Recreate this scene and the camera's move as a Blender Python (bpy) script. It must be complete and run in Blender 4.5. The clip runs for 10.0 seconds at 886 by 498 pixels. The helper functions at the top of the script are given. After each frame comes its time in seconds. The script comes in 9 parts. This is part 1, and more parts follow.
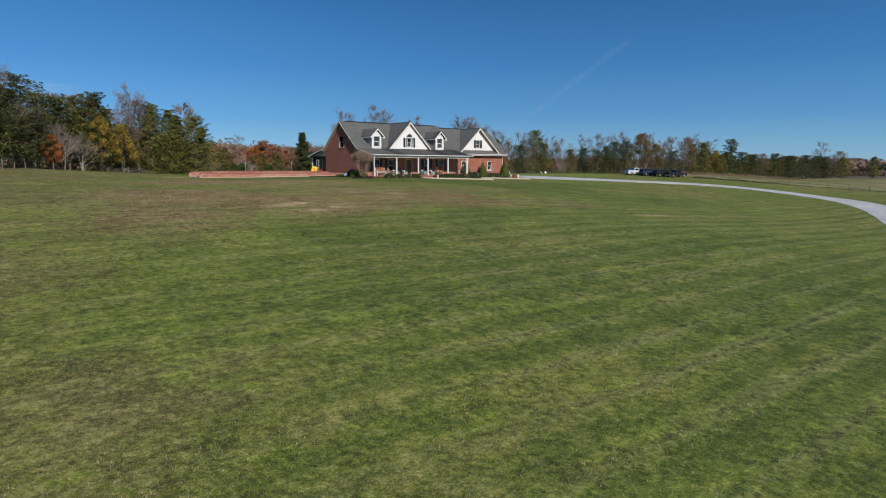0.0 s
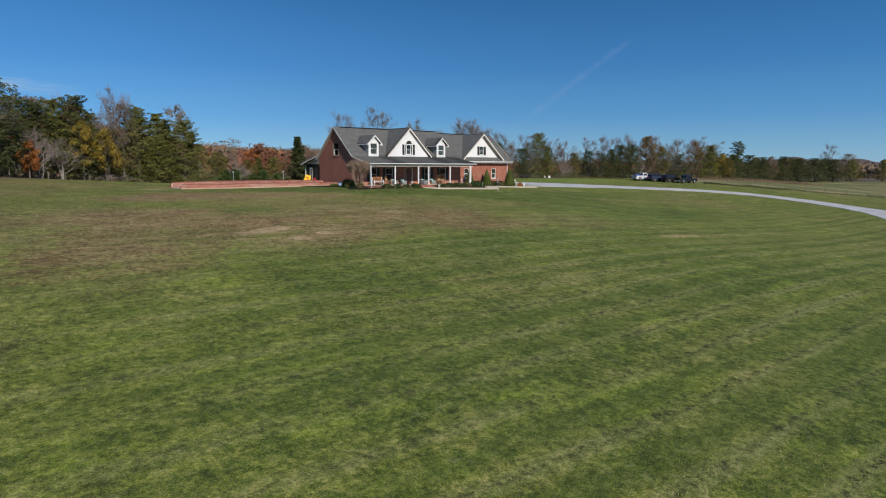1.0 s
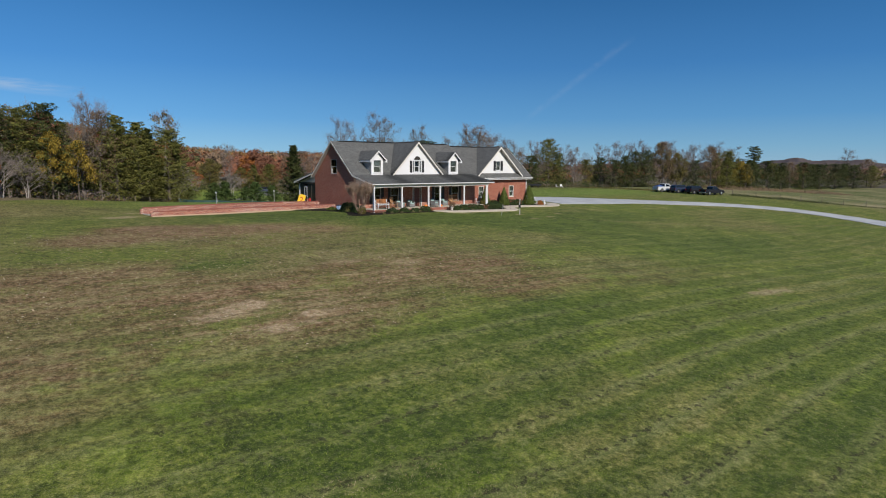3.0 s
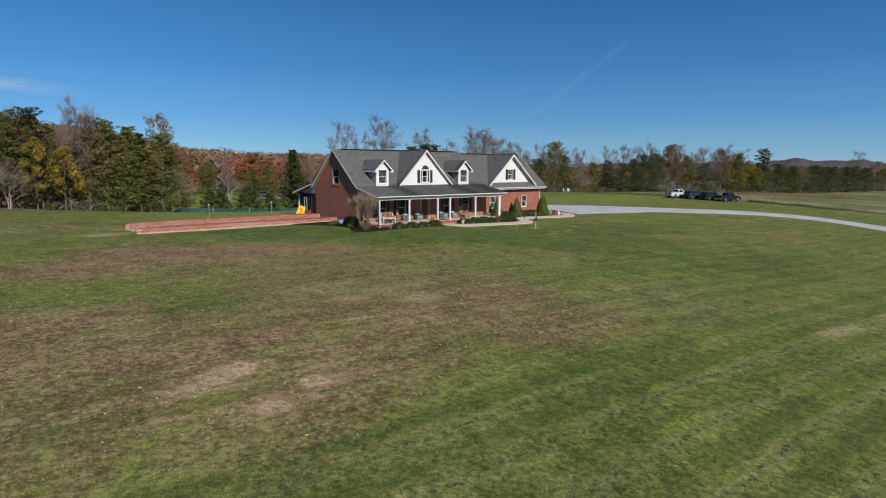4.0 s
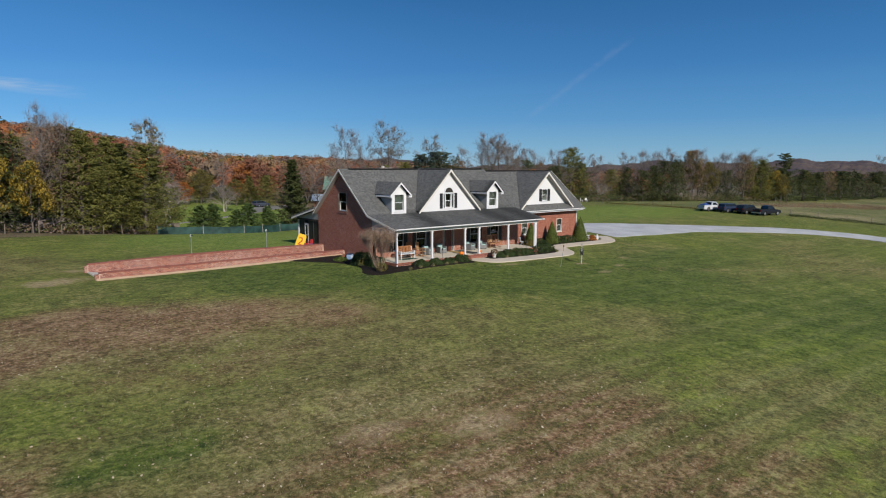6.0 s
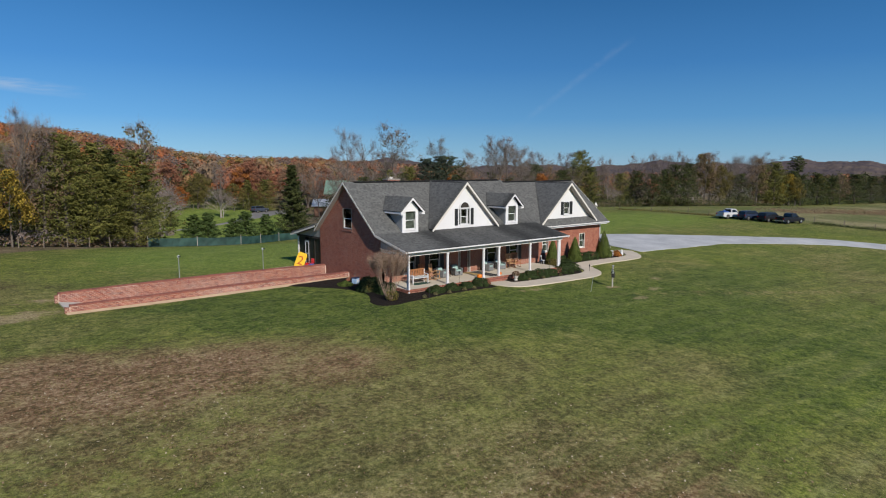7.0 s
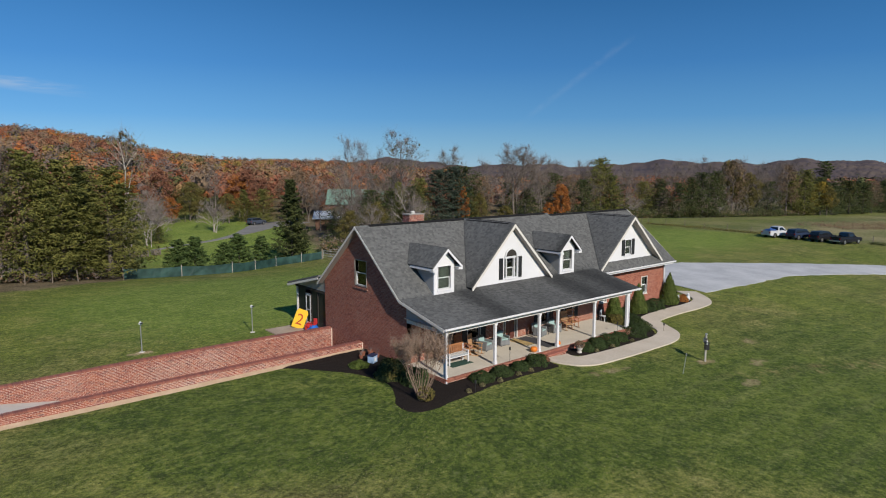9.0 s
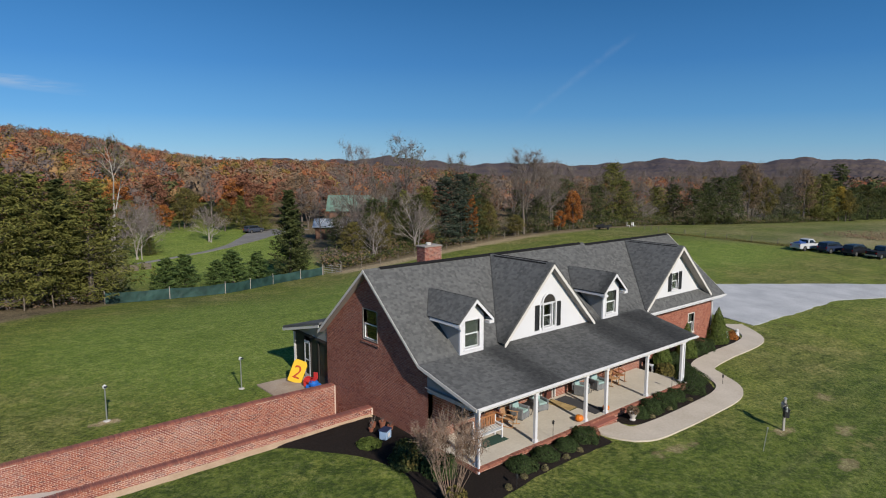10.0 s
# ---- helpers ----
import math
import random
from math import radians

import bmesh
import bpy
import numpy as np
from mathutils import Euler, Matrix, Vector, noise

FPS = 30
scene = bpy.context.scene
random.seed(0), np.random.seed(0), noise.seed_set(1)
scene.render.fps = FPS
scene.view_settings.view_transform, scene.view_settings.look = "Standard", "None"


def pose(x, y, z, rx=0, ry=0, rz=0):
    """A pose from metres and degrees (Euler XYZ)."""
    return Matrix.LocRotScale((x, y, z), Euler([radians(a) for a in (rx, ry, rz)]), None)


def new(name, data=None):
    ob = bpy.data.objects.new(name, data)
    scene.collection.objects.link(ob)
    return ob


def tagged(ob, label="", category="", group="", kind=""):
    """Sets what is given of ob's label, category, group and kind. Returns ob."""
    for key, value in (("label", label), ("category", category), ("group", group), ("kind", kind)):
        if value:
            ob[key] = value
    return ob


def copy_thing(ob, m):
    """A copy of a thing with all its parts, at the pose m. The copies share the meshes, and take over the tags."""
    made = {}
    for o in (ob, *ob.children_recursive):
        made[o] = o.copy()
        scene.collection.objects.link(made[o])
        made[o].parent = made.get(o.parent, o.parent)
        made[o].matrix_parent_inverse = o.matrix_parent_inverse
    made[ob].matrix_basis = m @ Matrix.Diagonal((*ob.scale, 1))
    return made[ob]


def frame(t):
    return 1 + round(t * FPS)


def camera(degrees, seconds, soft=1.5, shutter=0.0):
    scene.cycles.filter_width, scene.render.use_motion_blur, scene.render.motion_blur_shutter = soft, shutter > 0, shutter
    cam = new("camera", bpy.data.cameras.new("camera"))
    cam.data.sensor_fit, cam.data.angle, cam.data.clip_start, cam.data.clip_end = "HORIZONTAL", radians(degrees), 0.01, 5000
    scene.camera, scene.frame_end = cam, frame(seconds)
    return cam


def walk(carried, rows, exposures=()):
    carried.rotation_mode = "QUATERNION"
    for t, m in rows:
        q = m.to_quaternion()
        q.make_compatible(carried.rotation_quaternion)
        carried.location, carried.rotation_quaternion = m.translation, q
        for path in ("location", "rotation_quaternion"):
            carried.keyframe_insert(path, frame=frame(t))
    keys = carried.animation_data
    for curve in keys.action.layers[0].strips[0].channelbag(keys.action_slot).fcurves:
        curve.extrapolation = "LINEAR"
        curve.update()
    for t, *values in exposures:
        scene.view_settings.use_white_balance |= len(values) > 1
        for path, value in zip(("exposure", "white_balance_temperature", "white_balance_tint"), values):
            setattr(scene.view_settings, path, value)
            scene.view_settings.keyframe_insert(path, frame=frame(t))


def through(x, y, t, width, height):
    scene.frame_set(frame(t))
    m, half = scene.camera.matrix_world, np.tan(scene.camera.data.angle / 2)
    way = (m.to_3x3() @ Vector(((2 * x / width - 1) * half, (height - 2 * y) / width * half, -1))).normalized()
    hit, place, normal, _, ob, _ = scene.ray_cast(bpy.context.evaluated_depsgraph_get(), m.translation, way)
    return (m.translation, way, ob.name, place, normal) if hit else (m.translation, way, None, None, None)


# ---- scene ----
cam = camera(69.9, 10.0, 1.1)
PATH = [
    (0, -45.273, -67.155, 1.314, -40.11, -7.30),
    (0.5, -43.421, -64.846, 1.866, -40.11, -7.28),
    (1, -41.728, -62.609, 2.394, -40.11, -7.26),
    (1.5, -40.181, -60.358, 2.931, -40.11, -7.25),
    (2, -38.741, -58.118, 3.464, -40.12, -7.23),
    (2.5, -37.364, -55.838, 4.004, -40.11, -7.23),
    (4, -33.568, -49.005, 5.594, -40.10, -7.24),
    (4.5, -32.272, -46.567, 6.109, -40.10, -7.24),
    (5, -30.993, -44.126, 6.619, -40.10, -7.24),
    (5.5, -29.690, -41.632, 7.106, -40.10, -7.24),
    (7, -25.681, -34.083, 8.582, -40.08, -7.24),
    (7.5, -24.344, -31.540, 9.129, -40.06, -7.26),
    (8, -22.983, -28.976, 9.704, -40.06, -7.28),
    (8.5, -21.552, -26.305, 10.318, -40.05, -7.31),
    (9, -20.039, -23.535, 10.955, -40.05, -7.36),
    (9.5, -18.460, -20.664, 11.714, -40.05, -7.44),
    (10, -16.800, -17.683, 12.526, -40.06, -7.51),
]
walk(cam, [(t, pose(x, y, z, 90 + pitch, 0, yaw)) for t, x, y, z, yaw, pitch in PATH])

# ---- daylight: low autumn sun behind the walk's left shoulder ----
SUN_AZ, SUN_EL = 193.0, 30.0
world = bpy.data.worlds.new("sky")
scene.world = world
world.use_nodes = True
wn = world.node_tree
wn.nodes.clear()
w_out = wn.nodes.new("ShaderNodeOutputWorld")
w_bg = wn.nodes.new("ShaderNodeBackground")
w_sky = wn.nodes.new("ShaderNodeTexSky")
w_sky.sky_type, w_sky.sun_disc = "NISHITA", False
w_sky.sun_elevation, w_sky.sun_rotation = radians(SUN_EL), radians(SUN_AZ)
w_sky.altitude, w_sky.air_density, w_sky.dust_density, w_sky.ozone_density = 200, 1.0, 0.0, 3.0


def w_node(kind, *links):
    n = wn.nodes.new(kind)
    for socket, value in links:
        if hasattr(value, "is_linked"):
            wn.links.new(value, n.inputs[socket])
        else:
            n.inputs[socket].default_value = value
    return n


def w_math(op, a, b=0.0):
    n = w_node("ShaderNodeMath", (0, a), (1, b))
    n.operation = op
    return n.outputs[0]


def w_dot(a, v):
    n = w_node("ShaderNodeVectorMath", (0, a), (1, v))
    n.operation = "DOT_PRODUCT"
    return n.outputs["Value"]


def w_range(v, a, b, lo=0.0, hi=1.0):
    n = w_node("ShaderNodeMapRange", (0, v), (1, a), (2, b), (3, lo), (4, hi))
    n.interpolation_type = "SMOOTHSTEP"
    return n.outputs[0]


w_way = wn.nodes.new("ShaderNodeTexCoord").outputs["Generated"]
# dry, deep blue autumn air: the sky's own glow pulled towards a clear blue that pales to the horizon
w_rise = w_node("ShaderNodeSeparateXYZ", ("Vector", w_way)).outputs[2]
w_ramp = w_node("ShaderNodeValToRGB", (0, w_rise))
SKY_STOPS = ((0.0, (5.2, 8.8, 11.8)), (0.03, (3.6, 7.9, 11.9)), (0.075, (1.8, 5.85, 11.5)), (0.15, (0.85, 3.9, 9.5)), (0.25, (0.42, 2.55, 6.8)), (1.0, (0.25, 1.2, 3.4)))
while len(w_ramp.color_ramp.elements) < len(SKY_STOPS):
    w_ramp.color_ramp.elements.new(0.5)
for e, (p, c) in zip(w_ramp.color_ramp.elements, SKY_STOPS):
    e.position, e.color = p, (*c, 1)
w_rich = wn.nodes.new("ShaderNodeMix")
w_rich.data_type = "RGBA"
w_rich.inputs["Factor"].default_value = 0.9
wn.links.new(w_sky.outputs[0], w_rich.inputs[6])
wn.links.new(w_ramp.outputs[0], w_rich.inputs[7])
# one old vapour trail and a few thin ice clouds low in the north
trail_a, trail_b = Vector((0.728, 0.682, 0.067)).normalized(), Vector((0.813, 0.554, 0.18)).normalized()
across = trail_a.cross(trail_b).normalized()
along = (trail_b - trail_a).normalized()
w_fray = w_node("ShaderNodeTexNoise", ("Vector", w_way), ("Scale", 55.0), ("Detail", 3.0)).outputs["Fac"]
off_line = w_math("ABSOLUTE", w_math("ADD", w_dot(w_way, across), w_math("MULTIPLY", w_math("SUBTRACT", w_fray, 0.5), 0.006)))
trail = w_math("MULTIPLY", w_range(off_line, 0.0, 0.0075, 1.0, 0.0), w_range(w_dot(w_way, along), along.dot(trail_a) - 0.03, along.dot(trail_a) + 0.06))
trail = w_math("MULTIPLY", trail, w_range(w_dot(w_way, along), along.dot(trail_b) - 0.01, along.dot(trail_b) + 0.02, 1.0, 0.0))
trail = w_math("MULTIPLY", trail, w_range(w_fray, 0.3, 0.7, 0.25, 1.0))
w_flat = w_node("ShaderNodeMapping", ("Vector", w_way), ("Scale", (3.0, 3.0, 34.0))).outputs[0]
w_wisp = w_node("ShaderNodeTexNoise", ("Vector", w_flat), ("Scale", 2.2), ("Detail", 5.0), ("Roughness", 0.6)).outputs["Fac"]
w_up = w_node("ShaderNodeSeparateXYZ", ("Vector", w_way)).outputs
wisp_a, wisp_b = Vector((0.1005, 0.9892, 0.1063)).normalized(), Vector((0.2024, 0.9743, 0.0984)).normalized()
wisp_n, wisp_u = wisp_a.cross(wisp_b).normalized(), (wisp_b - wisp_a).normalized()
off_wisp = w_math("ABSOLUTE", w_math("ADD", w_dot(w_way, wisp_n), w_math("MULTIPLY", w_math("SUBTRACT", w_wisp, 0.5), 0.030)))
wisp = w_math("MULTIPLY", w_range(off_wisp, 0.0, 0.011, 1.0, 0.0), w_range(w_wisp, 0.36, 0.62))
wisp = w_math("MULTIPLY", wisp, w_range(w_dot(w_way, wisp_u), wisp_u.dot(wisp_a) + 0.03, wisp_u.dot(wisp_b) + 0.01, 1.0, 0.0))
veil = w_math("MINIMUM", w_math("ADD", w_math("MULTIPLY", trail, 0.07), w_math("MULTIPLY", wisp, 0.40)), 0.6)
w_mix = wn.nodes.new("ShaderNodeMix")
w_mix.data_type = "RGBA"
wn.links.new(veil, w_mix.inputs["Factor"])
# clearer, brighter air towards the north
w_side = w_range(w_up[0], 0.05, 0.85, 1.19, 0.90)
w_tone = w_node("ShaderNodeVectorMath", (0, w_rich.outputs[2]))
w_tone.operation = "SCALE"
wn.links.new(w_side, w_tone.inputs["Scale"])
wn.links.new(w_tone.outputs[0], w_mix.inputs[6])
w_mix.inputs[7].default_value = (9.5, 10.5, 11.5, 1)
w_bg.inputs["Strength"].default_value = 0.058
wn.links.new(w_mix.outputs[2], w_bg.inputs["Color"])
wn.links.new(w_bg.outputs[0], w_out.inputs["Surface"])

sun_data = bpy.data.lights.new("sun", "SUN")
sun_data.energy, sun_data.angle, sun_data.color = 5.2, radians(0.53), (1.0, 0.93, 0.82)
sun = new("sun", sun_data)
to_sun = Vector((math.sin(radians(SUN_AZ)) * math.cos(radians(SUN_EL)), math.cos(radians(SUN_AZ)) * math.cos(radians(SUN_EL)), math.sin(radians(SUN_EL))))
sun.rotation_euler = to_sun.to_track_quat("Z", "Y").to_euler()

# ---- materials ----
class Nodes:
    """A small builder for node materials."""

    def __init__(self, name, coord="Object"):
        self.mat = bpy.data.materials.new(name)
        self.mat.use_nodes = True
        self.nt = self.mat.node_tree
        self.nt.nodes.clear()
        self.out = self.nt.nodes.new("ShaderNodeOutputMaterial")
        self.bsdf = self.nt.nodes.new("ShaderNodeBsdfPrincipled")
        self.nt.links.new(self.bsdf.outputs[0], self.out.inputs["Surface"])
        self.tc = self.nt.nodes.new("ShaderNodeTexCoord")
        self.co = self.tc.outputs[coord]

    def put(self, value, socket):
        if hasattr(value, "is_linked"):
            self.nt.links.new(value, socket)
        elif isinstance(value, tuple) and len(value) == 3 and socket.type == "RGBA":
            socket.default_value = (*value, 1.0)
        else:
            socket.default_value = value

    def set(self, **kw):
        for key, value in kw.items():
            self.put(value, self.bsdf.inputs[key.replace("_", " ")])
        return self

    def noise(self, scale, detail=4.0, rough=0.55, co=None, distort=0.0):
        n = self.nt.nodes.new("ShaderNodeTexNoise")
        n.inputs["Scale"].default_value, n.inputs["Detail"].default_value = scale, detail
        n.inputs["Roughness"].default_value, n.inputs["Distortion"].default_value = rough, distort
        self.nt.links.new(co or self.co, n.inputs["Vector"])
        return n.outputs["Fac"]

    def scaled(self, sx, sy, sz, co=None):
        n = self.nt.nodes.new("ShaderNodeMapping")
        n.inputs["Scale"].default_value = (sx, sy, sz)
        self.nt.links.new(co or self.co, n.inputs["Vector"])
        return n.outputs[0]

    def ramp(self, fac, *stops):
        n = self.nt.nodes.new("ShaderNodeValToRGB")
        el = n.color_ramp.elements
        while len(el) < len(stops):
            el.new(0.5)
        for e, (p, c) in zip(el, stops):
            e.position = p
            e.color = (c, c, c, 1) if isinstance(c, (int, float)) else (*c, 1)
        self.put(fac, n.inputs[0])
        return n.outputs[0]

    def mix(self, fac, a, b, mode="MIX"):
        n = self.nt.nodes.new("ShaderNodeMix")
        n.data_type, n.blend_type = "RGBA", mode
        self.put(fac, n.inputs["Factor"])
        self.put(a, n.inputs[6])
        self.put(b, n.inputs[7])
        return n.outputs[2]

    def math(self, op, a, b=0.0, clamp=False):
        n = self.nt.nodes.new("ShaderNodeMath")
        n.operation, n.use_clamp = op, clamp
        self.put(a, n.inputs[0])
        self.put(b, n.inputs[1])
        return n.outputs[0]

    def xyz(self, co=None):
        n = self.nt.nodes.new("ShaderNodeSeparateXYZ")
        self.nt.links.new(co or self.co, n.inputs[0])
        return n.outputs

    def bump(self, height, strength=0.3, distance=0.01):
        n = self.nt.nodes.new("ShaderNodeBump")
        n.inputs["Strength"].default_value, n.inputs["Distance"].default_value = strength, distance
        self.put(height, n.inputs["Height"])
        self.nt.links.new(n.outputs[0], self.bsdf.inputs["Normal"])
        return self

    def island(self):
        return self.nt.nodes.new("ShaderNodeNewGeometry").outputs["Random Per Island"]

    def own(self):
        return self.nt.nodes.new("ShaderNodeObjectInfo").outputs["Random"]

    def bricks(self, width, height, mortar, c1, c2, cm, offset=0.5, bias=0.0):
        n = self.nt.nodes.new("ShaderNodeTexBrick")
        n.offset = offset
        n.inputs["Scale"].default_value, n.inputs["Mortar Size"].default_value = 1.0, mortar
        n.inputs["Mortar Smooth"].default_value, n.inputs["Bias"].default_value = 0.2, bias
        n.inputs["Brick Width"].default_value, n.inputs["Row Height"].default_value = width, height
        for key, c in (("Color1", c1), ("Color2", c2), ("Mortar", cm)):
            n.inputs[key].default_value = (*c, 1)
        self.nt.links.new(self.co, n.inputs["Vector"])
        return n.outputs["Color"], n.outputs["Fac"]


def plain(name, color, rough=0.6, metal=0.0, grain=6.0, vary=0.18, bump=0.15, spec=0.4, coord="Object"):
    """Paint, metal, plastic or cloth: one colour with fine grain and larger, uneven wear."""
    n = Nodes(name, coord)
    big, fine = n.noise(grain * 0.25, 3), n.noise(grain * 6, 3)
    both = n.mix(0.4, big, fine)
    lo, hi = tuple(c * (1 - vary) for c in color), tuple(min(1, c * (1 + vary)) for c in color)
    n.set(Base_Color=n.ramp(both, (0.3, lo), (0.7, hi)), Roughness=n.ramp(big, (0.3, max(0.02, rough - 0.08)), (0.7, min(1, rough + 0.08))), Metallic=metal)
    n.set(Specular_IOR_Level=spec)
    n.bump(fine, bump, 0.003)
    return n.mat


def leafy(name, stops, rough=0.75, scale=0.12, spread=0.55, through=0.22):
    """Foliage: each leaf a little different, with a slow drift from clump to clump; some light passes through it."""
    n = Nodes(name)
    fac = n.mix(spread, n.noise(scale, 2), n.island())
    k = len(stops) - 1
    col = n.ramp(fac, *[(0.22 + 0.56 * i / k, c) for i, c in enumerate(stops)])
    n.set(Base_Color=col, Roughness=rough, Specular_IOR_Level=0.15)
    tr = n.nt.nodes.new("ShaderNodeBsdfTranslucent")
    n.nt.links.new(col, tr.inputs["Color"])
    mx = n.nt.nodes.new("ShaderNodeMixShader")
    mx.inputs[0].default_value = through
    n.nt.links.new(n.bsdf.outputs[0], mx.inputs[1])
    n.nt.links.new(tr.outputs[0], mx.inputs[2])
    n.nt.links.new(mx.outputs[0], n.out.inputs["Surface"])
    return n.mat


def brick_mat(name, c1, c2, cm, dark=0.25):
    n = Nodes(name, "UV")
    col, fac = n.bricks(0.215, 0.078, 0.011, c1, c2, cm, bias=-0.1)
    cell = n.noise(3.5, 2, co=n.scaled(1.3, 13.0, 1))
    col = n.mix(n.ramp(cell, (0.52, 0.0), (0.62, dark)), col, tuple(c * 0.45 for c in c1))
    stain = n.noise(0.35, 4)
    col = n.mix(n.ramp(stain, (0.35, 0.0), (0.75, 0.22)), col, tuple(c * 0.7 for c in c2))
    n.set(Base_Color=col, Roughness=0.88, Specular_IOR_Level=0.2)
    n.bump(n.math("SUBTRACT", n.mix(0.15, n.math("SUBTRACT", 1.0, fac), n.noise(60, 2)), 0.0), 0.6, 0.012)
    return n.mat


M_BRICK = brick_mat("red_brick", (0.31, 0.098, 0.062), (0.18, 0.056, 0.040), (0.44, 0.32, 0.25), 0.45)
M_BRICK_RAMP = brick_mat("mottled_brick", (0.30, 0.10, 0.068), (0.19, 0.062, 0.048), (0.58, 0.47, 0.38), 0.6)


def cap_brick():
    n = Nodes("rowlock_brick")
    n.set(Base_Color=n.mix(n.own(), n.mix(n.noise(9, 3), (0.34, 0.12, 0.085), (0.25, 0.085, 0.06)), (0.17, 0.06, 0.05)), Roughness=0.9)
    return n.bump(n.noise(40, 3), 0.4, 0.006).mat


M_CAP = cap_brick()


def shingle_mat():
    """Asphalt shingles: each tab its own grey, dark algae streaks down the low porch slope."""
    n = Nodes("asphalt_shingle", "Object")
    pos = n.nt.nodes.new("ShaderNodeNewGeometry").outputs["Position"]
    pick = n.math("FRACT", n.math("ADD", n.island(), n.own()))
    col = n.ramp(pick, (0.0, (0.070, 0.071, 0.071)), (0.3, (0.085, 0.086, 0.086)), (0.5, (0.102, 0.104, 0.103)), (0.8, (0.114, 0.116, 0.115)), (1.0, (0.130, 0.131, 0.129)))
    col = n.mix(n.ramp(n.noise(0.5, 4, co=pos), (0.42, 0.0), (0.66, 0.22)), col, (0.070, 0.072, 0.072))
    col = n.mix(n.ramp(n.noise(120, 2, co=pos), (0.4, 0.0), (0.65, 0.3)), col, (0.19, 0.19, 0.19))
    x, y, z = n.xyz(pos)
    waver = n.math("MULTIPLY", n.math("SUBTRACT", n.noise(0.9, 4, co=n.scaled(1.0, 0.25, 1, pos)), 0.5), 2.4)
    porch_only = n.ramp(n.math("MULTIPLY", y, 0.1), (0.330, 1.0), (0.395, 0.0))
    for xc, w, k in ((4.3, 1.5, 0.85), (12.0, 1.5, 0.85), (15.4, 2.0, 0.9), (8.0, 3.0, 0.30), (13.5, 3.0, 0.35)):
        d = n.math("ABSOLUTE", n.math("ADD", n.math("SUBTRACT", x, xc), waver))
        m = n.math("MULTIPLY", n.math("MULTIPLY", n.ramp(n.math("MULTIPLY", d, 0.5 / w), (0.1, 1.0), (0.6, 0.0)), porch_only), k)
        col = n.mix(m, col, n.mix(0.75, col, (0.018, 0.019, 0.020)))
    n.set(Base_Color=col, Roughness=1.0, Specular_IOR_Level=0.03)
    return n.bump(n.noise(150, 2, co=pos), 0.5, 0.006).mat


M_SHINGLE = shingle_mat()


def brick_piece(name, stops, bloom):
    """Single bricks: each its own red, brown or plum, with a pale lime bloom in patches."""
    n = Nodes(name)
    pos = n.nt.nodes.new("ShaderNodeNewGeometry").outputs["Position"]
    pick = n.math("FRACT", n.math("ADD", n.island(), n.own()))
    k = len(stops) - 1
    col = n.ramp(pick, *[(i / k, c) for i, c in enumerate(stops)])
    col = n.mix(n.ramp(n.noise(14, 3, co=pos), (0.4, 0.0), (0.65, 0.22)), col, tuple(c * 0.6 for c in stops[1]))
    lime = n.math("MULTIPLY", n.ramp(n.noise(0.45, 4, co=pos), (0.47, 0.0), (0.63, bloom)), n.ramp(n.noise(11, 3, co=pos), (0.42, 0.0), (0.6, 1.0)))
    col = n.mix(lime, col, (0.52, 0.45, 0.42))
    n.set(Base_Color=col, Roughness=0.9, Specular_IOR_Level=0.2)
    return n.bump(n.noise(50, 3, co=pos), 0.5, 0.006).mat


M_BRICK_PIECE = brick_piece("wall_bricks", [(0.190, 0.070, 0.054), (0.268, 0.102, 0.070), (0.322, 0.132, 0.090), (0.283, 0.111, 0.076), (0.345, 0.158, 0.112)], 0.06)
M_RAMP_PIECE = brick_piece("ramp_bricks", [(0.110, 0.040, 0.038), (0.290, 0.092, 0.060), (0.150, 0.048, 0.044), (0.330, 0.122, 0.076), (0.220, 0.070, 0.048)], 0.22)
M_MORTAR = plain("house_mortar", (0.50, 0.37, 0.30), 0.95, grain=5, vary=0.15)
M_MORTAR_RAMP = plain("ramp_mortar", (0.53, 0.41, 0.34), 0.95, grain=5, vary=0.15)
M_RIDGE = plain("ridge_vent", (0.016, 0.016, 0.017), 0.95, grain=9, spec=0.05)
M_WHITE = plain("white_paint", (0.60, 0.60, 0.62), 0.5, vary=0.06, grain=3, bump=0.05)
M_TRIM = plain("cream_trim", (0.57, 0.545, 0.51), 0.55, vary=0.08, grain=3, bump=0.05)
# trim darkened for undersides: the shade there is part of this colour
M_SOFFIT_SHADE = plain("soffit_shade", (0.30, 0.27, 0.24), 0.7, vary=0.1)
M_SHUTTER = plain("black_shutter", (0.018, 0.019, 0.021), 0.55, vary=0.3)
M_DARK = plain("dark_interior", (0.03, 0.026, 0.022), 0.9)
M_BLIND = plain("window_blind", (0.075, 0.08, 0.075), 0.8, vary=0.1)


def siding_mat():
    n = Nodes("lap_siding", "UV")
    lap = n.math("FRACT", n.math("MULTIPLY", n.xyz()[1], 1 / 0.12))
    n.set(Base_Color=n.mix(n.noise(2.5, 3), (0.27, 0.27, 0.27), (0.35, 0.35, 0.345)), Roughness=0.6)
    return n.bump(lap, 0.9, 0.02).mat


M_SIDING = siding_mat()


def glass_mat():
    n = Nodes("window_glass")
    n.set(Base_Color=(0.36, 0.41, 0.40), Roughness=0.02, Transmission_Weight=1.0, IOR=1.45)
    return n.bump(n.noise(1.2, 2), 0.03, 0.01).mat


M_GLASS = glass_mat()


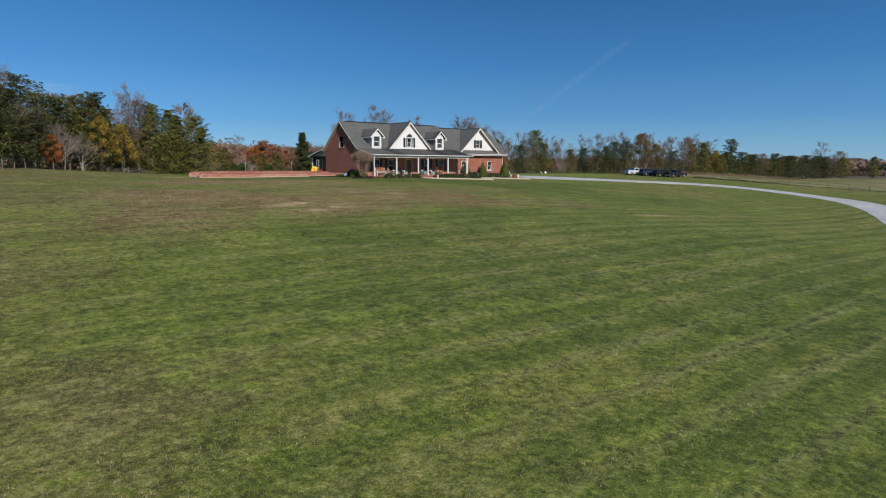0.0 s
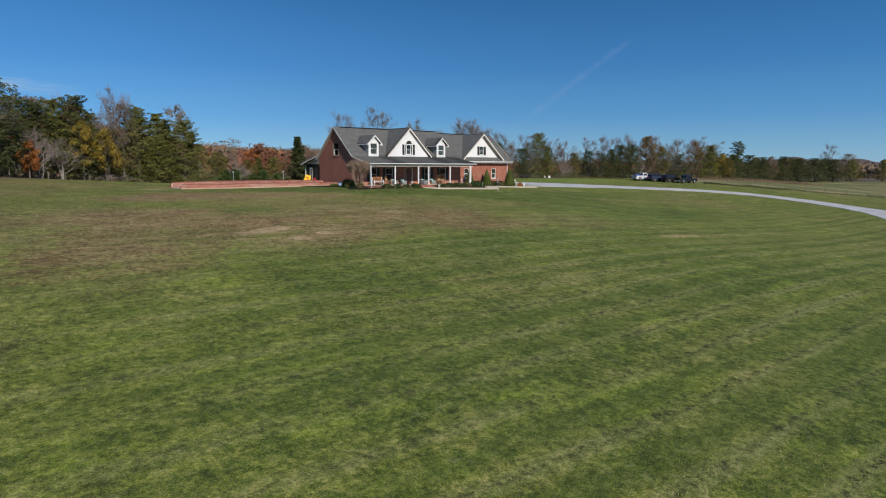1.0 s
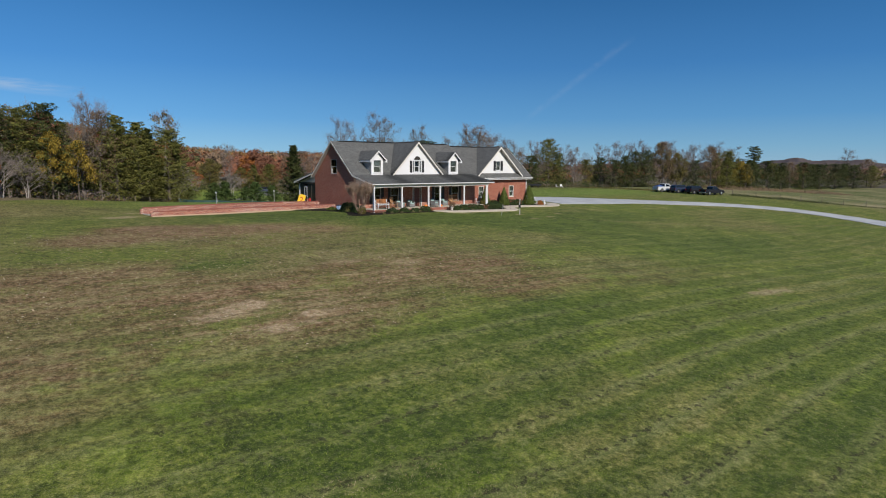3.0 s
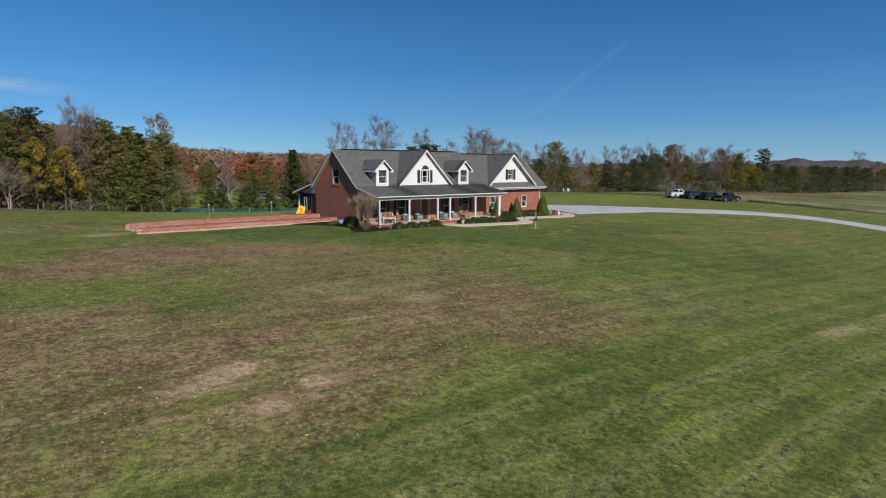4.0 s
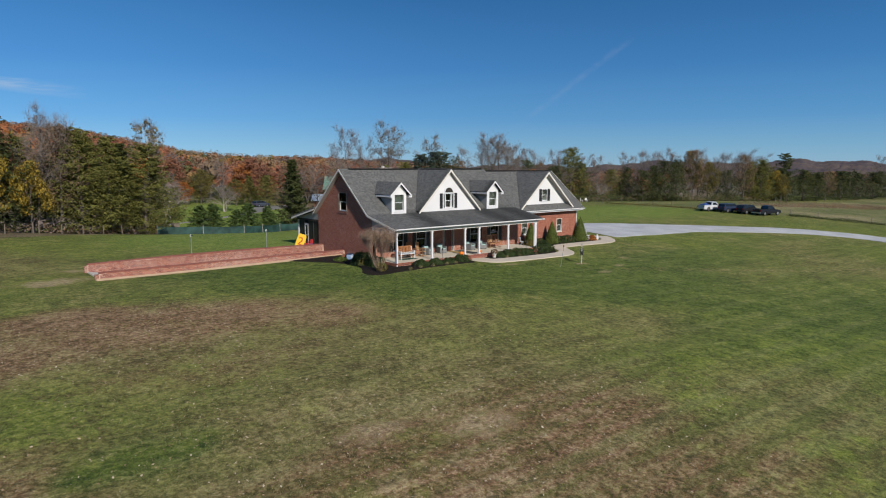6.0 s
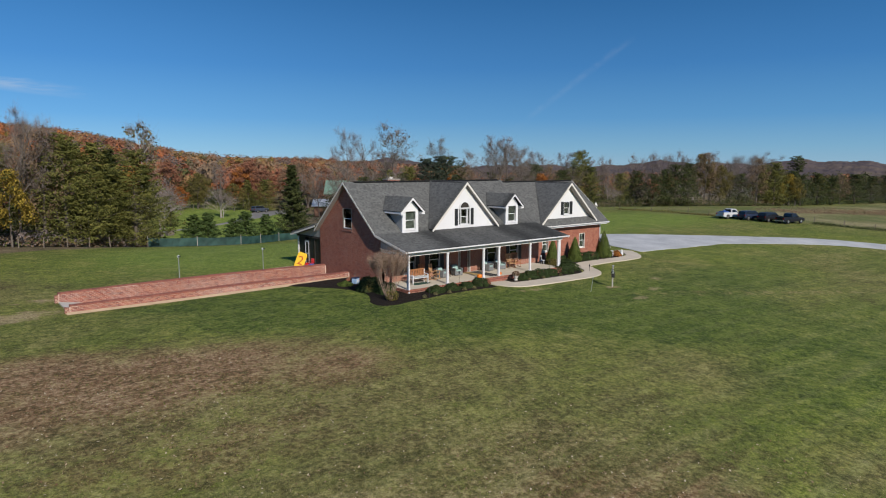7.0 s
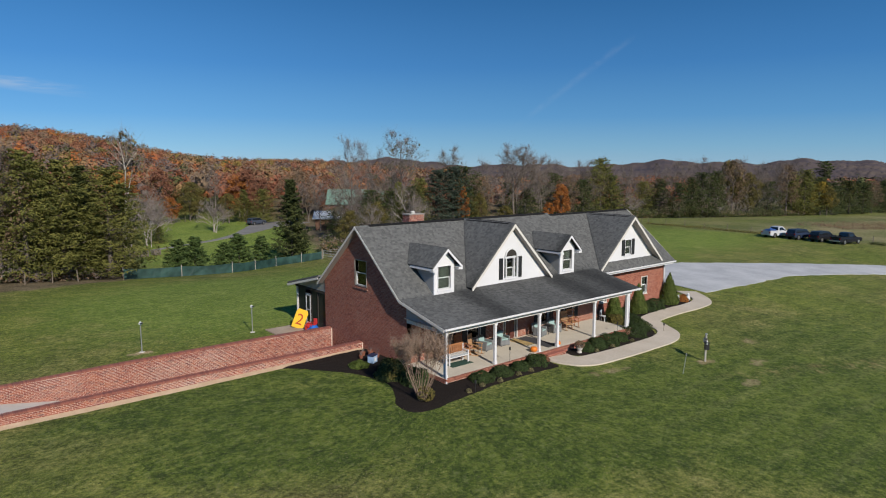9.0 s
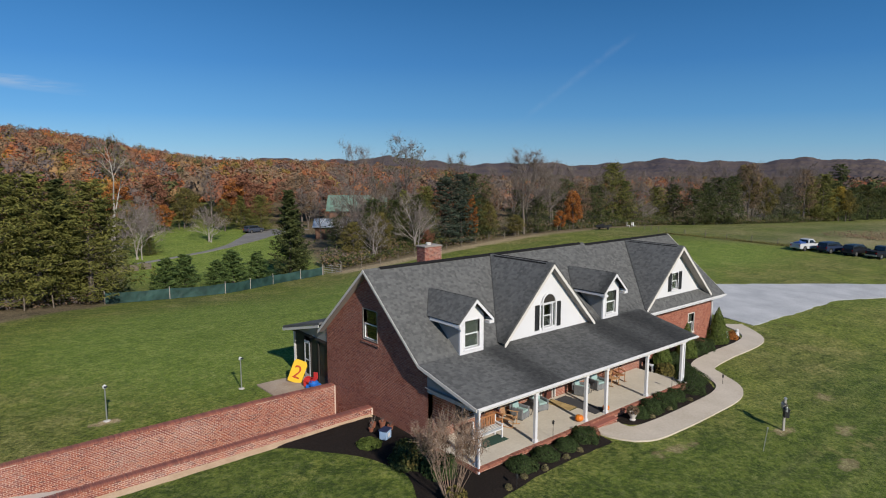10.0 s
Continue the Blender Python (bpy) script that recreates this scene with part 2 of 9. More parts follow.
def concrete_mat(name, a, b, scale=0.6):
    n = Nodes(name)
    spots = n.mix(0.45, n.noise(scale, 5), n.noise(scale * 14, 3))
    n.set(Base_Color=n.ramp(spots, (0.3, a), (0.7, b)), Roughness=0.9, Specular_IOR_Level=0.2)
    return n.bump(n.noise(70, 3), 0.25, 0.006).mat


M_WALK = concrete_mat("path_concrete", (0.42, 0.36, 0.29), (0.56, 0.49, 0.41))
M_SLAB = concrete_mat("porch_concrete", (0.45, 0.40, 0.33), (0.58, 0.53, 0.45))
M_RAMP = concrete_mat("ramp_concrete", (0.46, 0.43, 0.39), (0.60, 0.56, 0.52))
M_FOOT = concrete_mat("footing_soil", (0.36, 0.25, 0.16), (0.55, 0.42, 0.30), 1.5)


def gravel_mat():
    n = Nodes("gravel")
    col = n.ramp(n.mix(0.5, n.noise(0.35, 5), n.noise(16, 3)), (0.34, (0.31, 0.315, 0.33)), (0.66, (0.53, 0.53, 0.535)))
    n.set(Base_Color=col, Roughness=0.95, Specular_IOR_Level=0.15)
    return n.bump(n.noise(22, 3), 0.7, 0.03).mat


M_GRAVEL = gravel_mat()


def mulch_mat():
    n = Nodes("dark_mulch")
    n.set(Base_Color=n.ramp(n.noise(18, 4), (0.3, (0.010, 0.008, 0.007)), (0.75, (0.035, 0.027, 0.023))), Roughness=0.95, Specular_IOR_Level=0.1)
    return n.bump(n.noise(30, 4), 0.9, 0.05).mat


M_MULCH = mulch_mat()
M_BARK = plain("grey_bark", (0.12, 0.10, 0.085), 0.9, grain=3, vary=0.35, bump=0.6)
M_PALE_BARK = plain("pale_bark", (0.32, 0.285, 0.26), 0.85, grain=2, vary=0.35, bump=0.4)
M_BIRCH = plain("birch_bark", (0.36, 0.33, 0.29), 0.8, grain=2, vary=0.35, bump=0.3)
M_TWIG = plain("twigs", (0.175, 0.145, 0.132), 0.9, grain=3, vary=0.3)
L_CEDAR = leafy("cedar_leaves", [(0.076, 0.084, 0.023), (0.140, 0.143, 0.037), (0.230, 0.212, 0.060)], scale=0.5, spread=0.4)
L_SAPLING = leafy("young_cedar_leaves", [(0.050, 0.085, 0.026), (0.090, 0.135, 0.040), (0.14, 0.19, 0.06)], scale=0.8)
L_PINE = leafy("pine_needles", [(0.028, 0.038, 0.014), (0.060, 0.075, 0.025), (0.112, 0.124, 0.042)], scale=0.5)
L_BLUE = leafy("spruce_needles", [(0.026, 0.038, 0.028), (0.050, 0.070, 0.050), (0.088, 0.110, 0.078)], scale=0.5)
L_YELLOW = leafy("golden_leaves", [(0.090, 0.070, 0.014), (0.220, 0.158, 0.026), (0.37, 0.260, 0.045)], scale=0.4)
L_ORANGE = leafy("orange_leaves", [(0.14, 0.050, 0.018), (0.30, 0.105, 0.028), (0.42, 0.18, 0.045)], scale=0.3)
L_RUSSET = leafy("russet_leaves", [(0.13, 0.065, 0.045), (0.22, 0.10, 0.062), (0.31, 0.14, 0.08)], scale=0.05, spread=0.3)
L_BROWN = leafy("brown_leaves", [(0.11, 0.080, 0.056), (0.18, 0.125, 0.080), (0.25, 0.17, 0.10)], scale=0.05, spread=0.3)
L_GREY = leafy("grey_twig_haze", [(0.13, 0.105, 0.100), (0.19, 0.155, 0.148), (0.25, 0.21, 0.20)], scale=0.05, spread=0.3)
L_OLIVE = leafy("olive_leaves", [(0.055, 0.055, 0.018), (0.115, 0.10, 0.030), (0.20, 0.16, 0.05)], scale=0.3)
L_BOX = leafy("boxwood_leaves", [(0.018, 0.030, 0.011), (0.038, 0.060, 0.020), (0.072, 0.102, 0.034)], scale=2.0)
L_ARBOR = leafy("arborvitae_leaves", [(0.045, 0.065, 0.014), (0.080, 0.11, 0.024), (0.13, 0.16, 0.040)], scale=2.0)
L_SPARSE = leafy("sparse_leaves", [(0.075, 0.068, 0.036), (0.14, 0.125, 0.060), (0.22, 0.19, 0.095)])


def woods_mat(name, stops, far=False):
    """Far crowns: one tint to a tree, broken up leaf by leaf and by clumps."""
    n = Nodes(name)
    at = n.nt.nodes.new("ShaderNodeAttribute")
    at.attribute_name = "tint"
    fac = n.mix(0.17, at.outputs["Fac"], n.mix(0.6, n.noise(0.55, 4, 0.7), n.island()))
    k = len(stops) - 1
    col = n.ramp(fac, *[(0.12 + 0.70 * i / k, c) for i, c in enumerate(stops)])
    if far:
        return n.set(Base_Color=col, Roughness=0.95, Specular_IOR_Level=0.0).mat
    return n.set(Base_Color=col, Roughness=0.9, Specular_IOR_Level=0.05).mat


W_RUSSET = woods_mat("russet_woods", [(0.190, 0.086, 0.056), (0.265, 0.104, 0.060), (0.215, 0.120, 0.076), (0.320, 0.125, 0.058)])
W_BROWN = woods_mat("brown_woods", [(0.175, 0.115, 0.076), (0.230, 0.145, 0.080), (0.185, 0.135, 0.096), (0.270, 0.165, 0.080)])
W_ORANGE = woods_mat("orange_woods", [(0.330, 0.105, 0.040), (0.370, 0.145, 0.044), (0.280, 0.086, 0.038), (0.390, 0.185, 0.050)])
W_GREY = woods_mat("grey_woods", [(0.125, 0.098, 0.088), (0.150, 0.114, 0.100), (0.170, 0.122, 0.100), (0.134, 0.108, 0.098)])
W_OLIVE = woods_mat("yellowing_woods", [(0.165, 0.136, 0.045), (0.215, 0.158, 0.044), (0.125, 0.112, 0.040), (0.265, 0.180, 0.048)])
W_GREEN = woods_mat("evergreen_woods", [(0.052, 0.062, 0.028), (0.072, 0.082, 0.034), (0.090, 0.098, 0.040), (0.062, 0.074, 0.040)])
# ridge woods: the blue of distance haze is mixed into these tones
W_RIDGE = woods_mat("ridge_woods_hazed", [(0.050, 0.048, 0.062), (0.078, 0.068, 0.078), (0.104, 0.084, 0.084), (0.122, 0.098, 0.086)], True)

# ---- helpers for meshes ----
class Shape:
    """Collects faces and makes one mesh with a UV map in metres."""

    def __init__(self):
        self.v, self.f, self.smooth = [], [], False

    def poly(self, *pts):
        k = len(self.v)
        self.v += [tuple(p) for p in pts]
        self.f.append(tuple(range(k, k + len(pts))))
        return self

    def box(self, x0, y0, z0, x1, y1, z1, m=None):
        c = [(x, y, z) for z in (z0, z1) for y in (y0, y1) for x in (x0, x1)]
        if m is not None:
            c = [tuple(m @ Vector(p)) for p in c]
        k = len(self.v)
        self.v += c
        self.f += [tuple(k + i for i in q) for q in ((0, 2, 3, 1), (4, 5, 7, 6), (0, 1, 5, 4), (2, 6, 7, 3), (0, 4, 6, 2), (1, 3, 7, 5))]
        return self

    def slab(self, pts, depth):
        """A flat polygon (seen from outside, counter-clockwise) with thickness behind it."""
        p = [Vector(q) for q in pts]
        n = Vector((0, 0, 0))
        for a, b in zip(p, p[1:] + p[:1]):
            n += a.cross(b)
        n.normalize()
        k, m = len(self.v), len(p)
        self.v += [tuple(q) for q in p] + [tuple(q - n * depth) for q in p]
        self.f.append(tuple(range(k, k + m)))
        self.f.append(tuple(range(k + 2 * m - 1, k + m - 1, -1)))
        self.f += [(k + i, k + m + i, k + m + (i + 1) % m, k + (i + 1) % m) for i in range(m)]
        return self

    def tube(self, a, b, r0, r1=None, n=8, caps=True):
        a, b = Vector(a), Vector(b)
        r1 = r0 if r1 is None else r1
        d = (b - a).normalized()
        u = d.orthogonal().normalized()
        w = d.cross(u)
        k = len(self.v)
        for c, r in ((a, r0), (b, r1)):
            self.v += [tuple(c + (u * math.cos(t) + w * math.sin(t)) * r) for t in (2 * math.pi * i / n for i in range(n))]
        self.f += [(k + i, k + (i + 1) % n, k + n + (i + 1) % n, k + n + i) for i in range(n)]
        if caps:
            self.f += [tuple(range(k + n - 1, k - 1, -1)), tuple(range(k + n, k + 2 * n))]
        return self

    def pipe(self, pts, r, n=6):
        """A bent round bar through the points, as one skin."""
        p = [Vector(q) for q in pts]
        k = len(self.v)
        for i, q in enumerate(p):
            d = (p[min(i + 1, len(p) - 1)] - p[max(i - 1, 0)]).normalized()
            u = d.cross(Vector((1, 0, 0))).normalized() if abs(d.x) < 0.9 else d.cross(Vector((0, 0, 1))).normalized()
            w = d.cross(u)
            self.v += [tuple(q + (u * math.cos(2 * math.pi * j / n) + w * math.sin(2 * math.pi * j / n)) * r) for j in range(n)]
        for i in range(len(p) - 1):
            self.f += [(k + i * n + j, k + i * n + (j + 1) % n, k + (i + 1) * n + (j + 1) % n, k + (i + 1) * n + j) for j in range(n)]
        self.f += [tuple(range(k + n - 1, k - 1, -1)), tuple(range(k + (len(p) - 1) * n, k + len(p) * n))]
        return self

    def lathe(self, rows, x=0.0, y=0.0, n=16):
        """A turned form: rows of (radius, z) from bottom to top."""
        k = len(self.v)
        for r, z in rows:
            self.v += [(x + r * math.cos(2 * math.pi * i / n), y + r * math.sin(2 * math.pi * i / n), z) for i in range(n)]
        for j in range(len(rows) - 1):
            self.f += [(k + j * n + i, k + j * n + (i + 1) % n, k + (j + 1) * n + (i + 1) % n, k + (j + 1) * n + i) for i in range(n)]
        self.f += [tuple(range(k + n - 1, k - 1, -1)), tuple(range(k + (len(rows) - 1) * n, k + len(rows) * n))]
        return self

    def mesh(self, name, mat, bevel=0.0):
        me = bpy.data.meshes.new(name)
        me.from_pydata(self.v, [], self.f)
        if bevel:
            bm = bmesh.new()
            bm.from_mesh(me)
            bmesh.ops.bevel(bm, geom=list(bm.edges), offset=bevel, segments=1, affect="EDGES", clamp_overlap=True)
            bm.to_mesh(me)
            bm.free()
        me.update()
        uv = me.uv_layers.new(name="UVMap").data
        for p in me.polygons:
            n = p.normal
            if abs(n.z) > 0.97:
                t, b = Vector((1, 0, 0)), Vector((0, 1, 0))
            else:
                t = Vector((-n.y, n.x, 0)).normalized()
                b = n.cross(t)
            for li in p.loop_indices:
                c = me.vertices[me.loops[li].vertex_index].co
                uv[li].uv = (c.dot(t), c.dot(b))
        if self.smooth:
            me.polygons.foreach_set("use_smooth", [True] * len(me.polygons))
        if mat:
            me.materials.append(mat)
        return me


def part(name, shape, mat, parent=None, label="", bevel=0.0):
    """Links a shape, or a mesh, as one object under a thing or a part."""
    me = shape.mesh(name, mat, bevel) if hasattr(shape, "slab") else shape
    ob = new(name, me)
    ob.parent = parent
    if label:
        ob["label"] = label
    return ob


def thing(name, label, category, at=None, group="", kind=""):
    ob = new(name)
    ob.empty_display_size = 0.2
    ob.matrix_basis = at or Matrix()
    return tagged(ob, label, category, group, kind)


def sstep(a, b, v):
    t = np.clip((np.asarray(v, float) - a) / (b - a), 0, 1)
    return t * t * (3 - 2 * t)


# ---- the lie of the land ----
SWELLS = [
    [0.05, -2.2, -0.3, -1.22, -1.3, -0.91, -0.05, -0.0],
    [-0.55, 0.86, -0.18, -1.12, 1.9, -1.32, -0.27, -0.36],
    [1.49, 0.63, 2.02, -0.93, -1.02, -0.23, 0.38, -1.18],
    [1.84, -0.85, 0.13, 2.7, 0.84, 1.06, 1.0, 0.37],
    [1.58, 2.3, 1.31, -0.73, 0.33, 0.22, 0.44, 1.35],
    [1.05, 0.45, -2.03, -0.67, 2.06, 1.11, 0.67, -1.57],
    [0.84, 0.64, -0.75, 0.75, -1.34, -1.45, 0.03, -1.0],
    [0.15, 0.13, 0.58, 1.71, -0.09, -0.59, -0.07, -0.1],
]


def height(x, y):
    """The ground's height: gentle swells round the house, a wooded hill behind it and far ridges."""
    x, y = np.asarray(x, float), np.asarray(y, float)
    z = np.full(np.broadcast(x, y).shape, -3.0)
    for j, row in enumerate(SWELLS):
        gy = np.exp(-((y - (-75 + 30 * j)) ** 2) / 1352.0)
        for i, c in enumerate(row):
            z = z + c * gy * np.exp(-((x - (-60 + 30 * i)) ** 2) / 1352.0)
    az = np.degrees(np.arctan2(x + 17, y + 18))
    r = np.hypot(x + 17, y + 18)
    front = sstep(150, 60, np.abs(az - 20))
    hill = 7 * sstep(42, 27, az) + 21 * sstep(23, 4, az)
    z = z + hill * sstep(170, 480, r) * front * sstep(1500, 700, r)
    far = 28 + 8 * np.sin(az * 0.21 + 1.0) + 7 * np.sin(az * 0.55 + 0.6) + 4 * np.sin(az * 1.3) + 2.5 * np.sin(az * 2.9 + 0.4) + 16 * np.exp(-(((az - 77) / 7.0) ** 2))
    z = z + far * sstep(1100, 2700, r) - 8 * sstep(330, 800, r) * sstep(36, 46, az)
    return z


def hgt(x, y):
    return float(height(x, y))


def grid_steps(lo, hi, step, reach, grow=1.11):
    a, d = list(np.arange(lo, hi + step / 2, step)), step
    while a[-1] < reach:
        d *= grow
        a.append(a[-1] + d)
    d = step
    while a[0] > -reach:
        d *= grow
        a.insert(0, a[0] - d)
    return a


RAMP_X0, RAMP_X1, RAMP_Y0, RAMP_Y1 = -19.0, 0.1, 7.83, 11.4
gx = sorted(set([round(v, 3) for v in grid_steps(-66, 120, 1.5, 4200) if min(abs(v - RAMP_X0), abs(v - RAMP_X1)) > 0.3] + [RAMP_X0, RAMP_X1]))
gy = sorted(set([round(v, 3) for v in grid_steps(-78, 120, 1.5, 4200) if min(abs(v - RAMP_Y0), abs(v - RAMP_Y1)) > 0.3] + [RAMP_Y0, RAMP_Y1]))
GX, GY = np.meshgrid(np.array(gx), np.array(gy))
GZ = height(GX, GY)
rough = np.array([[noise.noise((a * 0.13, b * 0.13, 0.0)) + 0.5 * noise.noise((a * 0.4, b * 0.4, 3.0)) for a in gx] for b in gy])
GZ = GZ + rough * 0.03 * (1 - sstep(140, 260, np.hypot(GX, GY))) * sstep(3, 14, np.maximum(np.abs(GX - 13) - 17, np.abs(GY - 6) - 12))
nx, ny = len(gx), len(gy)
faces = []
for j in range(ny - 1):
    for i in range(nx - 1):
        cx, cy = (gx[i] + gx[i + 1]) / 2, (gy[j] + gy[j + 1]) / 2
        if RAMP_X0 < cx < RAMP_X1 and RAMP_Y0 < cy < RAMP_Y1:
            continue
        k = j * nx + i
        faces.append((k, k + 1, k + nx + 1, k + nx))


def grass_mat():
    """Mown lawn: green and dry patches, mowing lines along x, bare earth in spots, meadow and woods floor further off."""
    n = Nodes("lawn_and_fields")
    big = n.noise(0.055, 4, 0.6)
    mid = n.noise(0.30, 6, 0.68)
    clump = n.noise(1.4, 4, 0.7)
    fine = n.noise(5.5, 5, 0.75)
    tuft = n.noise(20, 4, 0.75)
    x, y, z = n.xyz()
    comb = n.noise(1.0, 5, 0.7, co=n.scaled(0.35, 2.4, 1))
    tone = n.mix(0.10, n.mix(0.54, n.mix(0.55, mid, clump), fine), comb)
    green = n.ramp(tone, (0.43, (0.048, 0.078, 0.008)), (0.5, (0.144, 0.182, 0.024)), (0.58, (0.310, 0.315, 0.068)))
    dry = n.ramp(tone, (0.43, (0.074, 0.054, 0.021)), (0.5, (0.212, 0.160, 0.068)), (0.58, (0.450, 0.350, 0.180)))
    lush = n.ramp(tone, (0.43, (0.023, 0.051, 0.006)), (0.5, (0.077, 0.121, 0.014)), (0.60, (0.195, 0.230, 0.038)))
    fresh = n.ramp(tone, (0.41, (0.085, 0.140, 0.016)), (0.5, (0.175, 0.250, 0.036)), (0.61, (0.300, 0.355, 0.080)))

    # one ragged edge for every patch
    jag = n.math("SUBTRACT", n.math("ADD", n.math("ADD", n.math("MULTIPLY", mid, 1.6), n.math("MULTIPLY", clump, 1.2)), fine), 1.9)

    def spot(px, py, rx, ry, inner=0.25, ragged=1.5, outer=1.0):
        dx = n.math("MULTIPLY", n.math("SUBTRACT", x, px), 1 / rx)
        dy = n.math("MULTIPLY", n.math("SUBTRACT", y, py), 1 / ry)
        d = n.math("SQRT", n.math("ADD", n.math("MULTIPLY", dx, dx), n.math("MULTIPLY", dy, dy)))
        return n.ramp(n.math("ADD", d, n.math("MULTIPLY", jag, ragged)), (inner, 1.0), (outer, 0.0))

    def patch(kind, ragged, lo, hi):
        """Where a kind of growth lies, from the ground's own map of it, with ragged borders."""
        at = n.nt.nodes.new("ShaderNodeAttribute")
        at.attribute_name = kind
        return n.ramp(n.math("SUBTRACT", at.outputs["Fac"], n.math("MULTIPLY", jag, ragged)), (lo, 0.0), (hi, 1.0))

    col = n.mix(n.ramp(n.mix(0.35, big, mid), (0.46, 0.0), (0.62, 0.55)), green, dry)
    col = n.mix(n.math("MULTIPLY", n.ramp(n.noise(0.09, 3, co=n.scaled(0.7, 1.6, 1)), (0.5, 0.0), (0.62, 0.6)), n.ramp(mid, (0.35, 0.2), (0.6, 1.0))), col, lush)
    col = n.mix(n.math("MULTIPLY", patch("dry", 0.75, 0.12, 0.72), 0.85), col, dry)
    # reddish thatch where the grass has died back
    thatch = n.ramp(tone, (0.43, (0.090, 0.042, 0.020)), (0.5, (0.265, 0.142, 0.078)), (0.58, (0.540, 0.380, 0.235)))
    dead = n.ramp(n.mix(0.5, clump, fine), (0.40, 0.5), (0.49, 1.0))
    col = n.mix(n.math("MULTIPLY", patch("thatch", 0.8, 0.20, 0.75), dead), col, thatch)
    col = n.mix(n.math("MULTIPLY", patch("lush", 0.45, 0.15, 0.60), 0.95), col, lush)
    # young yellow-green growth in drifts
    drift = n.math("MULTIPLY", n.ramp(n.noise(0.33, 3, 0.6), (0.53, 0.0), (0.62, 0.8)), n.ramp(n.math("MULTIPLY", y, -0.01), (0.16, 0.15), (0.36, 1.0)))
    col = n.mix(n.math("MULTIPLY", drift, n.ramp(clump, (0.40, 0.2), (0.56, 1.0))), col, n.ramp(tone, (0.42, (0.060, 0.100, 0.009)), (0.5, (0.165, 0.225, 0.022)), (0.59, (0.330, 0.380, 0.065))))
    col = n.mix(n.math("MULTIPLY", patch("fresh", 0.35, 0.15, 0.6), 0.9), col, fresh)
    # mowing: broad light and dark bands, and dotted wheel lines, both wavering
    yy = n.math("ADD", y, n.math("MULTIPLY", n.math("SUBTRACT", n.noise(0.05, 2), 0.5), 1.4))
    yy = n.math("ADD", yy, n.math("MULTIPLY", n.math("SUBTRACT", clump, 0.5), 0.5))
    yy = n.math("ADD", n.math("ADD", yy, n.math("MULTIPLY", n.math("SUBTRACT", fine, 0.5), 0.3)), 56.55)
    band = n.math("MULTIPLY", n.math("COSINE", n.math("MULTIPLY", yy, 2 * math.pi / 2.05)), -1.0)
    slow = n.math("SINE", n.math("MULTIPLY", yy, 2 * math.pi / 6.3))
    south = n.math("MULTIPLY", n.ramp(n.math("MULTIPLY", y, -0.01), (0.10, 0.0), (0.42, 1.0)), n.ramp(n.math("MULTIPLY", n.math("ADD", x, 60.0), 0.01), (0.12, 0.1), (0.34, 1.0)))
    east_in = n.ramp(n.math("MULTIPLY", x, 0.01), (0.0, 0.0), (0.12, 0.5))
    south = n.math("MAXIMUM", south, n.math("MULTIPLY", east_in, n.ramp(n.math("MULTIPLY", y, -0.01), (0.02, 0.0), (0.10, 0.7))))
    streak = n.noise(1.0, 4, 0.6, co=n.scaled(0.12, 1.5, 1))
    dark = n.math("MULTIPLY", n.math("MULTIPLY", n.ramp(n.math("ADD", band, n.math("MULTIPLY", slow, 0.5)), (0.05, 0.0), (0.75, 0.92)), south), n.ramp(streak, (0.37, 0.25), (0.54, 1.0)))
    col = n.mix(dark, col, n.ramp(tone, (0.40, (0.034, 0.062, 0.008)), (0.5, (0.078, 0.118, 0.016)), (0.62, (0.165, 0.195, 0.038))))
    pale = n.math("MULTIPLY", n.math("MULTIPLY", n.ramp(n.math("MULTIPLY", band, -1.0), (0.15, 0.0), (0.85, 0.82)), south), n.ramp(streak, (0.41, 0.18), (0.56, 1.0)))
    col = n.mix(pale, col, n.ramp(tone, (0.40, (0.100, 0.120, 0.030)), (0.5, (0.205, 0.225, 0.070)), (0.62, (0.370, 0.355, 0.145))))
    # wheel marks down the middle of the pale bands, pressed dark and broken into clods
    wheel = n.ramp(n.math("ABSOLUTE", n.math("SINE", n.math("MULTIPLY", yy, math.pi / 2.05))), (0.10, 1.0), (0.26, 0.0))
    col = n.mix(n.math("MULTIPLY", n.math("MULTIPLY", wheel, south), n.ramp(n.noise(4.2, 3, 0.7), (0.51, 0.0), (0.57, 0.9))), col, (0.036, 0.034, 0.016))
    # bare earth
    earth = n.ramp(fine, (0.40, (0.36, 0.225, 0.125)), (0.58, (0.70, 0.53, 0.35)))
    for px, py, rx, ry, k in ((-25.6, -29.2, 1.5, 0.8, 1.0), (-23.7, -31.3, 1.3, 0.75, 1.0), (-27.0, -30.0, 1.5, 1.0, 0.8), (-26.0, -32.2, 1.4, 0.8, 0.8), (-14.5, -24.5, 1.6, 0.9, 0.6), (-17.5, -23.0, 1.4, 0.7, 0.5), (2.5, -37.9, 3.6, 0.7, 0.5),
                              (15.5, -5.6, 0.9, 0.6, 0.6), (22.6, -4.9, 0.9, 0.5, 0.4), (-10.4, 15.2, 0.7, 0.45, 0.85), (-17.5, 12.6, 4.0, 1.0, 0.7), (-21.5, 8.5, 2.5, 1.6, 0.6), (18.5, -7.3, 1.2, 0.5, 0.45), (14.3, -8.9, 0.8, 0.4, 0.4), (8.8, -3.6, 1.6, 0.6, 0.5)):
        col = n.mix(n.math("MULTIPLY", spot(px, py, rx, ry, 0.45, 1.9, 0.85), k), col, earth)
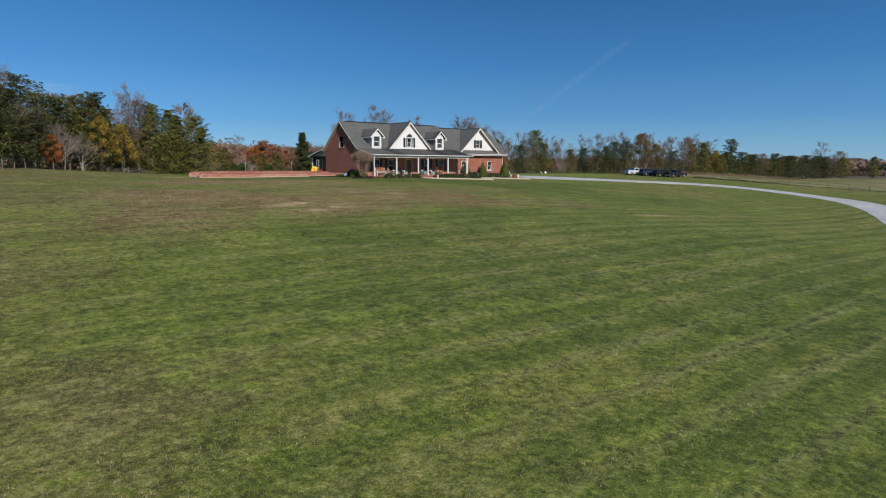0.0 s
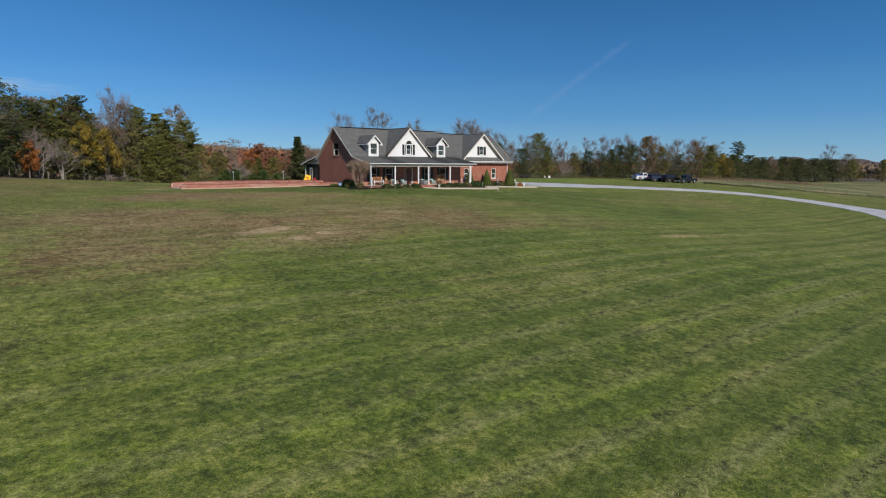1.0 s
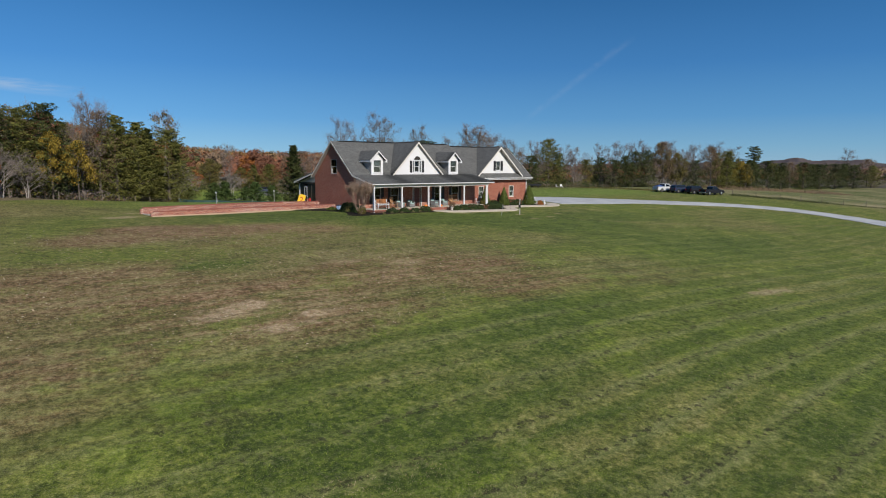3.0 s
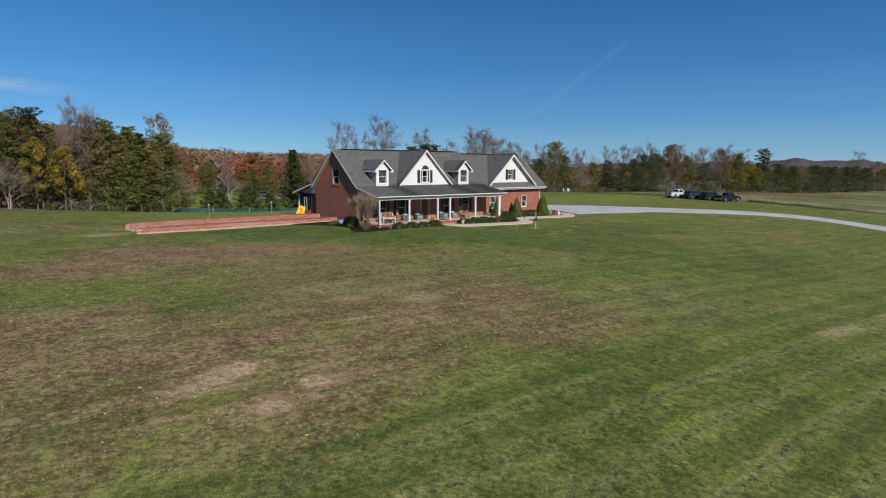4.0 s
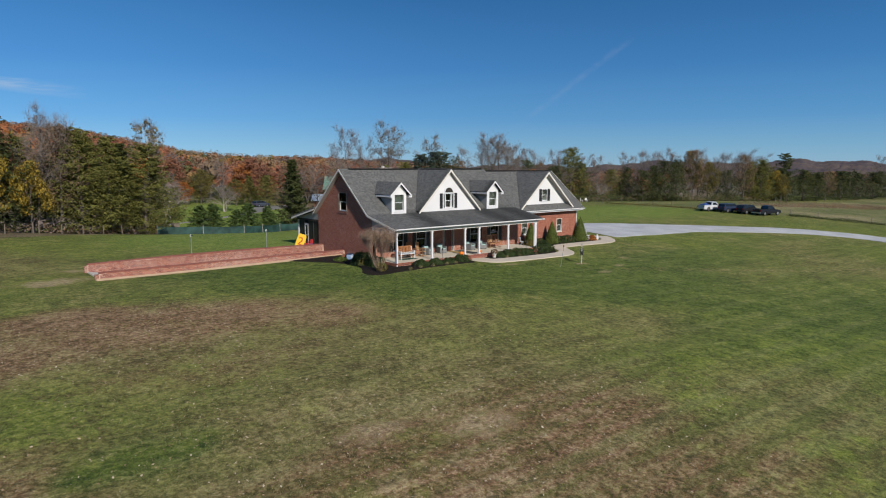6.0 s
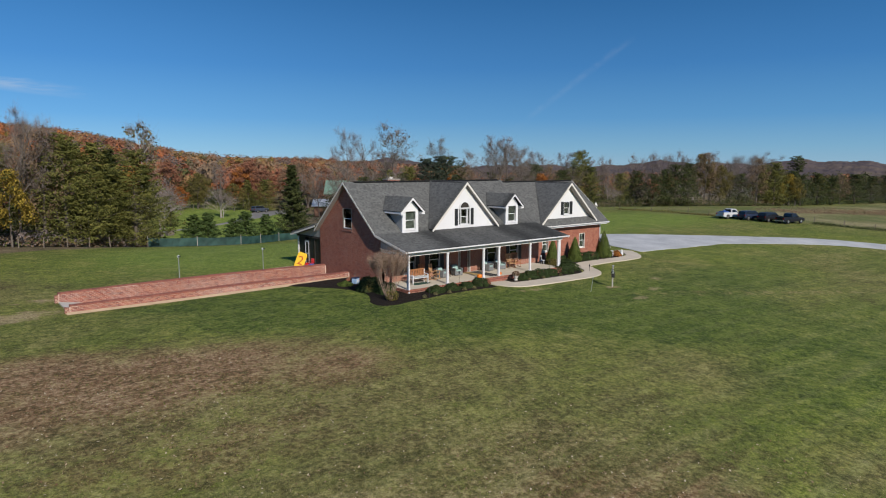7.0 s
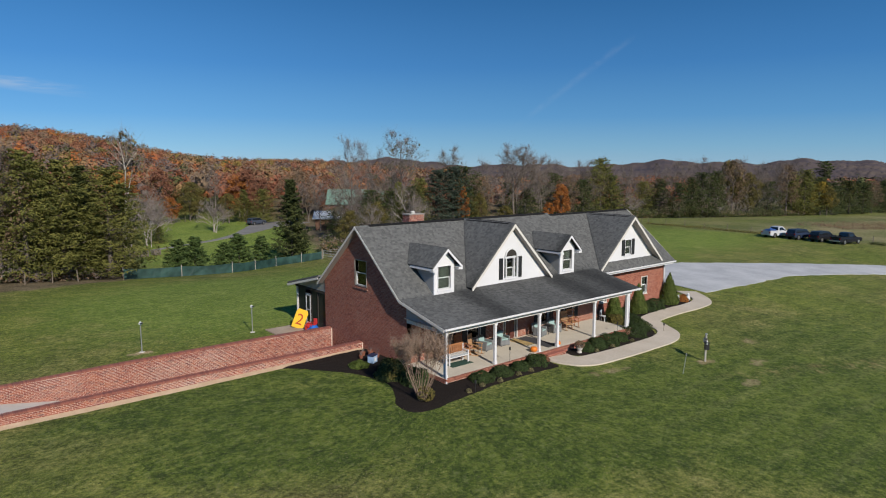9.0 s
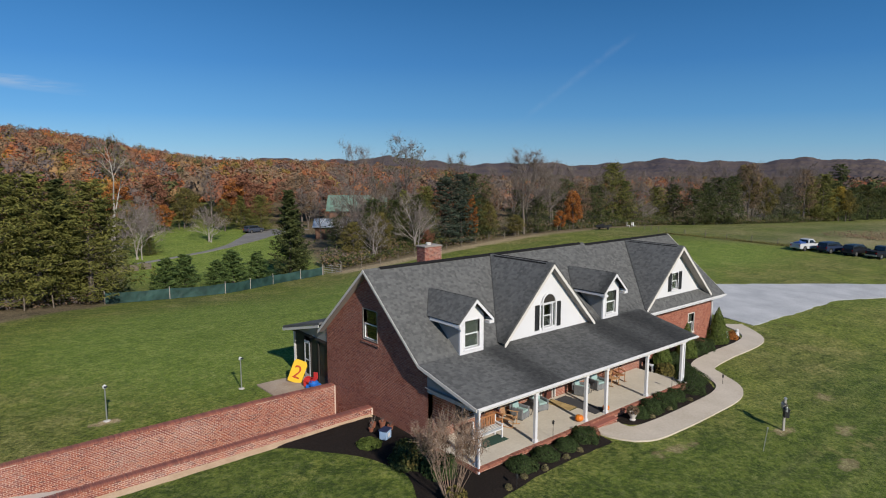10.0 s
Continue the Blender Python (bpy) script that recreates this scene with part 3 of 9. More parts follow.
    # broken line of dead straw left by the mower on the eastern lawn
    swath = n.math("ABSOLUTE", n.math("ADD", n.math("SUBTRACT", n.math("ADD", y, 9.2), n.math("MULTIPLY", n.math("SUBTRACT", x, 19.0), -0.30)), n.math("MULTIPLY", n.math("SUBTRACT", mid, 0.5), 2.5)))
    swath = n.math("MULTIPLY", n.ramp(n.math("MULTIPLY", swath, 0.5), (0.1, 1.0), (0.45, 0.0)), n.math("MULTIPLY", n.ramp(n.math("MULTIPLY", x, 0.01), (0.12, 0.0), (0.2, 1.0)), n.ramp(clump, (0.46, 0.0), (0.58, 0.75))))
    col = n.mix(swath, col, dry)
    # tan meadow past the eastern fence, leaf litter under the woods
    meadow = n.ramp(n.mix(0.4, n.noise(0.08, 4), fine), (0.42, (0.100, 0.125, 0.036)), (0.5, (0.190, 0.185, 0.075)), (0.60, (0.34, 0.28, 0.15)))
    east = n.ramp(n.math("MULTIPLY", n.math("ADD", x, n.math("MULTIPLY", y, 0.24)), 0.001), (0.0965, 0.0), (0.0990, 1.0))
    col = n.mix(n.math("MULTIPLY", east, n.ramp(n.math("MULTIPLY", y, 0.01), (0.26, 1.0), (0.40, 0.25))), col, meadow)
    fallen = n.ramp(n.mix(0.5, mid, fine), (0.4, (0.07, 0.050, 0.032)), (0.62, (0.30, 0.22, 0.145)))
    edge_w = n.math("ADD", n.math("SUBTRACT", y, n.math("MULTIPLY", x, 0.73)), n.math("MULTIPLY", n.math("SUBTRACT", mid, 0.5), 5.0))
    wood = n.math("MULTIPLY", n.ramp(n.math("MULTIPLY", edge_w, 0.01), (0.525, 0.0), (0.540, 1.0)), n.ramp(n.math("MULTIPLY", n.math("ADD", n.math("SUBTRACT", x, n.math("MULTIPLY", y, 0.26)), 115.0), 0.005), (0.49, 1.0), (0.505, 0.0)))
    edge_h = n.math("ADD", n.math("SUBTRACT", y, n.math("MULTIPLY", x, 0.045)), n.math("MULTIPLY", n.math("SUBTRACT", mid, 0.5), 4.0))
    hedge = n.math("MULTIPLY", n.ramp(n.math("MULTIPLY", edge_h, 0.01), (0.570, 0.0), (0.582, 1.0)), n.ramp(n.math("MULTIPLY", n.math("SUBTRACT", x, n.math("MULTIPLY", n.math("SUBTRACT", y, 60.0), 0.34)), 0.005), (0.135, 0.0), (0.15, 1.0)))
    col = n.mix(n.math("MAXIMUM", wood, hedge), col, fallen)
    worn = n.math("MULTIPLY", n.ramp(n.math("MULTIPLY", edge_h, 0.01), (0.560, 0.0), (0.568, 0.85), (0.586, 0.85), (0.605, 0.0)), n.ramp(n.math("MULTIPLY", x, 0.005), (0.135, 0.0), (0.15, 1.0), (0.30, 1.0), (0.42, 0.3)))
    col = n.mix(worn, col, n.ramp(fine, (0.40, (0.30, 0.215, 0.125)), (0.58, (0.60, 0.47, 0.31))))
    far = n.math("SQRT", n.math("ADD", n.math("MULTIPLY", x, x), n.math("MULTIPLY", y, y)))
    litter = n.ramp(n.mix(0.5, n.noise(0.02, 4), n.noise(0.2, 3)), (0.3, (0.105, 0.080, 0.068)), (0.7, (0.18, 0.142, 0.125)))
    col = n.mix(n.ramp(n.math("MULTIPLY", n.math("ADD", far, n.math("MULTIPLY", mid, 40.0)), 0.001), (0.262, 0.0), (0.285, 1.0)), col, litter)
    # coarse tussocks: shade of hollows and tuft gaps put into the colour, tips paler
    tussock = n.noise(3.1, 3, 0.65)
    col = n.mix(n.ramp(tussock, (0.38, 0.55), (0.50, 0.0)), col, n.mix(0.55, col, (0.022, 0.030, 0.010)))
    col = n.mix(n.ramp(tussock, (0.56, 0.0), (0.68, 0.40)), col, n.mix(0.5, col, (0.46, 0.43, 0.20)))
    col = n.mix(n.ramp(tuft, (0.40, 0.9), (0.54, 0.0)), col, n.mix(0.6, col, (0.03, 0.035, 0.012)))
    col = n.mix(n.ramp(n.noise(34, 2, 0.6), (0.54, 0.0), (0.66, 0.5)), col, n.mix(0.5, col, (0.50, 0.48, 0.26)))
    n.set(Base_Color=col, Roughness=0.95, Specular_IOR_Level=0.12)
    n.bump(n.mix(0.5, n.mix(0.5, tuft, fine), clump), 1.0, 0.14)
    return n.mat


M_GRASS = grass_mat()
# where the lawn is dry, dead, well watered or newly grown: centre x, y, half widths and strength
GROWTH = {
    "dry": ((31, -11, 15, 7, 0.36), (44, -16, 14, 8, 0.36), (-30, 20, 15, 13, 0.6), (-40, 4, 14, 15, 0.6), (-9, -15, 10, 6, 0.55), (-1, -20, 11, 5, 0.5), (-15, -14, 8, 5, 0.6), (24, -6, 5, 2.5, 0.36), (-15, -24, 14, 9, 0.95), (-25, -30, 10, 7, 0.95), (-20, -8, 15, 8, 0.85), (-33, -25, 10, 11, 0.8), (-3, -30, 10, 6, 0.6), (-52, -22, 22, 20, 0.6), (-45, -41, 6, 7, 0.5), (-42, -53, 5, 3, 0.5)),
    "thatch": ((-15, -26, 10, 5, 1.0), (-25, -29, 8, 5.5, 1.0), (-11, -31, 7, 3.5, 0.75), (-30, -23, 9, 7, 0.75), (-18.5, -7, 9, 5, 1.0), (-22.5, -3.5, 5, 4, 0.9), (-11.5, -9.5, 5, 4, 0.7), (-26.5, -9, 6, 5, 0.7), (-35, -33, 7, 7, 0.6), (-20, -15, 7, 3, 0.5)),
    "lush": ((4, -7, 15, 6, 1.0), (-7, 0, 9, 6, 1.0), (-10, 6, 9, 2.5, 1.0), (14, -11, 16, 9, 0.95), (30, -7, 15, 7, 0.6), (20, -24, 24, 9, 0.6), (-24, -21, 3, 2, 0.8), (-13, -36, 6, 2.5, 0.7), (-27, -41, 6, 5, 0.5), (-20, -38, 7, 4, 0.55), (-33, -50, 6, 4, 0.5), (-10, -48, 14, 6, 0.5), (-28, -50, 12, 7, 0.5), (-16, -57, 14, 7, 0.55)),
    "fresh": ((34, 112, 18, 18, 0.95), (4, 28, 22, 19, 0.9), (40, 34, 40, 22, 0.85), (24, 90, 24, 30, 0.95), (70, 30, 26, 16, 0.7)),
}
gm = bpy.data.meshes.new("ground")
gm.from_pydata(list(zip(GX.ravel().tolist(), GY.ravel().tolist(), GZ.ravel().tolist())), [], faces)
gm.polygons.foreach_set("use_smooth", [True] * len(gm.polygons))
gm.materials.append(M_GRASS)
for kind, spots in GROWTH.items():
    lies = np.zeros(GX.shape)
    for px, py, rx, ry, k in spots:
        lies = np.maximum(lies, k * (1 - sstep(0.25, 1.2, np.hypot((GX - px) / rx, (GY - py) / ry))))
    gm.attributes.new(kind, "FLOAT", "POINT").data.foreach_set("value", lies.ravel().astype(np.float32))
tagged(new("ground", gm), "mown autumn lawn with dry brown patches and mowing lines", "lawn", kind="structure")


def ribbon(points, wide, step=1.0):
    """The two edges of a curving strip: smooth centre line through the points, width at each."""
    p = [Vector((a, b, 0)) for a, b in points]
    out = []
    for i in range(len(p) - 1):
        a, b, c, d = p[max(i - 1, 0)], p[i], p[i + 1], p[min(i + 2, len(p) - 1)]
        k = max(2, int((c - b).length / step))
        for s in range(k + (i == len(p) - 2)):
            t = s / k
            q = 0.5 * ((2 * b) + (c - a) * t + (2 * a - 5 * b + 4 * c - d) * t * t + (3 * b - a - 3 * c + d) * t ** 3)
            out.append((q, wide[i] + (wide[i + 1] - wide[i]) * t))
    edges = []
    for i, (q, w) in enumerate(out):
        d = (out[min(i + 1, len(out) - 1)][0] - out[max(i - 1, 0)][0]).normalized()
        s = Vector((-d.y, d.x, 0)) * (w / 2)
        edges.append((q + s, q - s))
    return edges


def draped(edges, lift, across=4, thick=0.25, wander=0.0):
    """A strip laid over the ground, with a real edge."""
    s = Shape()
    s.smooth = False
    k = across + 1
    for i, (a, b) in enumerate(edges):
        for j in range(k):
            q = a.lerp(b, j / across)
            if wander and j in (0, across):
                q = q + (b - a).normalized() * (noise.noise((q.x * 0.7, q.y * 0.7, j)) * wander + noise.noise((q.x * 2.3, q.y * 2.3, j)) * wander * 0.5)
            s.v.append((q.x, q.y, hgt(q.x, q.y) + lift))
    m = len(edges)
    for i in range(m - 1):
        for j in range(across):
            s.f.append((i * k + j, (i * k) + j + k, (i * k) + j + k + 1, i * k + j + 1))
    base = len(s.v)
    rim = [i * k for i in range(m)] + [(m - 1) * k + j for j in range(1, k)] + [i * k + across for i in range(m - 2, -1, -1)] + [j for j in range(across - 1, 0, -1)]
    s.v += [(s.v[i][0], s.v[i][1], s.v[i][2] - thick) for i in rim]
    n = len(rim)
    s.f += [(rim[i], base + i, base + (i + 1) % n, rim[(i + 1) % n]) for i in range(n)]
    return s


# driveway: gravel apron beside the house, then a long curve to the south-east
drive = ribbon([(36, 11.7), (46, 10.6), (51, 9.6), (56, 8.3), (65, 4.6), (73.5, -0.6), (78.5, -8.5), (77, -18), (69, -28.5), (57, -37.5), (40, -46), (18, -54), (-20, -66), (-70, -84)], [14.2, 11.9, 9.6, 7.4, 5.8, 5.4, 5.6, 5.6, 5.4, 5.2, 5.0, 5.0, 5.0, 5.0], 1.2)
tagged(part("driveway", draped(drive, 0.045, 6, 0.3, 0.25), M_GRAVEL), "pale grey gravel driveway curving across the lawn", "driveway", kind="structure")

# ---- the house ----
from mathutils.geometry import tessellate_polygon

house = thing("house", "one-and-a-half-storey red brick house with grey shingle roof and full-width porch", "house")
PITCH = (7.55 - 3.88) / (7.87 - 3.56)


def wall_shape(outer, holes, o, u, v, thick):
    """A wall in the plane o + a*u + b*v with openings through it; its thickness goes behind the outer face."""
    o, u, v = Vector(o), Vector(u), Vector(v)
    n = u.cross(v).normalized()
    loops = [[Vector((a, b, 0)) for a, b in loop] for loop in [outer, *holes]]
    flat = [p for loop in loops for p in loop]
    s = Shape()
    m = len(flat)
    s.v = [tuple(o + u * p.x + v * p.y) for p in flat] + [tuple(o + u * p.x + v * p.y - n * thick) for p in flat]
    for tri in tessellate_polygon(loops):
        a, b, c = (flat[i] for i in tri)
        i, j, k = tri if (b - a).cross(c - a).z > 0 else tri[::-1]
        s.f += [(i, j, k), (m + k, m + j, m + i)]
    at = 0
    for li, loop in enumerate(loops):
        k = len(loop)
        area = sum(loop[i].x * loop[(i + 1) % k].y - loop[(i + 1) % k].x * loop[i].y for i in range(k))
        order = range(k) if (area > 0) == (li == 0) else range(k - 1, -1, -1)
        order = list(order)
        for q in range(k):
            i, j = at + order[q], at + order[(q + 1) % k]
            s.f.append((i, m + i, m + j, j))
        at += k
    return s


def rect(a0, b0, a1, b1):
    return [(a0, b0), (a1, b0), (a1, b1), (a0, b1)]


def window(parent, o, u, w, h, label="white double-hung window", shutters=False, gap=0.0, arch=False, blind=False, sill=True, frame_w=0.05, mat=None, side=0.36):
    """A double-hung window whose opening starts at o (lower left, outer wall face); u: along the wall."""
    o, u = Vector(o), Vector(u)
    up, n = Vector((0, 0, 1)), Vector(u).cross((0, 0, 1))
    basis = Matrix.Translation(o) @ Matrix((u, -n, up)).transposed().to_4x4()
    win = part("window", Shape().box(0, 0.10, 0, w, 0.13, h, basis).mesh("window", M_GLASS), None, parent, label)
    win.visible_shadow = False
    fr = Shape()
    f = frame_w
    for b in ((-f, -0.03, -f, 0, 0.16, h + f), (w, -0.03, -f, w + f, 0.16, h + f), (0, -0.03, -f, w, 0.16, 0), (0, -0.03, h, w, 0.16, h + f)):
        fr.box(*b, basis)
    part("frame", fr, mat or M_WHITE, win)
    part("sash_rail", Shape().box(0.003, 0.05, h / 2 - 0.022, w - 0.003, 0.145, h / 2 + 0.022, basis), M_WHITE, win)
    part("lower_sash", Shape().box(0.002, 0.06, 0.002, 0.032, 0.145, h / 2 - 0.022, basis).box(w - 0.032, 0.06, 0.002, w - 0.002, 0.145, h / 2 - 0.022, basis).box(0.032, 0.06, 0.002, w - 0.032, 0.145, 0.045, basis), M_WHITE, win)
    if sill:
        part("sill", Shape().box(-f - 0.04, -0.07, -f - 0.05, w + f + 0.04, 0.02, -f, basis), mat or M_WHITE, win)
    if blind:
        part("blind", Shape().box(0.01, 0.16, 0.01, w - 0.01, 0.17, h - 0.01, basis), M_BLIND, win)
    if shutters:
        for x0 in (-f - side - 0.01 - gap, w + f + 0.01 + gap):
            sh = Shape().box(x0, -0.05, -f, x0 + 0.05, -0.004, h + f, basis).box(x0 + side - 0.05, -0.05, -f, x0 + side, -0.004, h + f, basis)
            for zz in (-f, h / 2 - 0.04, h + f - 0.08):
                sh.box(x0 + 0.05, -0.05, zz, x0 + side - 0.05, -0.004, zz + 0.08, basis)
            k = int((h + 2 * f) / 0.085)
            for i in range(k):
                zz = -f + i * (h + 2 * f) / k
                sh.box(x0 + 0.05, -0.04, zz + 0.01, x0 + side - 0.05, -0.006, zz + 0.06, basis)
            sh.box(x0 + 0.04, -0.02, -f + 0.01, x0 + side - 0.04, -0.003, h + f - 0.01, basis)
            part("shutter", sh, M_SHUTTER, win, "black louvred shutter")
    return win


# left gable wall
roof_z = lambda y: 7.55 - PITCH * abs(y - 7.87)
GW = (7.24, 4.0, 8.44, 5.5)
outer = [(-12.13, -3.2), (-3.3, -3.2), (-3.3, roof_z(3.3) - 0.05), (-7.87, 7.42), (-12.13, roof_z(12.13) - 0.08)]
gable_wall = part("wall", wall_shape(outer, [rect(-GW[2], GW[1], -GW[0], GW[3]), rect(-11.1, -2.42, -8.1, -0.2)], (0, 0, 0), (0, -1, 0), (0, 0, 1), 0.25), M_BRICK, house, "red brick gable wall")
window(house, (0, GW[2], GW[1]), (0, -1, 0), GW[2] - GW[0], GW[3] - GW[1], "double-hung attic window set deep in brick", mat=M_SOFFIT_SHADE, frame_w=0.035, sill=False)
# brick sill course under the attic window
part("sill", Shape().box(-0.06, GW[0] - 0.15, GW[1] - 0.2, -0.003, GW[2] + 0.15, GW[1] - 0.13), M_BRICK, house)

# front wall behind the porch, with door and windows
DOOR = (7.35, 0.32, 8.65, 2.45)
front_open = [rect(2.0, 0.85, 3.0, 2.4), rect(4.4, 0.85, 5.4, 2.4), rect(DOOR[0], DOOR[1], DOOR[2], DOOR[3]), rect(10.6, 0.85, 11.6, 2.4), rect(13.2, 0.85, 14.2, 2.4)]
part("wall", wall_shape(rect(0.0, -1.0, 16.9, 3.55), front_open, (0, 3.3, 0), (1, 0, 0), (0, 0, 1), 0.22), M_BRICK, house, "red brick wall in porch shade")
for x0 in (2.0, 4.4, 10.6, 13.2):
    window(house, (x0, 3.3, 0.85), (1, 0, 0), 1.0, 1.55, shutters=True, mat=M_TRIM)
door = part("door", Shape().box(DOOR[0] + 0.24, 3.36, DOOR[1], DOOR[2] - 0.24, 3.41, DOOR[3] - 0.05), plain("door_paint", (0.10, 0.035, 0.025), 0.4), house, "dark red panelled front door")
part("panel", Shape().box(7.68, 3.34, 0.6, 7.95, 3.362, 1.3).box(8.05, 3.34, 0.6, 8.32, 3.362, 1.3).box(7.68, 3.34, 1.45, 7.95, 3.362, 2.25).box(8.05, 3.34, 1.45, 8.32, 3.362, 2.25), plain("door_panel", (0.12, 0.04, 0.03), 0.4), door, bevel=0.008)
part("door_handle", Shape().tube((8.31, 3.30, 1.28), (8.31, 3.36, 1.28), 0.03).tube((8.31, 3.30, 1.28), (8.22, 3.30, 1.28), 0.014), plain("brass", (0.5, 0.35, 0.12), 0.3, 1.0), door)
part("door_frame", Shape().box(DOOR[0], 3.28, DOOR[1], DOOR[0] + 0.06, 3.42, DOOR[3]).box(DOOR[2] - 0.06, 3.28, DOOR[1], DOOR[2], 3.42, DOOR[3]).box(DOOR[0] + 0.06, 3.28, DOOR[3] - 0.06, DOOR[2] - 0.06, 3.42, DOOR[3]).box(DOOR[0] + 0.2, 3.3, DOOR[1], DOOR[0] + 0.24, 3.42, DOOR[3] - 0.06).box(DOOR[2] - 0.24, 3.3, DOOR[1], DOOR[2] - 0.2, 3.42, DOOR[3] - 0.06), M_TRIM, door)
side_light = part("side_light", Shape().box(DOOR[0] + 0.06, 3.37, DOOR[1], DOOR[0] + 0.2, 3.39, DOOR[3] - 0.06).box(DOOR[2] - 0.2, 3.37, DOOR[1], DOOR[2] - 0.06, 3.39, DOOR[3] - 0.06), M_GLASS, door)

# wing and the walls that close the house
wing_wall = part("wall", wall_shape(rect(16.9, -1.0, 27.2, 3.55), [rect(18.55, 0.98, 19.3, 2.28), rect(23.95, 0.98, 24.7, 2.28)], (0, 4.3, 0), (1, 0, 0), (0, 0, 1), 0.22), M_BRICK, house, "sunlit red brick wing wall")
for x0 in (18.55, 23.95):
    window(house, (x0, 4.3, 0.98), (1, 0, 0), 0.75, 1.30, blind=True, mat=M_TRIM)
part("wall", wall_shape([(3.52, -1.0), (13.0, -1.0), (13.0, 3.35), (8.28, 7.22), (4.3, 3.9), (4.3, 3.4), (3.52, 3.3)][1:5] + [(4.3, -1.0)], [], (27.2, 0, 0), (0, 1, 0), (0, 0, 1), 0.22), M_BRICK, house)
part("wall", Shape().box(16.68, 3.301, -1.0, 16.9, 4.3, 3.6), M_BRICK, house)
part("wall", Shape().box(0.25, 11.9, -1.0, 16.9, 12.13, 3.85), M_BRICK, house)
part("wall", Shape().box(16.9, 12.78, -1.0, 26.98, 13.0, 3.4), M_BRICK, house)
part("floor_slab", Shape().box(0.25, 3.52, 0.1, 16.7, 11.9, 0.3).box(0.25, 4.0, 2.95, 16.7, 11.9, 3.1).box(16.9, 4.52, 2.9, 26.98, 12.7, 3.05), M_DARK, house)


# ---- roofs ----
SLOPES = []


def roof_part(*polys, name="roof", thick=0.12, mat=None, label=""):
    s = Shape()
    for p in polys:
        s.slab(p, thick)
    ob = part(name, s, mat or M_SHINGLE, house, label)
    SLOPES.extend((ob, p, thick) for p in polys)
    return ob


XL, XM, XR = -0.35, 16.45, 27.58
roof_part([(XL, 3.56, 3.88), (16.6, 3.56, 3.88), (16.6, 7.87, 7.55), (XL, 7.87, 7.55)], label="steep grey asphalt shingle roof slope")
roof_part([(16.6, 7.87, 7.55), (16.6, 12.5, 7.55 - PITCH * 4.63), (XL, 12.5, 7.55 - PITCH * 4.63), (XL, 7.87, 7.55)])
roof_part([(XL, -0.21, 3.0), (16.69, -0.21, 3.0), (16.69, 3.56, 3.88), (XL, 3.56, 3.88)], name="porch_roof", label="low shingle porch roof with dark weather streaks")
roof_part([(16.6, 3.55, 3.39), (XR, 3.55, 3.39), (XR - 0.1, 8.28, 7.35), (16.6, 8.28, 7.35)])
roof_part([(XR - 0.1, 8.28, 7.35), (XR, 13.3, 3.14), (16.6, 13.3, 3.14), (16.6, 8.28, 7.35)])
# end of the taller roof where the wing's lower ridge meets it
part("gable_end", Shape().slab([(16.6, 3.56, 3.7), (16.6, 12.2, 3.7), (16.6, 7.87, 7.43)], 0.05), M_SIDING, house)
# shed roof over the back porch
roof_part([(XL - 0.1, 12.15, 4.0), (XL - 0.1, 16.5, 2.98), (9.0, 16.5, 2.98), (9.0, 12.15, 4.0)][::1], name="back_porch_roof")


def cross_gable(x, zr, xl, xr, zf, yf, yw, zb, plane, wall_half, label, hole):
    """A front-facing gable: two roof planes running back into the main slope, a white face, rake boards and soffits."""
    y0, z0, k = plane
    back = lambda z: y0 + (z - z0) / k
    for xe, flip in ((xl, False), (xr, True)):
        p = [(x, yf, zr), (xe, yf, zf), (xe, max(yf + 0.1, back(zf)), zf), (x, back(zr), zr)]
        roof_part(p if not flip else p[::-1], thick=0.1, label="" if flip else label)
    s = (zr - zf) / (x - xl)
    hw = wall_half
    top = zr - 0.12
    part("gable_face", wall_shape([(x - hw, zb), (x + hw, zb), (x + hw, top - s * hw), (x, top), (x - hw, top - s * hw)], [hole], (0, yw, 0), (1, 0, 0), (0, 0, 1), 0.12), M_WHITE, house, "white stucco gable face")
    for sgn, xe in ((-1, xl), (1, xr)):
        a, b = Vector((x, yf - 0.02, zr + 0.01)), Vector((xe, yf - 0.02, zf + 0.01))
        rake = [a, b, b - Vector((0, 0, 0.20)), a - Vector((0, 0, 0.20))]
        part("rake_board", Shape().slab(rake if sgn < 0 else rake[::-1], 0.035), M_TRIM, house)
        a2, b2 = a - Vector((0, 0, 0.17)), b - Vector((0, 0, 0.17))
        p = [a2 + Vector((0, 0.03, 0)), b2 + Vector((0, 0.03, 0)), b2 + Vector((0, yw - yf, 0)), a2 + Vector((0, yw - yf, 0))]
        part("soffit", Shape().slab(p[::-1] if sgn < 0 else p, 0.02), M_SOFFIT_SHADE, house)
    part("ridge_vent", Shape().slab([(x - 0.16, yf + 0.45, zr - 0.05), (x, yf + 0.45, zr + 0.07), (x, back(zr) - 0.35, zr + 0.07), (x - 0.16, back(zr) - 0.35, zr - 0.05)][::-1], 0.04).slab([(x, yf + 0.45, zr + 0.07), (x + 0.16, yf + 0.45, zr - 0.05), (x + 0.16, back(zr) - 0.35, zr - 0.05), (x, back(zr) - 0.35, zr + 0.07)][::-1], 0.04), M_RIDGE, house)


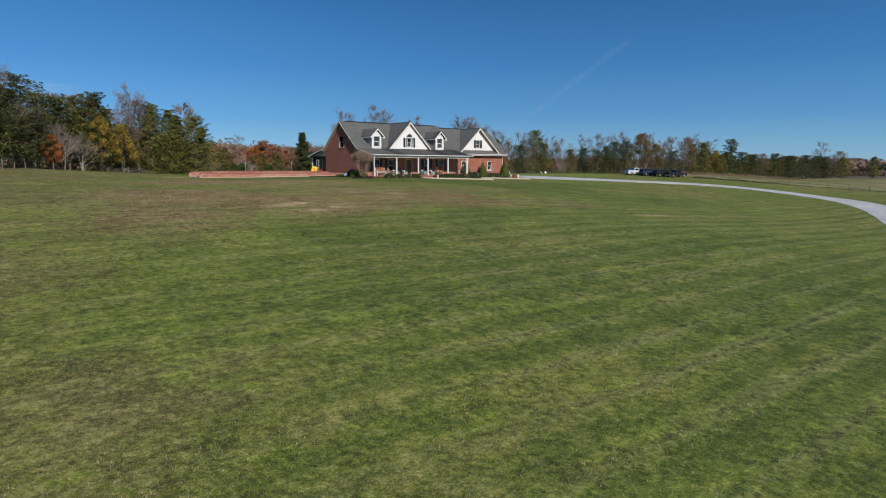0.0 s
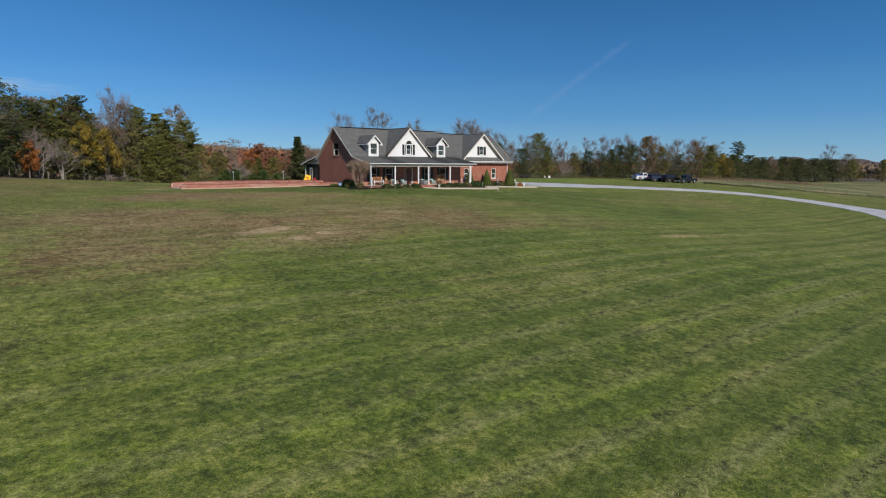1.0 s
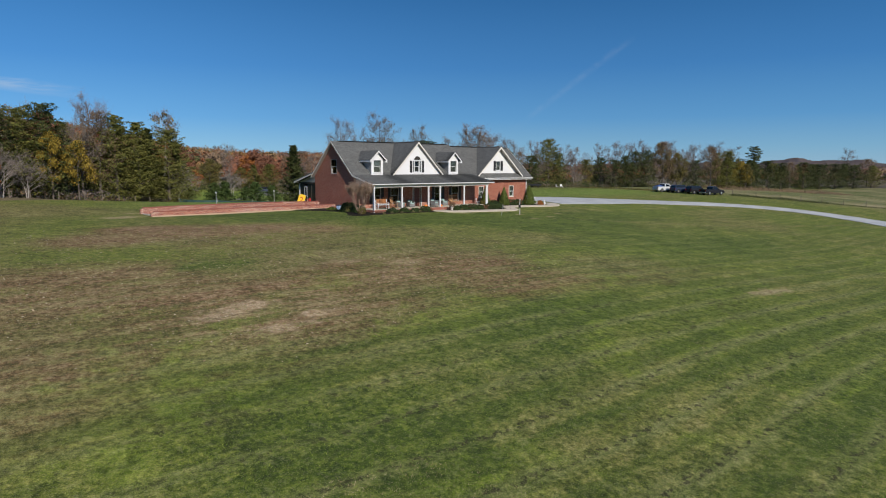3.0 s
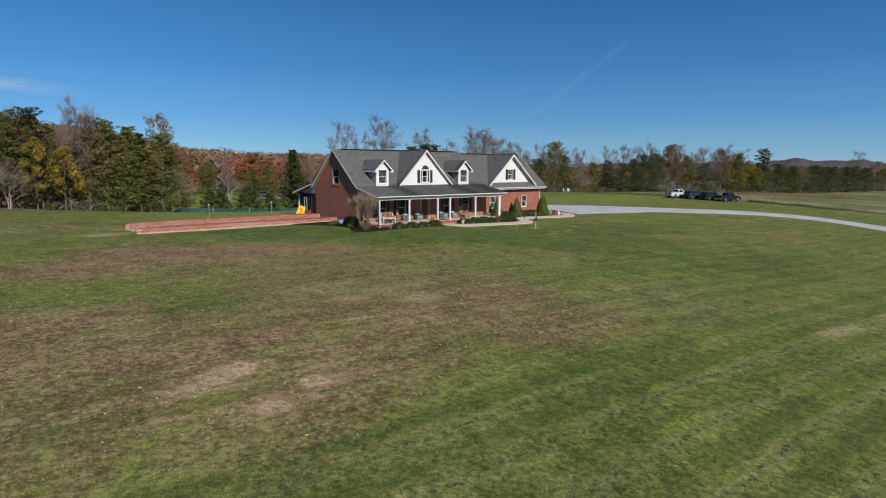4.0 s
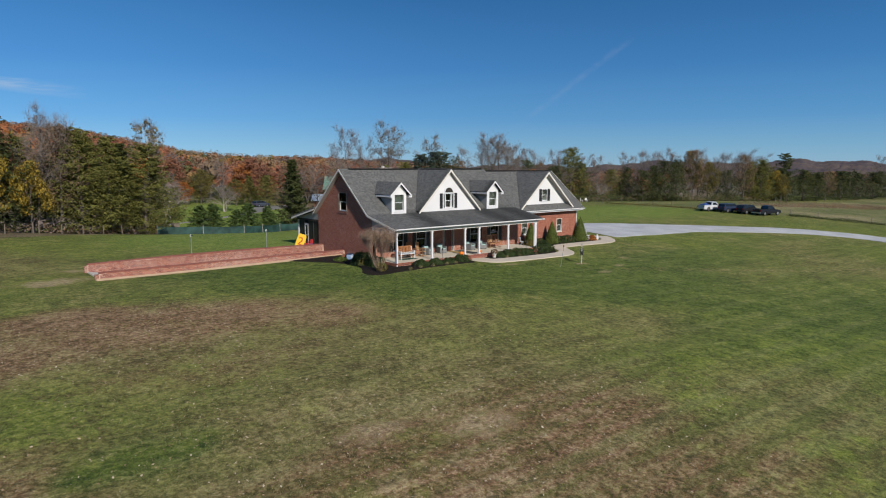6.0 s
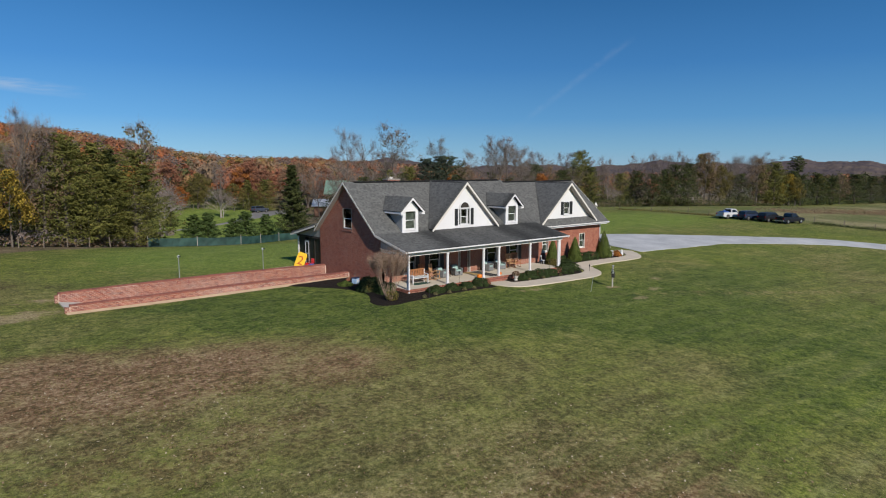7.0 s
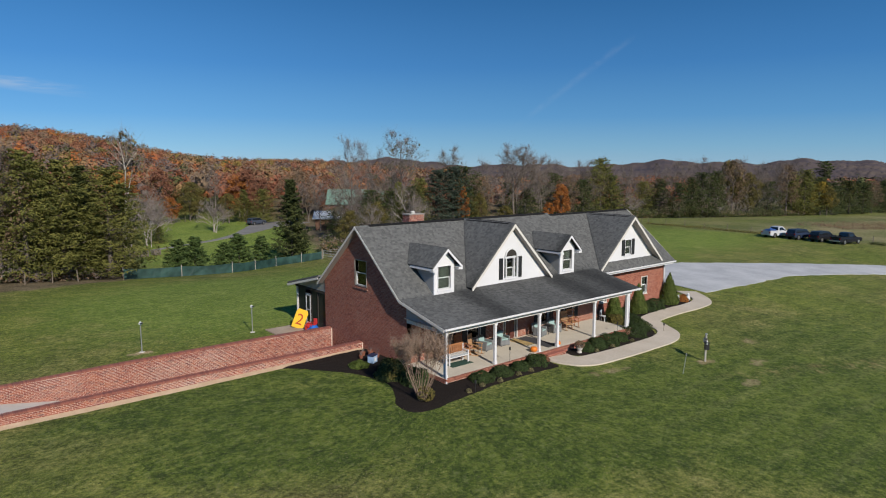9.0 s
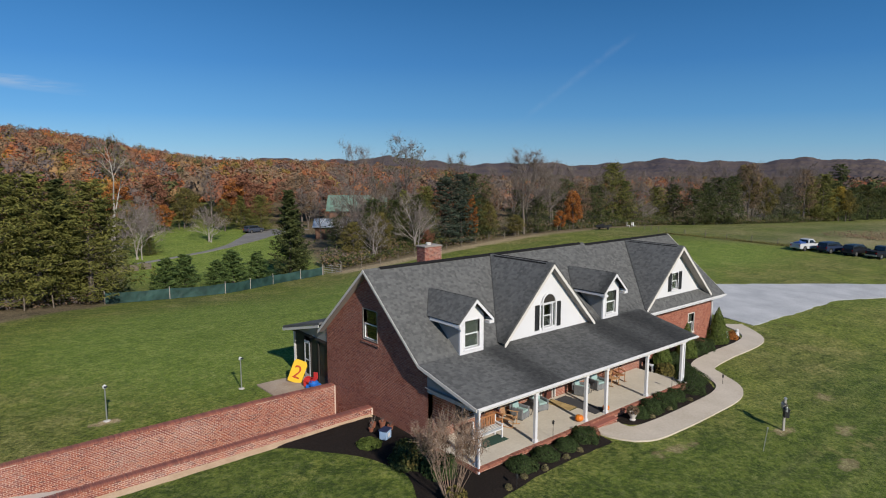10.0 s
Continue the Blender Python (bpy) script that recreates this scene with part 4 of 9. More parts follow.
MAIN = (3.56, 3.88, PITCH)
WING = (3.55, 3.39, (7.35 - 3.39) / (8.28 - 3.55))
cross_gable(8.2, 7.50, 4.65, 11.76, 3.91, 3.18, 3.56, 3.80, MAIN, 3.40, "shingle roof of a broad front gable", rect(7.60, 4.16, 8.80, 5.36))
cross_gable(21.8, 7.23, 17.76, 25.86, 3.57, 3.67, 4.22, 3.80, WING, 3.62, "shingle roof of the wing gable", rect(21.42, 4.32, 22.18, 5.44))


def dormer(x):
    zr, ze, yf, yw = 6.43, 5.40, 3.09, 3.42
    xl, xr = x - 1.08, x + 1.08
    back = lambda z: 3.56 + (z - 3.88) / PITCH
    for xe, flip in ((xl, False), (xr, True)):
        p = [(x, yf, zr), (xe, yf, ze), (xe, back(ze), ze), (x, back(zr), zr)]
        roof_part(p if not flip else p[::-1], thick=0.08, name="dormer_roof", label="small shingle dormer roof")
    zb = 3.86
    s = (zr - ze) / 1.08
    body = part("dormer", wall_shape([(x - 0.74, zb), (x + 0.74, zb), (x + 0.74, zr - 0.1 - s * 0.74), (x, zr - 0.1), (x - 0.74, zr - 0.1 - s * 0.74)], [rect(x - 0.46, 4.12, x + 0.46, 5.42)], (0, yw, 0), (1, 0, 0), (0, 0, 1), 0.1), M_WHITE, house, "white dormer front")
    window(house, (x - 0.46, yw, 4.12), (1, 0, 0), 0.92, 1.30, "dormer window with pale blind", blind=True)
    for sx in (-1, 1):
        xx = x + sx * 0.735
        tri = [(xx, yw + 0.1, 3.84), (xx, yw + 0.1, zr - 0.1 - s * 0.74), (xx, back(zr - 0.1 - s * 0.74), zr - 0.1 - s * 0.74), (xx, 3.6, 3.9)]
        part("cheek", Shape().slab(tri[::-1] if sx > 0 else tri, 0.06), M_SIDING, body, "lap-sided dormer cheek")
        xe = x + sx * 1.08
        a, b = Vector((x, yf - 0.02, zr + 0.01)), Vector((xe, yf - 0.02, ze + 0.01))
        q = [a, b, b - Vector((0, 0, 0.16)), a - Vector((0, 0, 0.16))]
        part("rake_board", Shape().slab(q if sx < 0 else q[::-1], 0.03), M_WHITE, body)
        part("cornice_return", Shape().box(min(xe, x + sx * 0.78), yf - 0.03, ze - 0.2, max(xe, x + sx * 0.78), yf + 0.3, ze - 0.06), M_WHITE, body)
        part("fascia", Shape().box(xe - 0.02, yf, ze - 0.14, xe + 0.02, back(ze) - 0.15, ze + 0.005), M_WHITE, body)
        p = [(xe, yf + 0.02, ze - 0.13), (x + sx * 0.74, yf + 0.02, ze - 0.10), (x + sx * 0.74, back(ze) - 0.2, ze - 0.10), (xe, back(ze) - 0.2, ze - 0.13)]
        part("soffit", Shape().slab(p if sx > 0 else p[::-1], 0.02), M_SOFFIT_SHADE, body)
    part("ridge_vent", Shape().slab([(x - 0.12, yf + 0.35, zr - 0.03), (x - 0.12, back(zr) - 0.5, zr - 0.03), (x, back(zr) - 0.5, zr + 0.06), (x, yf + 0.35, zr + 0.06)][::-1], 0.03).slab([(x, yf + 0.35, zr + 0.06), (x, back(zr) - 0.5, zr + 0.06), (x + 0.12, back(zr) - 0.5, zr - 0.03), (x + 0.12, yf + 0.35, zr - 0.03)][::-1], 0.03), M_RIDGE, house)


dormer(2.71)
dormer(13.54)

# arched window in the broad gable, shuttered window in the wing gable
window(house, (7.87, 3.56, 4.16), (1, 0, 0), 0.66, 1.20, "tall gable window with black shutters and arched light", shutters=True, gap=0.29, side=0.31, frame_w=0.06)
pts = [(8.2 + 0.48 * math.cos(a), 3.52, 5.48 + 0.46 * math.sin(a)) for a in (math.pi * i / 14 for i in range(15))]
al = part("arched_light", Shape().slab(pts[::-1], 0.03), M_DARK, house, "dark half-round light over the window")
rim = Shape()
for i in range(14):
    a0, a1 = math.pi * i / 14, math.pi * (i + 1) / 14
    q = [(8.2 + r * math.cos(a), 3.50, 5.46 + r * math.sin(a) * 0.98) for r, a in ((0.47, a0), (0.55, a0), (0.55, a1), (0.47, a1))]
    rim.slab(q[::-1], 0.05)
part("frame", rim, M_WHITE, al)
part("frame", Shape().box(7.6, 3.48, 5.425, 8.8, 3.555, 5.49), M_WHITE, al)
for x0 in (7.62, 8.59):
    part("side_light", Shape().box(x0, 3.60, 4.16, x0 + 0.19, 3.62, 5.36), M_GLASS, al).visible_shadow = False
for x0 in (7.53, 8.79):
    part("mullion", Shape().box(x0, 3.52, 4.1, x0 + 0.09, 3.68, 5.42), M_WHITE, al)
# panel and floor added behind the glass, coloured dark for an unlit interior
part("room", Shape().box(7.2, 4.75, 3.95, 9.2, 4.8, 5.6).box(7.2, 3.7, 3.9, 9.2, 4.75, 3.94), M_DARK, al)
window(house, (21.42, 4.22, 4.32), (1, 0, 0), 0.76, 1.12, "gable window with black shutters", shutters=True, side=0.38, blind=True)

# ridges, rakes, gutters
part("ridge_cap", Shape().slab([(0.6, 7.72, 7.50), (16.2, 7.72, 7.50), (16.2, 7.87, 7.60), (0.6, 7.87, 7.60)], 0.04).slab([(0.6, 7.87, 7.60), (16.2, 7.87, 7.60), (16.2, 8.02, 7.50), (0.6, 8.02, 7.50)], 0.04), M_RIDGE, house)
part("ridge_cap", Shape().slab([(16.7, 8.14, 7.30), (27.3, 8.14, 7.30), (27.3, 8.28, 7.40), (16.7, 8.28, 7.40)], 0.04).slab([(16.7, 8.28, 7.40), (27.3, 8.28, 7.40), (27.3, 8.42, 7.30), (16.7, 8.42, 7.30)], 0.04), M_RIDGE, house)


def rake(x, pts, out, wide=0.17):
    for (y0, z0), (y1, z1) in zip(pts, pts[1:]):
        p = [(x, y0, z0 - 0.015), (x, y1, z1 - 0.015), (x, y1, z1 - wide), (x, y0, z0 - wide)]
        part("rake_board", Shape().slab(p if (y1 < y0) == (out < 0) else p[::-1], 0.03), M_TRIM, house)


rake(XL - 0.005, [(7.87, 7.55), (3.56, 3.88), (-0.2, 3.0)], -1)
rake(XL - 0.005, [(7.87, 7.55), (12.5, 7.55 - PITCH * 4.63)], -1)
rake(XR + 0.0, [(8.28, 7.35), (3.55, 3.39)], 1)
# soffit under the left rake, its shade put into the darker colour
part("soffit", Shape().slab([(XL + 0.03, 3.56, 3.70), (XL + 0.03, 7.87, 7.36), (-0.002, 7.87, 7.36), (-0.002, 3.56, 3.70)], 0.02), M_SOFFIT_SHADE, house)
part("soffit", Shape().slab([(XL + 0.03, 7.87, 7.36), (XL + 0.03, 12.4, 3.52), (-0.002, 12.4, 3.52), (-0.002, 7.87, 7.36)], 0.02), M_SOFFIT_SHADE, house)


def gutter(x0, x1, y, z, name="gutter"):
    s = Shape()
    s.slab([(x0, y - 0.12, z - 0.015), (x0, y - 0.12, z - 0.09), (x1, y - 0.12, z - 0.09), (x1, y - 0.12, z - 0.015)], 0.012)
    s.slab([(x0, y - 0.12, z - 0.09), (x0, y - 0.03, z - 0.14), (x1, y - 0.03, z - 0.14), (x1, y - 0.12, z - 0.09)], 0.012)
    s.box(x0, y - 0.03, z - 0.14, x1, y + 0.0, z - 0.02).box(x0, y - 0.11, z - 0.12, x0 + 0.01, y - 0.03, z - 0.02).box(x1 - 0.01, y - 0.11, z - 0.12, x1, y - 0.03, z - 0.02)
    return part(name, s, M_WHITE, house, "white eaves gutter")


gutter(XL, 16.69, -0.20, 3.0)
gutter(16.9, XR, 3.56, 3.39)
part("fascia", Shape().box(16.9, 3.62, 3.14, XR - 0.1, 3.66, 3.36), M_WHITE, house)
part("soffit", Shape().box(16.95, 3.66, 3.16, XR - 0.1, 4.3, 3.19), M_TRIM, house)
part("porch_fascia", Shape().box(16.66, -0.2, 2.86, 16.70, 3.5, 2.98).slab([(16.705, -0.2, 2.98), (16.705, 3.5, 3.82), (16.705, 3.5, 3.6), (16.705, -0.2, 2.8)][::-1], 0.03), M_TRIM, house)


def downspout(x, y, z0, z1, out=(0, -0.06)):
    s = Shape().box(x - 0.04, y - 0.035, z0 + 0.1, x + 0.04, y + 0.035, z1)
    s.slab([(x - 0.04, y - 0.2, z0 + 0.02), (x + 0.04, y - 0.2, z0 + 0.02), (x + 0.04, y + 0.02, z0 + 0.14), (x - 0.04, y + 0.02, z0 + 0.14)], 0.05)
    return part("downspout", s, M_WHITE, house, "white downspout")


downspout(-0.02, 0.02, -0.02, 2.78)
part("downspout_elbow", Shape().tube((-0.02, 0.02, 2.76), (0.25, -0.2, 2.88), 0.045, n=6), M_WHITE, house)
downspout(27.12, 4.24, -0.2, 3.2)
part("downspout_elbow", Shape().tube((27.12, 4.24, 3.16), (27.3, 3.62, 3.26), 0.045, n=6), M_WHITE, house)
downspout(16.0, 0.13, 0.3, 2.8)
part("downspout_elbow", Shape().tube((16.0, 0.13, 2.8), (16.45, -0.2, 2.9), 0.045, n=6), M_WHITE, house)

# chimney behind the ridge
chim = part("chimney", Shape().box(6.9, 12.2, 0.0, 8.2, 13.0, 7.58), M_MORTAR, house, "brick chimney with concrete cap")
part("cap", Shape().box(6.85, 12.15, 7.58, 8.25, 13.05, 7.66), concrete_mat("weathered_cap", (0.20, 0.18, 0.16), (0.36, 0.33, 0.30)), chim, bevel=0.015)
part("flue", Shape().lathe([(0.14, 7.66), (0.14, 7.76), (0.17, 7.76), (0.17, 7.80), (0.02, 7.84)], 7.5, 12.6, 10), M_TRIM, chim)

# ---- front porch ----
SLAB = 0.32
porch = part("porch_floor", Shape().box(-0.08, 0.14, SLAB - 0.09, 16.2, 3.3, SLAB), M_SLAB, house, "pale concrete porch floor", bevel=0.012)
porch_base = part("porch_base", Shape().box(-0.08, 0.06, -0.6, 16.2, 3.3, SLAB - 0.1), M_MORTAR, house, "low brick porch base")
part("porch_beam", Shape().box(-0.05, 0.1, 2.62, 16.25, 0.34, 2.86).box(-0.05, 0.34, 2.62, 0.19, 3.3, 2.86).box(16.0, 0.34, 2.62, 16.25, 3.3, 2.86), M_TRIM, house, "white porch beam")
part("porch_ceiling", Shape().box(-0.2, -0.12, 2.865, 16.5, 3.3, 2.885), M_SOFFIT_SHADE, house)
# grey sided triangle that closes the porch roof's end
part("porch_end", Shape().slab([(-0.06, 0.1, 2.88), (-0.06, 0.1, 2.96), (-0.06, 3.3, 3.70), (-0.06, 3.3, 2.88)], 0.05), M_SIDING, house)
POSTS = (0.09, 3.61, 7.19, 8.82, 12.38, 15.9)
for i, x in enumerate(POSTS):
    pst = part("porch_post", Shape().box(x - 0.075, 0.15, SLAB + 0.14, x + 0.075, 0.30, 2.48), M_WHITE, house, "square white porch post", bevel=0.01)
    part("plinth", Shape().box(x - 0.10, 0.125, SLAB, x + 0.10, 0.325, SLAB + 0.14), M_WHITE, pst, bevel=0.01)
    part("capital", Shape().box(x - 0.10, 0.125, 2.48, x + 0.10, 0.325, 2.62), M_WHITE, pst, bevel=0.01)
# brick steps between the two middle posts
steps = part("steps", Shape().box(7.05, -0.34, -0.5, 9.0, 0.06, SLAB - 0.16), M_BRICK, house, "low brick entrance steps")
part("tread", Shape().box(7.02, -0.37, SLAB - 0.16, 9.03, 0.06, SLAB - 0.10), M_CAP, steps, bevel=0.01)

# ---- screened back porch ----
bp = part("back_porch", Shape().box(0.1, 12.14, -0.3, 9.0, 16.2, 0.28), M_SLAB, house, "screened back porch")
M_SCREEN = plain("dark_screen", (0.012, 0.016, 0.014), 0.6)
for y0, y1 in ((12.2, 13.3), (13.3, 14.2), (14.95, 16.1)):
    part("screen", Shape().box(0.13, y0 + 0.04, 0.75, 0.15, y1 - 0.04, 2.75), M_SCREEN, bp)
    part("kick_panel", Shape().box(0.12, y0 + 0.04, 0.28, 0.16, y1 - 0.04, 0.75), plain("dark_green_board", (0.03, 0.038, 0.032), 0.7), bp)
for y in (12.2, 13.3, 14.2, 14.95, 16.1):
    part("post", Shape().box(0.08, y - 0.05, 0.28, 0.2, y + 0.05, 2.9), M_DARK if y < 16 else M_TRIM, bp)
part("post", Shape().box(0.06, 16.14, 0.0, 0.14, 16.22, 2.9), M_WHITE, bp, "white downspout")
sd = part("screen_door", Shape().box(0.06, 14.25, 0.3, 0.11, 14.35, 2.5).box(0.06, 14.8, 0.3, 0.11, 14.9, 2.5).box(0.06, 14.35, 2.35, 0.11, 14.8, 2.5).box(0.06, 14.35, 0.3, 0.11, 14.8, 0.55).box(0.06, 14.35, 1.35, 0.11, 14.8, 1.42), M_WHITE, bp, "white screen door")
part("pane", Shape().box(0.075, 14.36, 0.56, 0.085, 14.79, 2.34), M_SCREEN, sd)
part("beam", Shape().box(0.02, 12.14, 2.78, 0.22, 16.3, 2.95), M_DARK, bp)
part("end_panel", Shape().slab([(0.05, 12.14, 2.95), (0.05, 12.14, 3.86), (0.05, 16.3, 2.95)], 0.05), M_SIDING, bp, "grey lap siding")
part("back_wall", Shape().box(0.2, 16.1, 0.28, 9.0, 16.15, 2.9).box(8.95, 12.14, 0.28, 9.0, 16.1, 2.9), M_SCREEN, bp)
rake(XL - 0.11, [(16.5, 2.98), (12.15, 4.0)][::-1], -1, 0.16)
part("gutter", Shape().box(XL - 0.1, 16.5, 2.86, 9.0, 16.6, 2.97), M_WHITE, house)

# ---- sunken brick ramp to the basement ----
def ramp_floor(x):
    return 0.28 + (max(-19.0, min(-3.0, x)) + 19.0) * (-2.75 / 16.0)


s = Shape()
xs = [-19.02] + [-19 + i for i in range(0, 20)]
for i in range(len(xs) - 1):
    a, b = xs[i], xs[i + 1]
    za, zb = ramp_floor(a), ramp_floor(b)
    s.slab([(a, 7.95, za), (b, 7.95, zb), (b, 11.32, zb), (a, 11.32, za)], 0.2)
tagged(part("ramp_floor", s, M_RAMP), "pale concrete ramp sloping down between brick walls", "ramp", kind="structure")


def top_rear(x):
    return 0.76 + 0.10 * math.sin((x + 19) / 19 * math.pi)


def top_front(x):
    return 0.58 + 0.04 * math.sin((x + 19) / 19 * math.pi)


def ramp_wall(name, y0, y1, top, label):
    s = Shape()
    k = 24
    xs = [-19.0 + 18.98 * i / k for i in range(k + 1)]
    for a, b in zip(xs, xs[1:]):
        za, zb = top(a), top(b)
        s.poly((a, y0, -3.2), (b, y0, -3.2), (b, y0, zb), (a, y0, za))
        s.poly((b, y1, -3.2), (a, y1, -3.2), (a, y1, za), (b, y1, zb))
        s.poly((a, y0, za), (b, y0, zb), (b, y1, zb), (a, y1, za))
    s.poly((xs[0], y1, -3.2), (xs[0], y0, -3.2), (xs[0], y0, top(xs[0])), (xs[0], y1, top(xs[0])))
    s.poly((xs[-1], y0, -3.2), (xs[-1], y1, -3.2), (xs[-1], y1, top(xs[-1])), (xs[-1], y0, top(xs[-1])))
    w = tagged(part(name, s, M_BRICK_RAMP), label, "retaining wall", kind="structure")
    w.data.materials.append(M_MORTAR_RAMP)
    for p in w.data.polygons:
        p.material_index = int(p.normal.y < -0.9)
    return w


wall_rear = ramp_wall("wall_rear", 11.3, 11.58, top_rear, "mottled red brick retaining wall with rowlock cap")
wall_front = ramp_wall("wall_front", 7.70, 7.98, top_front, "low mottled red brick wall along the ramp")
# sandy footing along the outer foot of the low wall
s = Shape()
for i in range(38):
    a, b = -19.2 + i * 0.5, -19.2 + (i + 1) * 0.5
    za, zb = hgt(a, 7.5) + 0.10, hgt(b, 7.5) + 0.10
    s.slab([(a, 7.36 + 0.05 * noise.noise((a * 1.3, 0, 0)), za - 0.09), (b, 7.36 + 0.05 * noise.noise((b * 1.3, 0, 0)), zb - 0.09), (b, 7.70, zb), (a, 7.70, za)], 0.25)
part("footing", s, M_FOOT, wall_front)
part("end_pier", Shape().box(-19.25, 7.68, -0.4, -19.003, 8.0, top_front(-19) - 0.05), M_BRICK_RAMP, wall_front, bevel=0.01)
part("end_pier", Shape().box(-19.2, 11.28, -0.4, -19.003, 11.6, top_rear(-19) - 0.08), M_BRICK_RAMP, wall_rear, bevel=0.01)
tagged(part("basement_door", Shape().box(0.05, 8.12, -2.42, 0.1, 11.08, -0.22), M_WHITE), "white basement garage door", "garage door", kind="structure")

# concrete path from the steps round to the driveway
walk_line = [(8.02, -0.36), (8.05, -1.0), (8.75, -1.85), (11, -2.05), (14.5, -1.98), (17.4, -1.75), (19.1, -1.0), (20.1, 0.45), (21.1, 1.6), (24.5, 2.1), (28.5, 2.35), (31.0, 2.85), (32.5, 4.0), (33.6, 5.8)]
path_edges = ribbon(walk_line, [1.9, 1.75, 1.5, 1.42, 1.42, 1.45, 1.45, 1.4, 1.4, 1.4, 1.4, 1.5, 1.6, 2.0], 0.35)
tagged(part("pavement", draped(path_edges, 0.075, 3, 0.3), M_WALK), "curving pale concrete garden path", "path", kind="structure")


def bed(outline, label, lift=0.055):
    bm = bmesh.new()
    vs = [bm.verts.new((a, b, 0)) for a, b in outline]
    es = [bm.edges.new((vs[i], vs[(i + 1) % len(vs)])) for i in range(len(vs))]
    bmesh.ops.triangle_fill(bm, use_beauty=True, edges=es)
    for _ in range(3):
        long = [e for e in bm.edges if e.calc_length() > 0.55]
        bmesh.ops.subdivide_edges(bm, edges=long, cuts=1)
        bmesh.ops.triangulate(bm, faces=[f for f in bm.faces if len(f.verts) > 4])
    for v in bm.verts:
        edge = any(e.is_boundary for e in v.link_edges)
        bump = noise.noise((v.co.x * 2.1, v.co.y * 2.1, 0)) * 0.02
        if edge:
            v.co.x += noise.noise((v.co.x * 1.1, v.co.y * 1.1, 4)) * 0.10
            v.co.y += noise.noise((v.co.x * 1.1, v.co.y * 1.1, 9)) * 0.10
        v.co.z = hgt(v.co.x, v.co.y) + (0.0 if edge else lift + bump)
    bmesh.ops.recalc_face_normals(bm, faces=list(bm.faces))
    if sum(f.normal.z for f in bm.faces) < 0:
        bmesh.ops.reverse_faces(bm, faces=list(bm.faces))
    me = bpy.data.meshes.new("mulch_bed")
    bm.to_mesh(me)
    bm.free()
    me.materials.append(M_MULCH)
    return tagged(new("mulch_bed", me), label, "flower bed", kind="structure")


def spline(points, per=4):
    out = []
    n = len(points)
    for i in range(n - 1):
        a, b, c, d = (Vector((*points[min(max(j, 0), n - 1)], 0)) for j in (i - 1, i, i + 1, i + 2))
        for k in range(per):
            t = k / per
            q = 0.5 * ((2 * b) + (c - a) * t + (2 * a - 5 * b + 4 * c - d) * t * t + (3 * b - a - 3 * c + d) * t ** 3)
            out.append((q.x, q.y))
    return out + [tuple(points[-1])]


bed(spline([(-5.6, 7.45), (-4.9, 7.0), (-4.0, 5.8), (-2.75, 3.9), (-2.35, 2.0), (-2.9, 0.4), (-3.65, -0.8), (-3.3, -2.05), (-1.3, -1.95), (0.9, -1.65), (3.1, -1.5), (5.1, -1.5), (7.0, -1.5)]) + [(7.1, -0.4), (7.0, 0.1), (-0.05, 0.1), (-0.05, 3.3), (0.05, 3.32), (0.05, 7.6)], "dark mulch bed round the porch corner")
bed([(9.05, 0.1)] + spline([(9.02, -0.5), (9.5, -1.1), (11, -1.3), (14.5, -1.25), (17.2, -1.0), (18.4, -0.4), (19.35, 0.8), (20.3, 2.1), (24.4, 2.8), (28.3, 3.05), (30.2, 3.45), (30.9, 4.1)]) + [(30.2, 4.7), (27.3, 4.6), (27.2, 4.35), (16.95, 4.35), (16.95, 3.35), (16.3, 3.3), (16.3, 0.1)], "dark mulch bed beside the garden path")

# small patio behind the ramp
tagged(part("patio", Shape().box(-2.7, 12.5, -0.1, 0.05, 15.4, hgt(-1.3, 14) + 0.06), concrete_mat("stained_concrete", (0.26, 0.19, 0.14), (0.44, 0.36, 0.28), 0.9), bevel=0.02), "tan concrete patio pad behind the ramp", "patio", kind="structure")
PAT = hgt(-1.3, 14) + 0.06


# ---- fences ----
M_POST = plain("weathered_post", (0.15, 0.125, 0.10), 0.9, grain=4, vary=0.3, bump=0.5)
M_WIRE = plain("fence_wire", (0.20, 0.20, 0.19), 0.5, 0.8)
M_GALV = plain("galvanised_steel", (0.45, 0.46, 0.46), 0.45, 0.8)


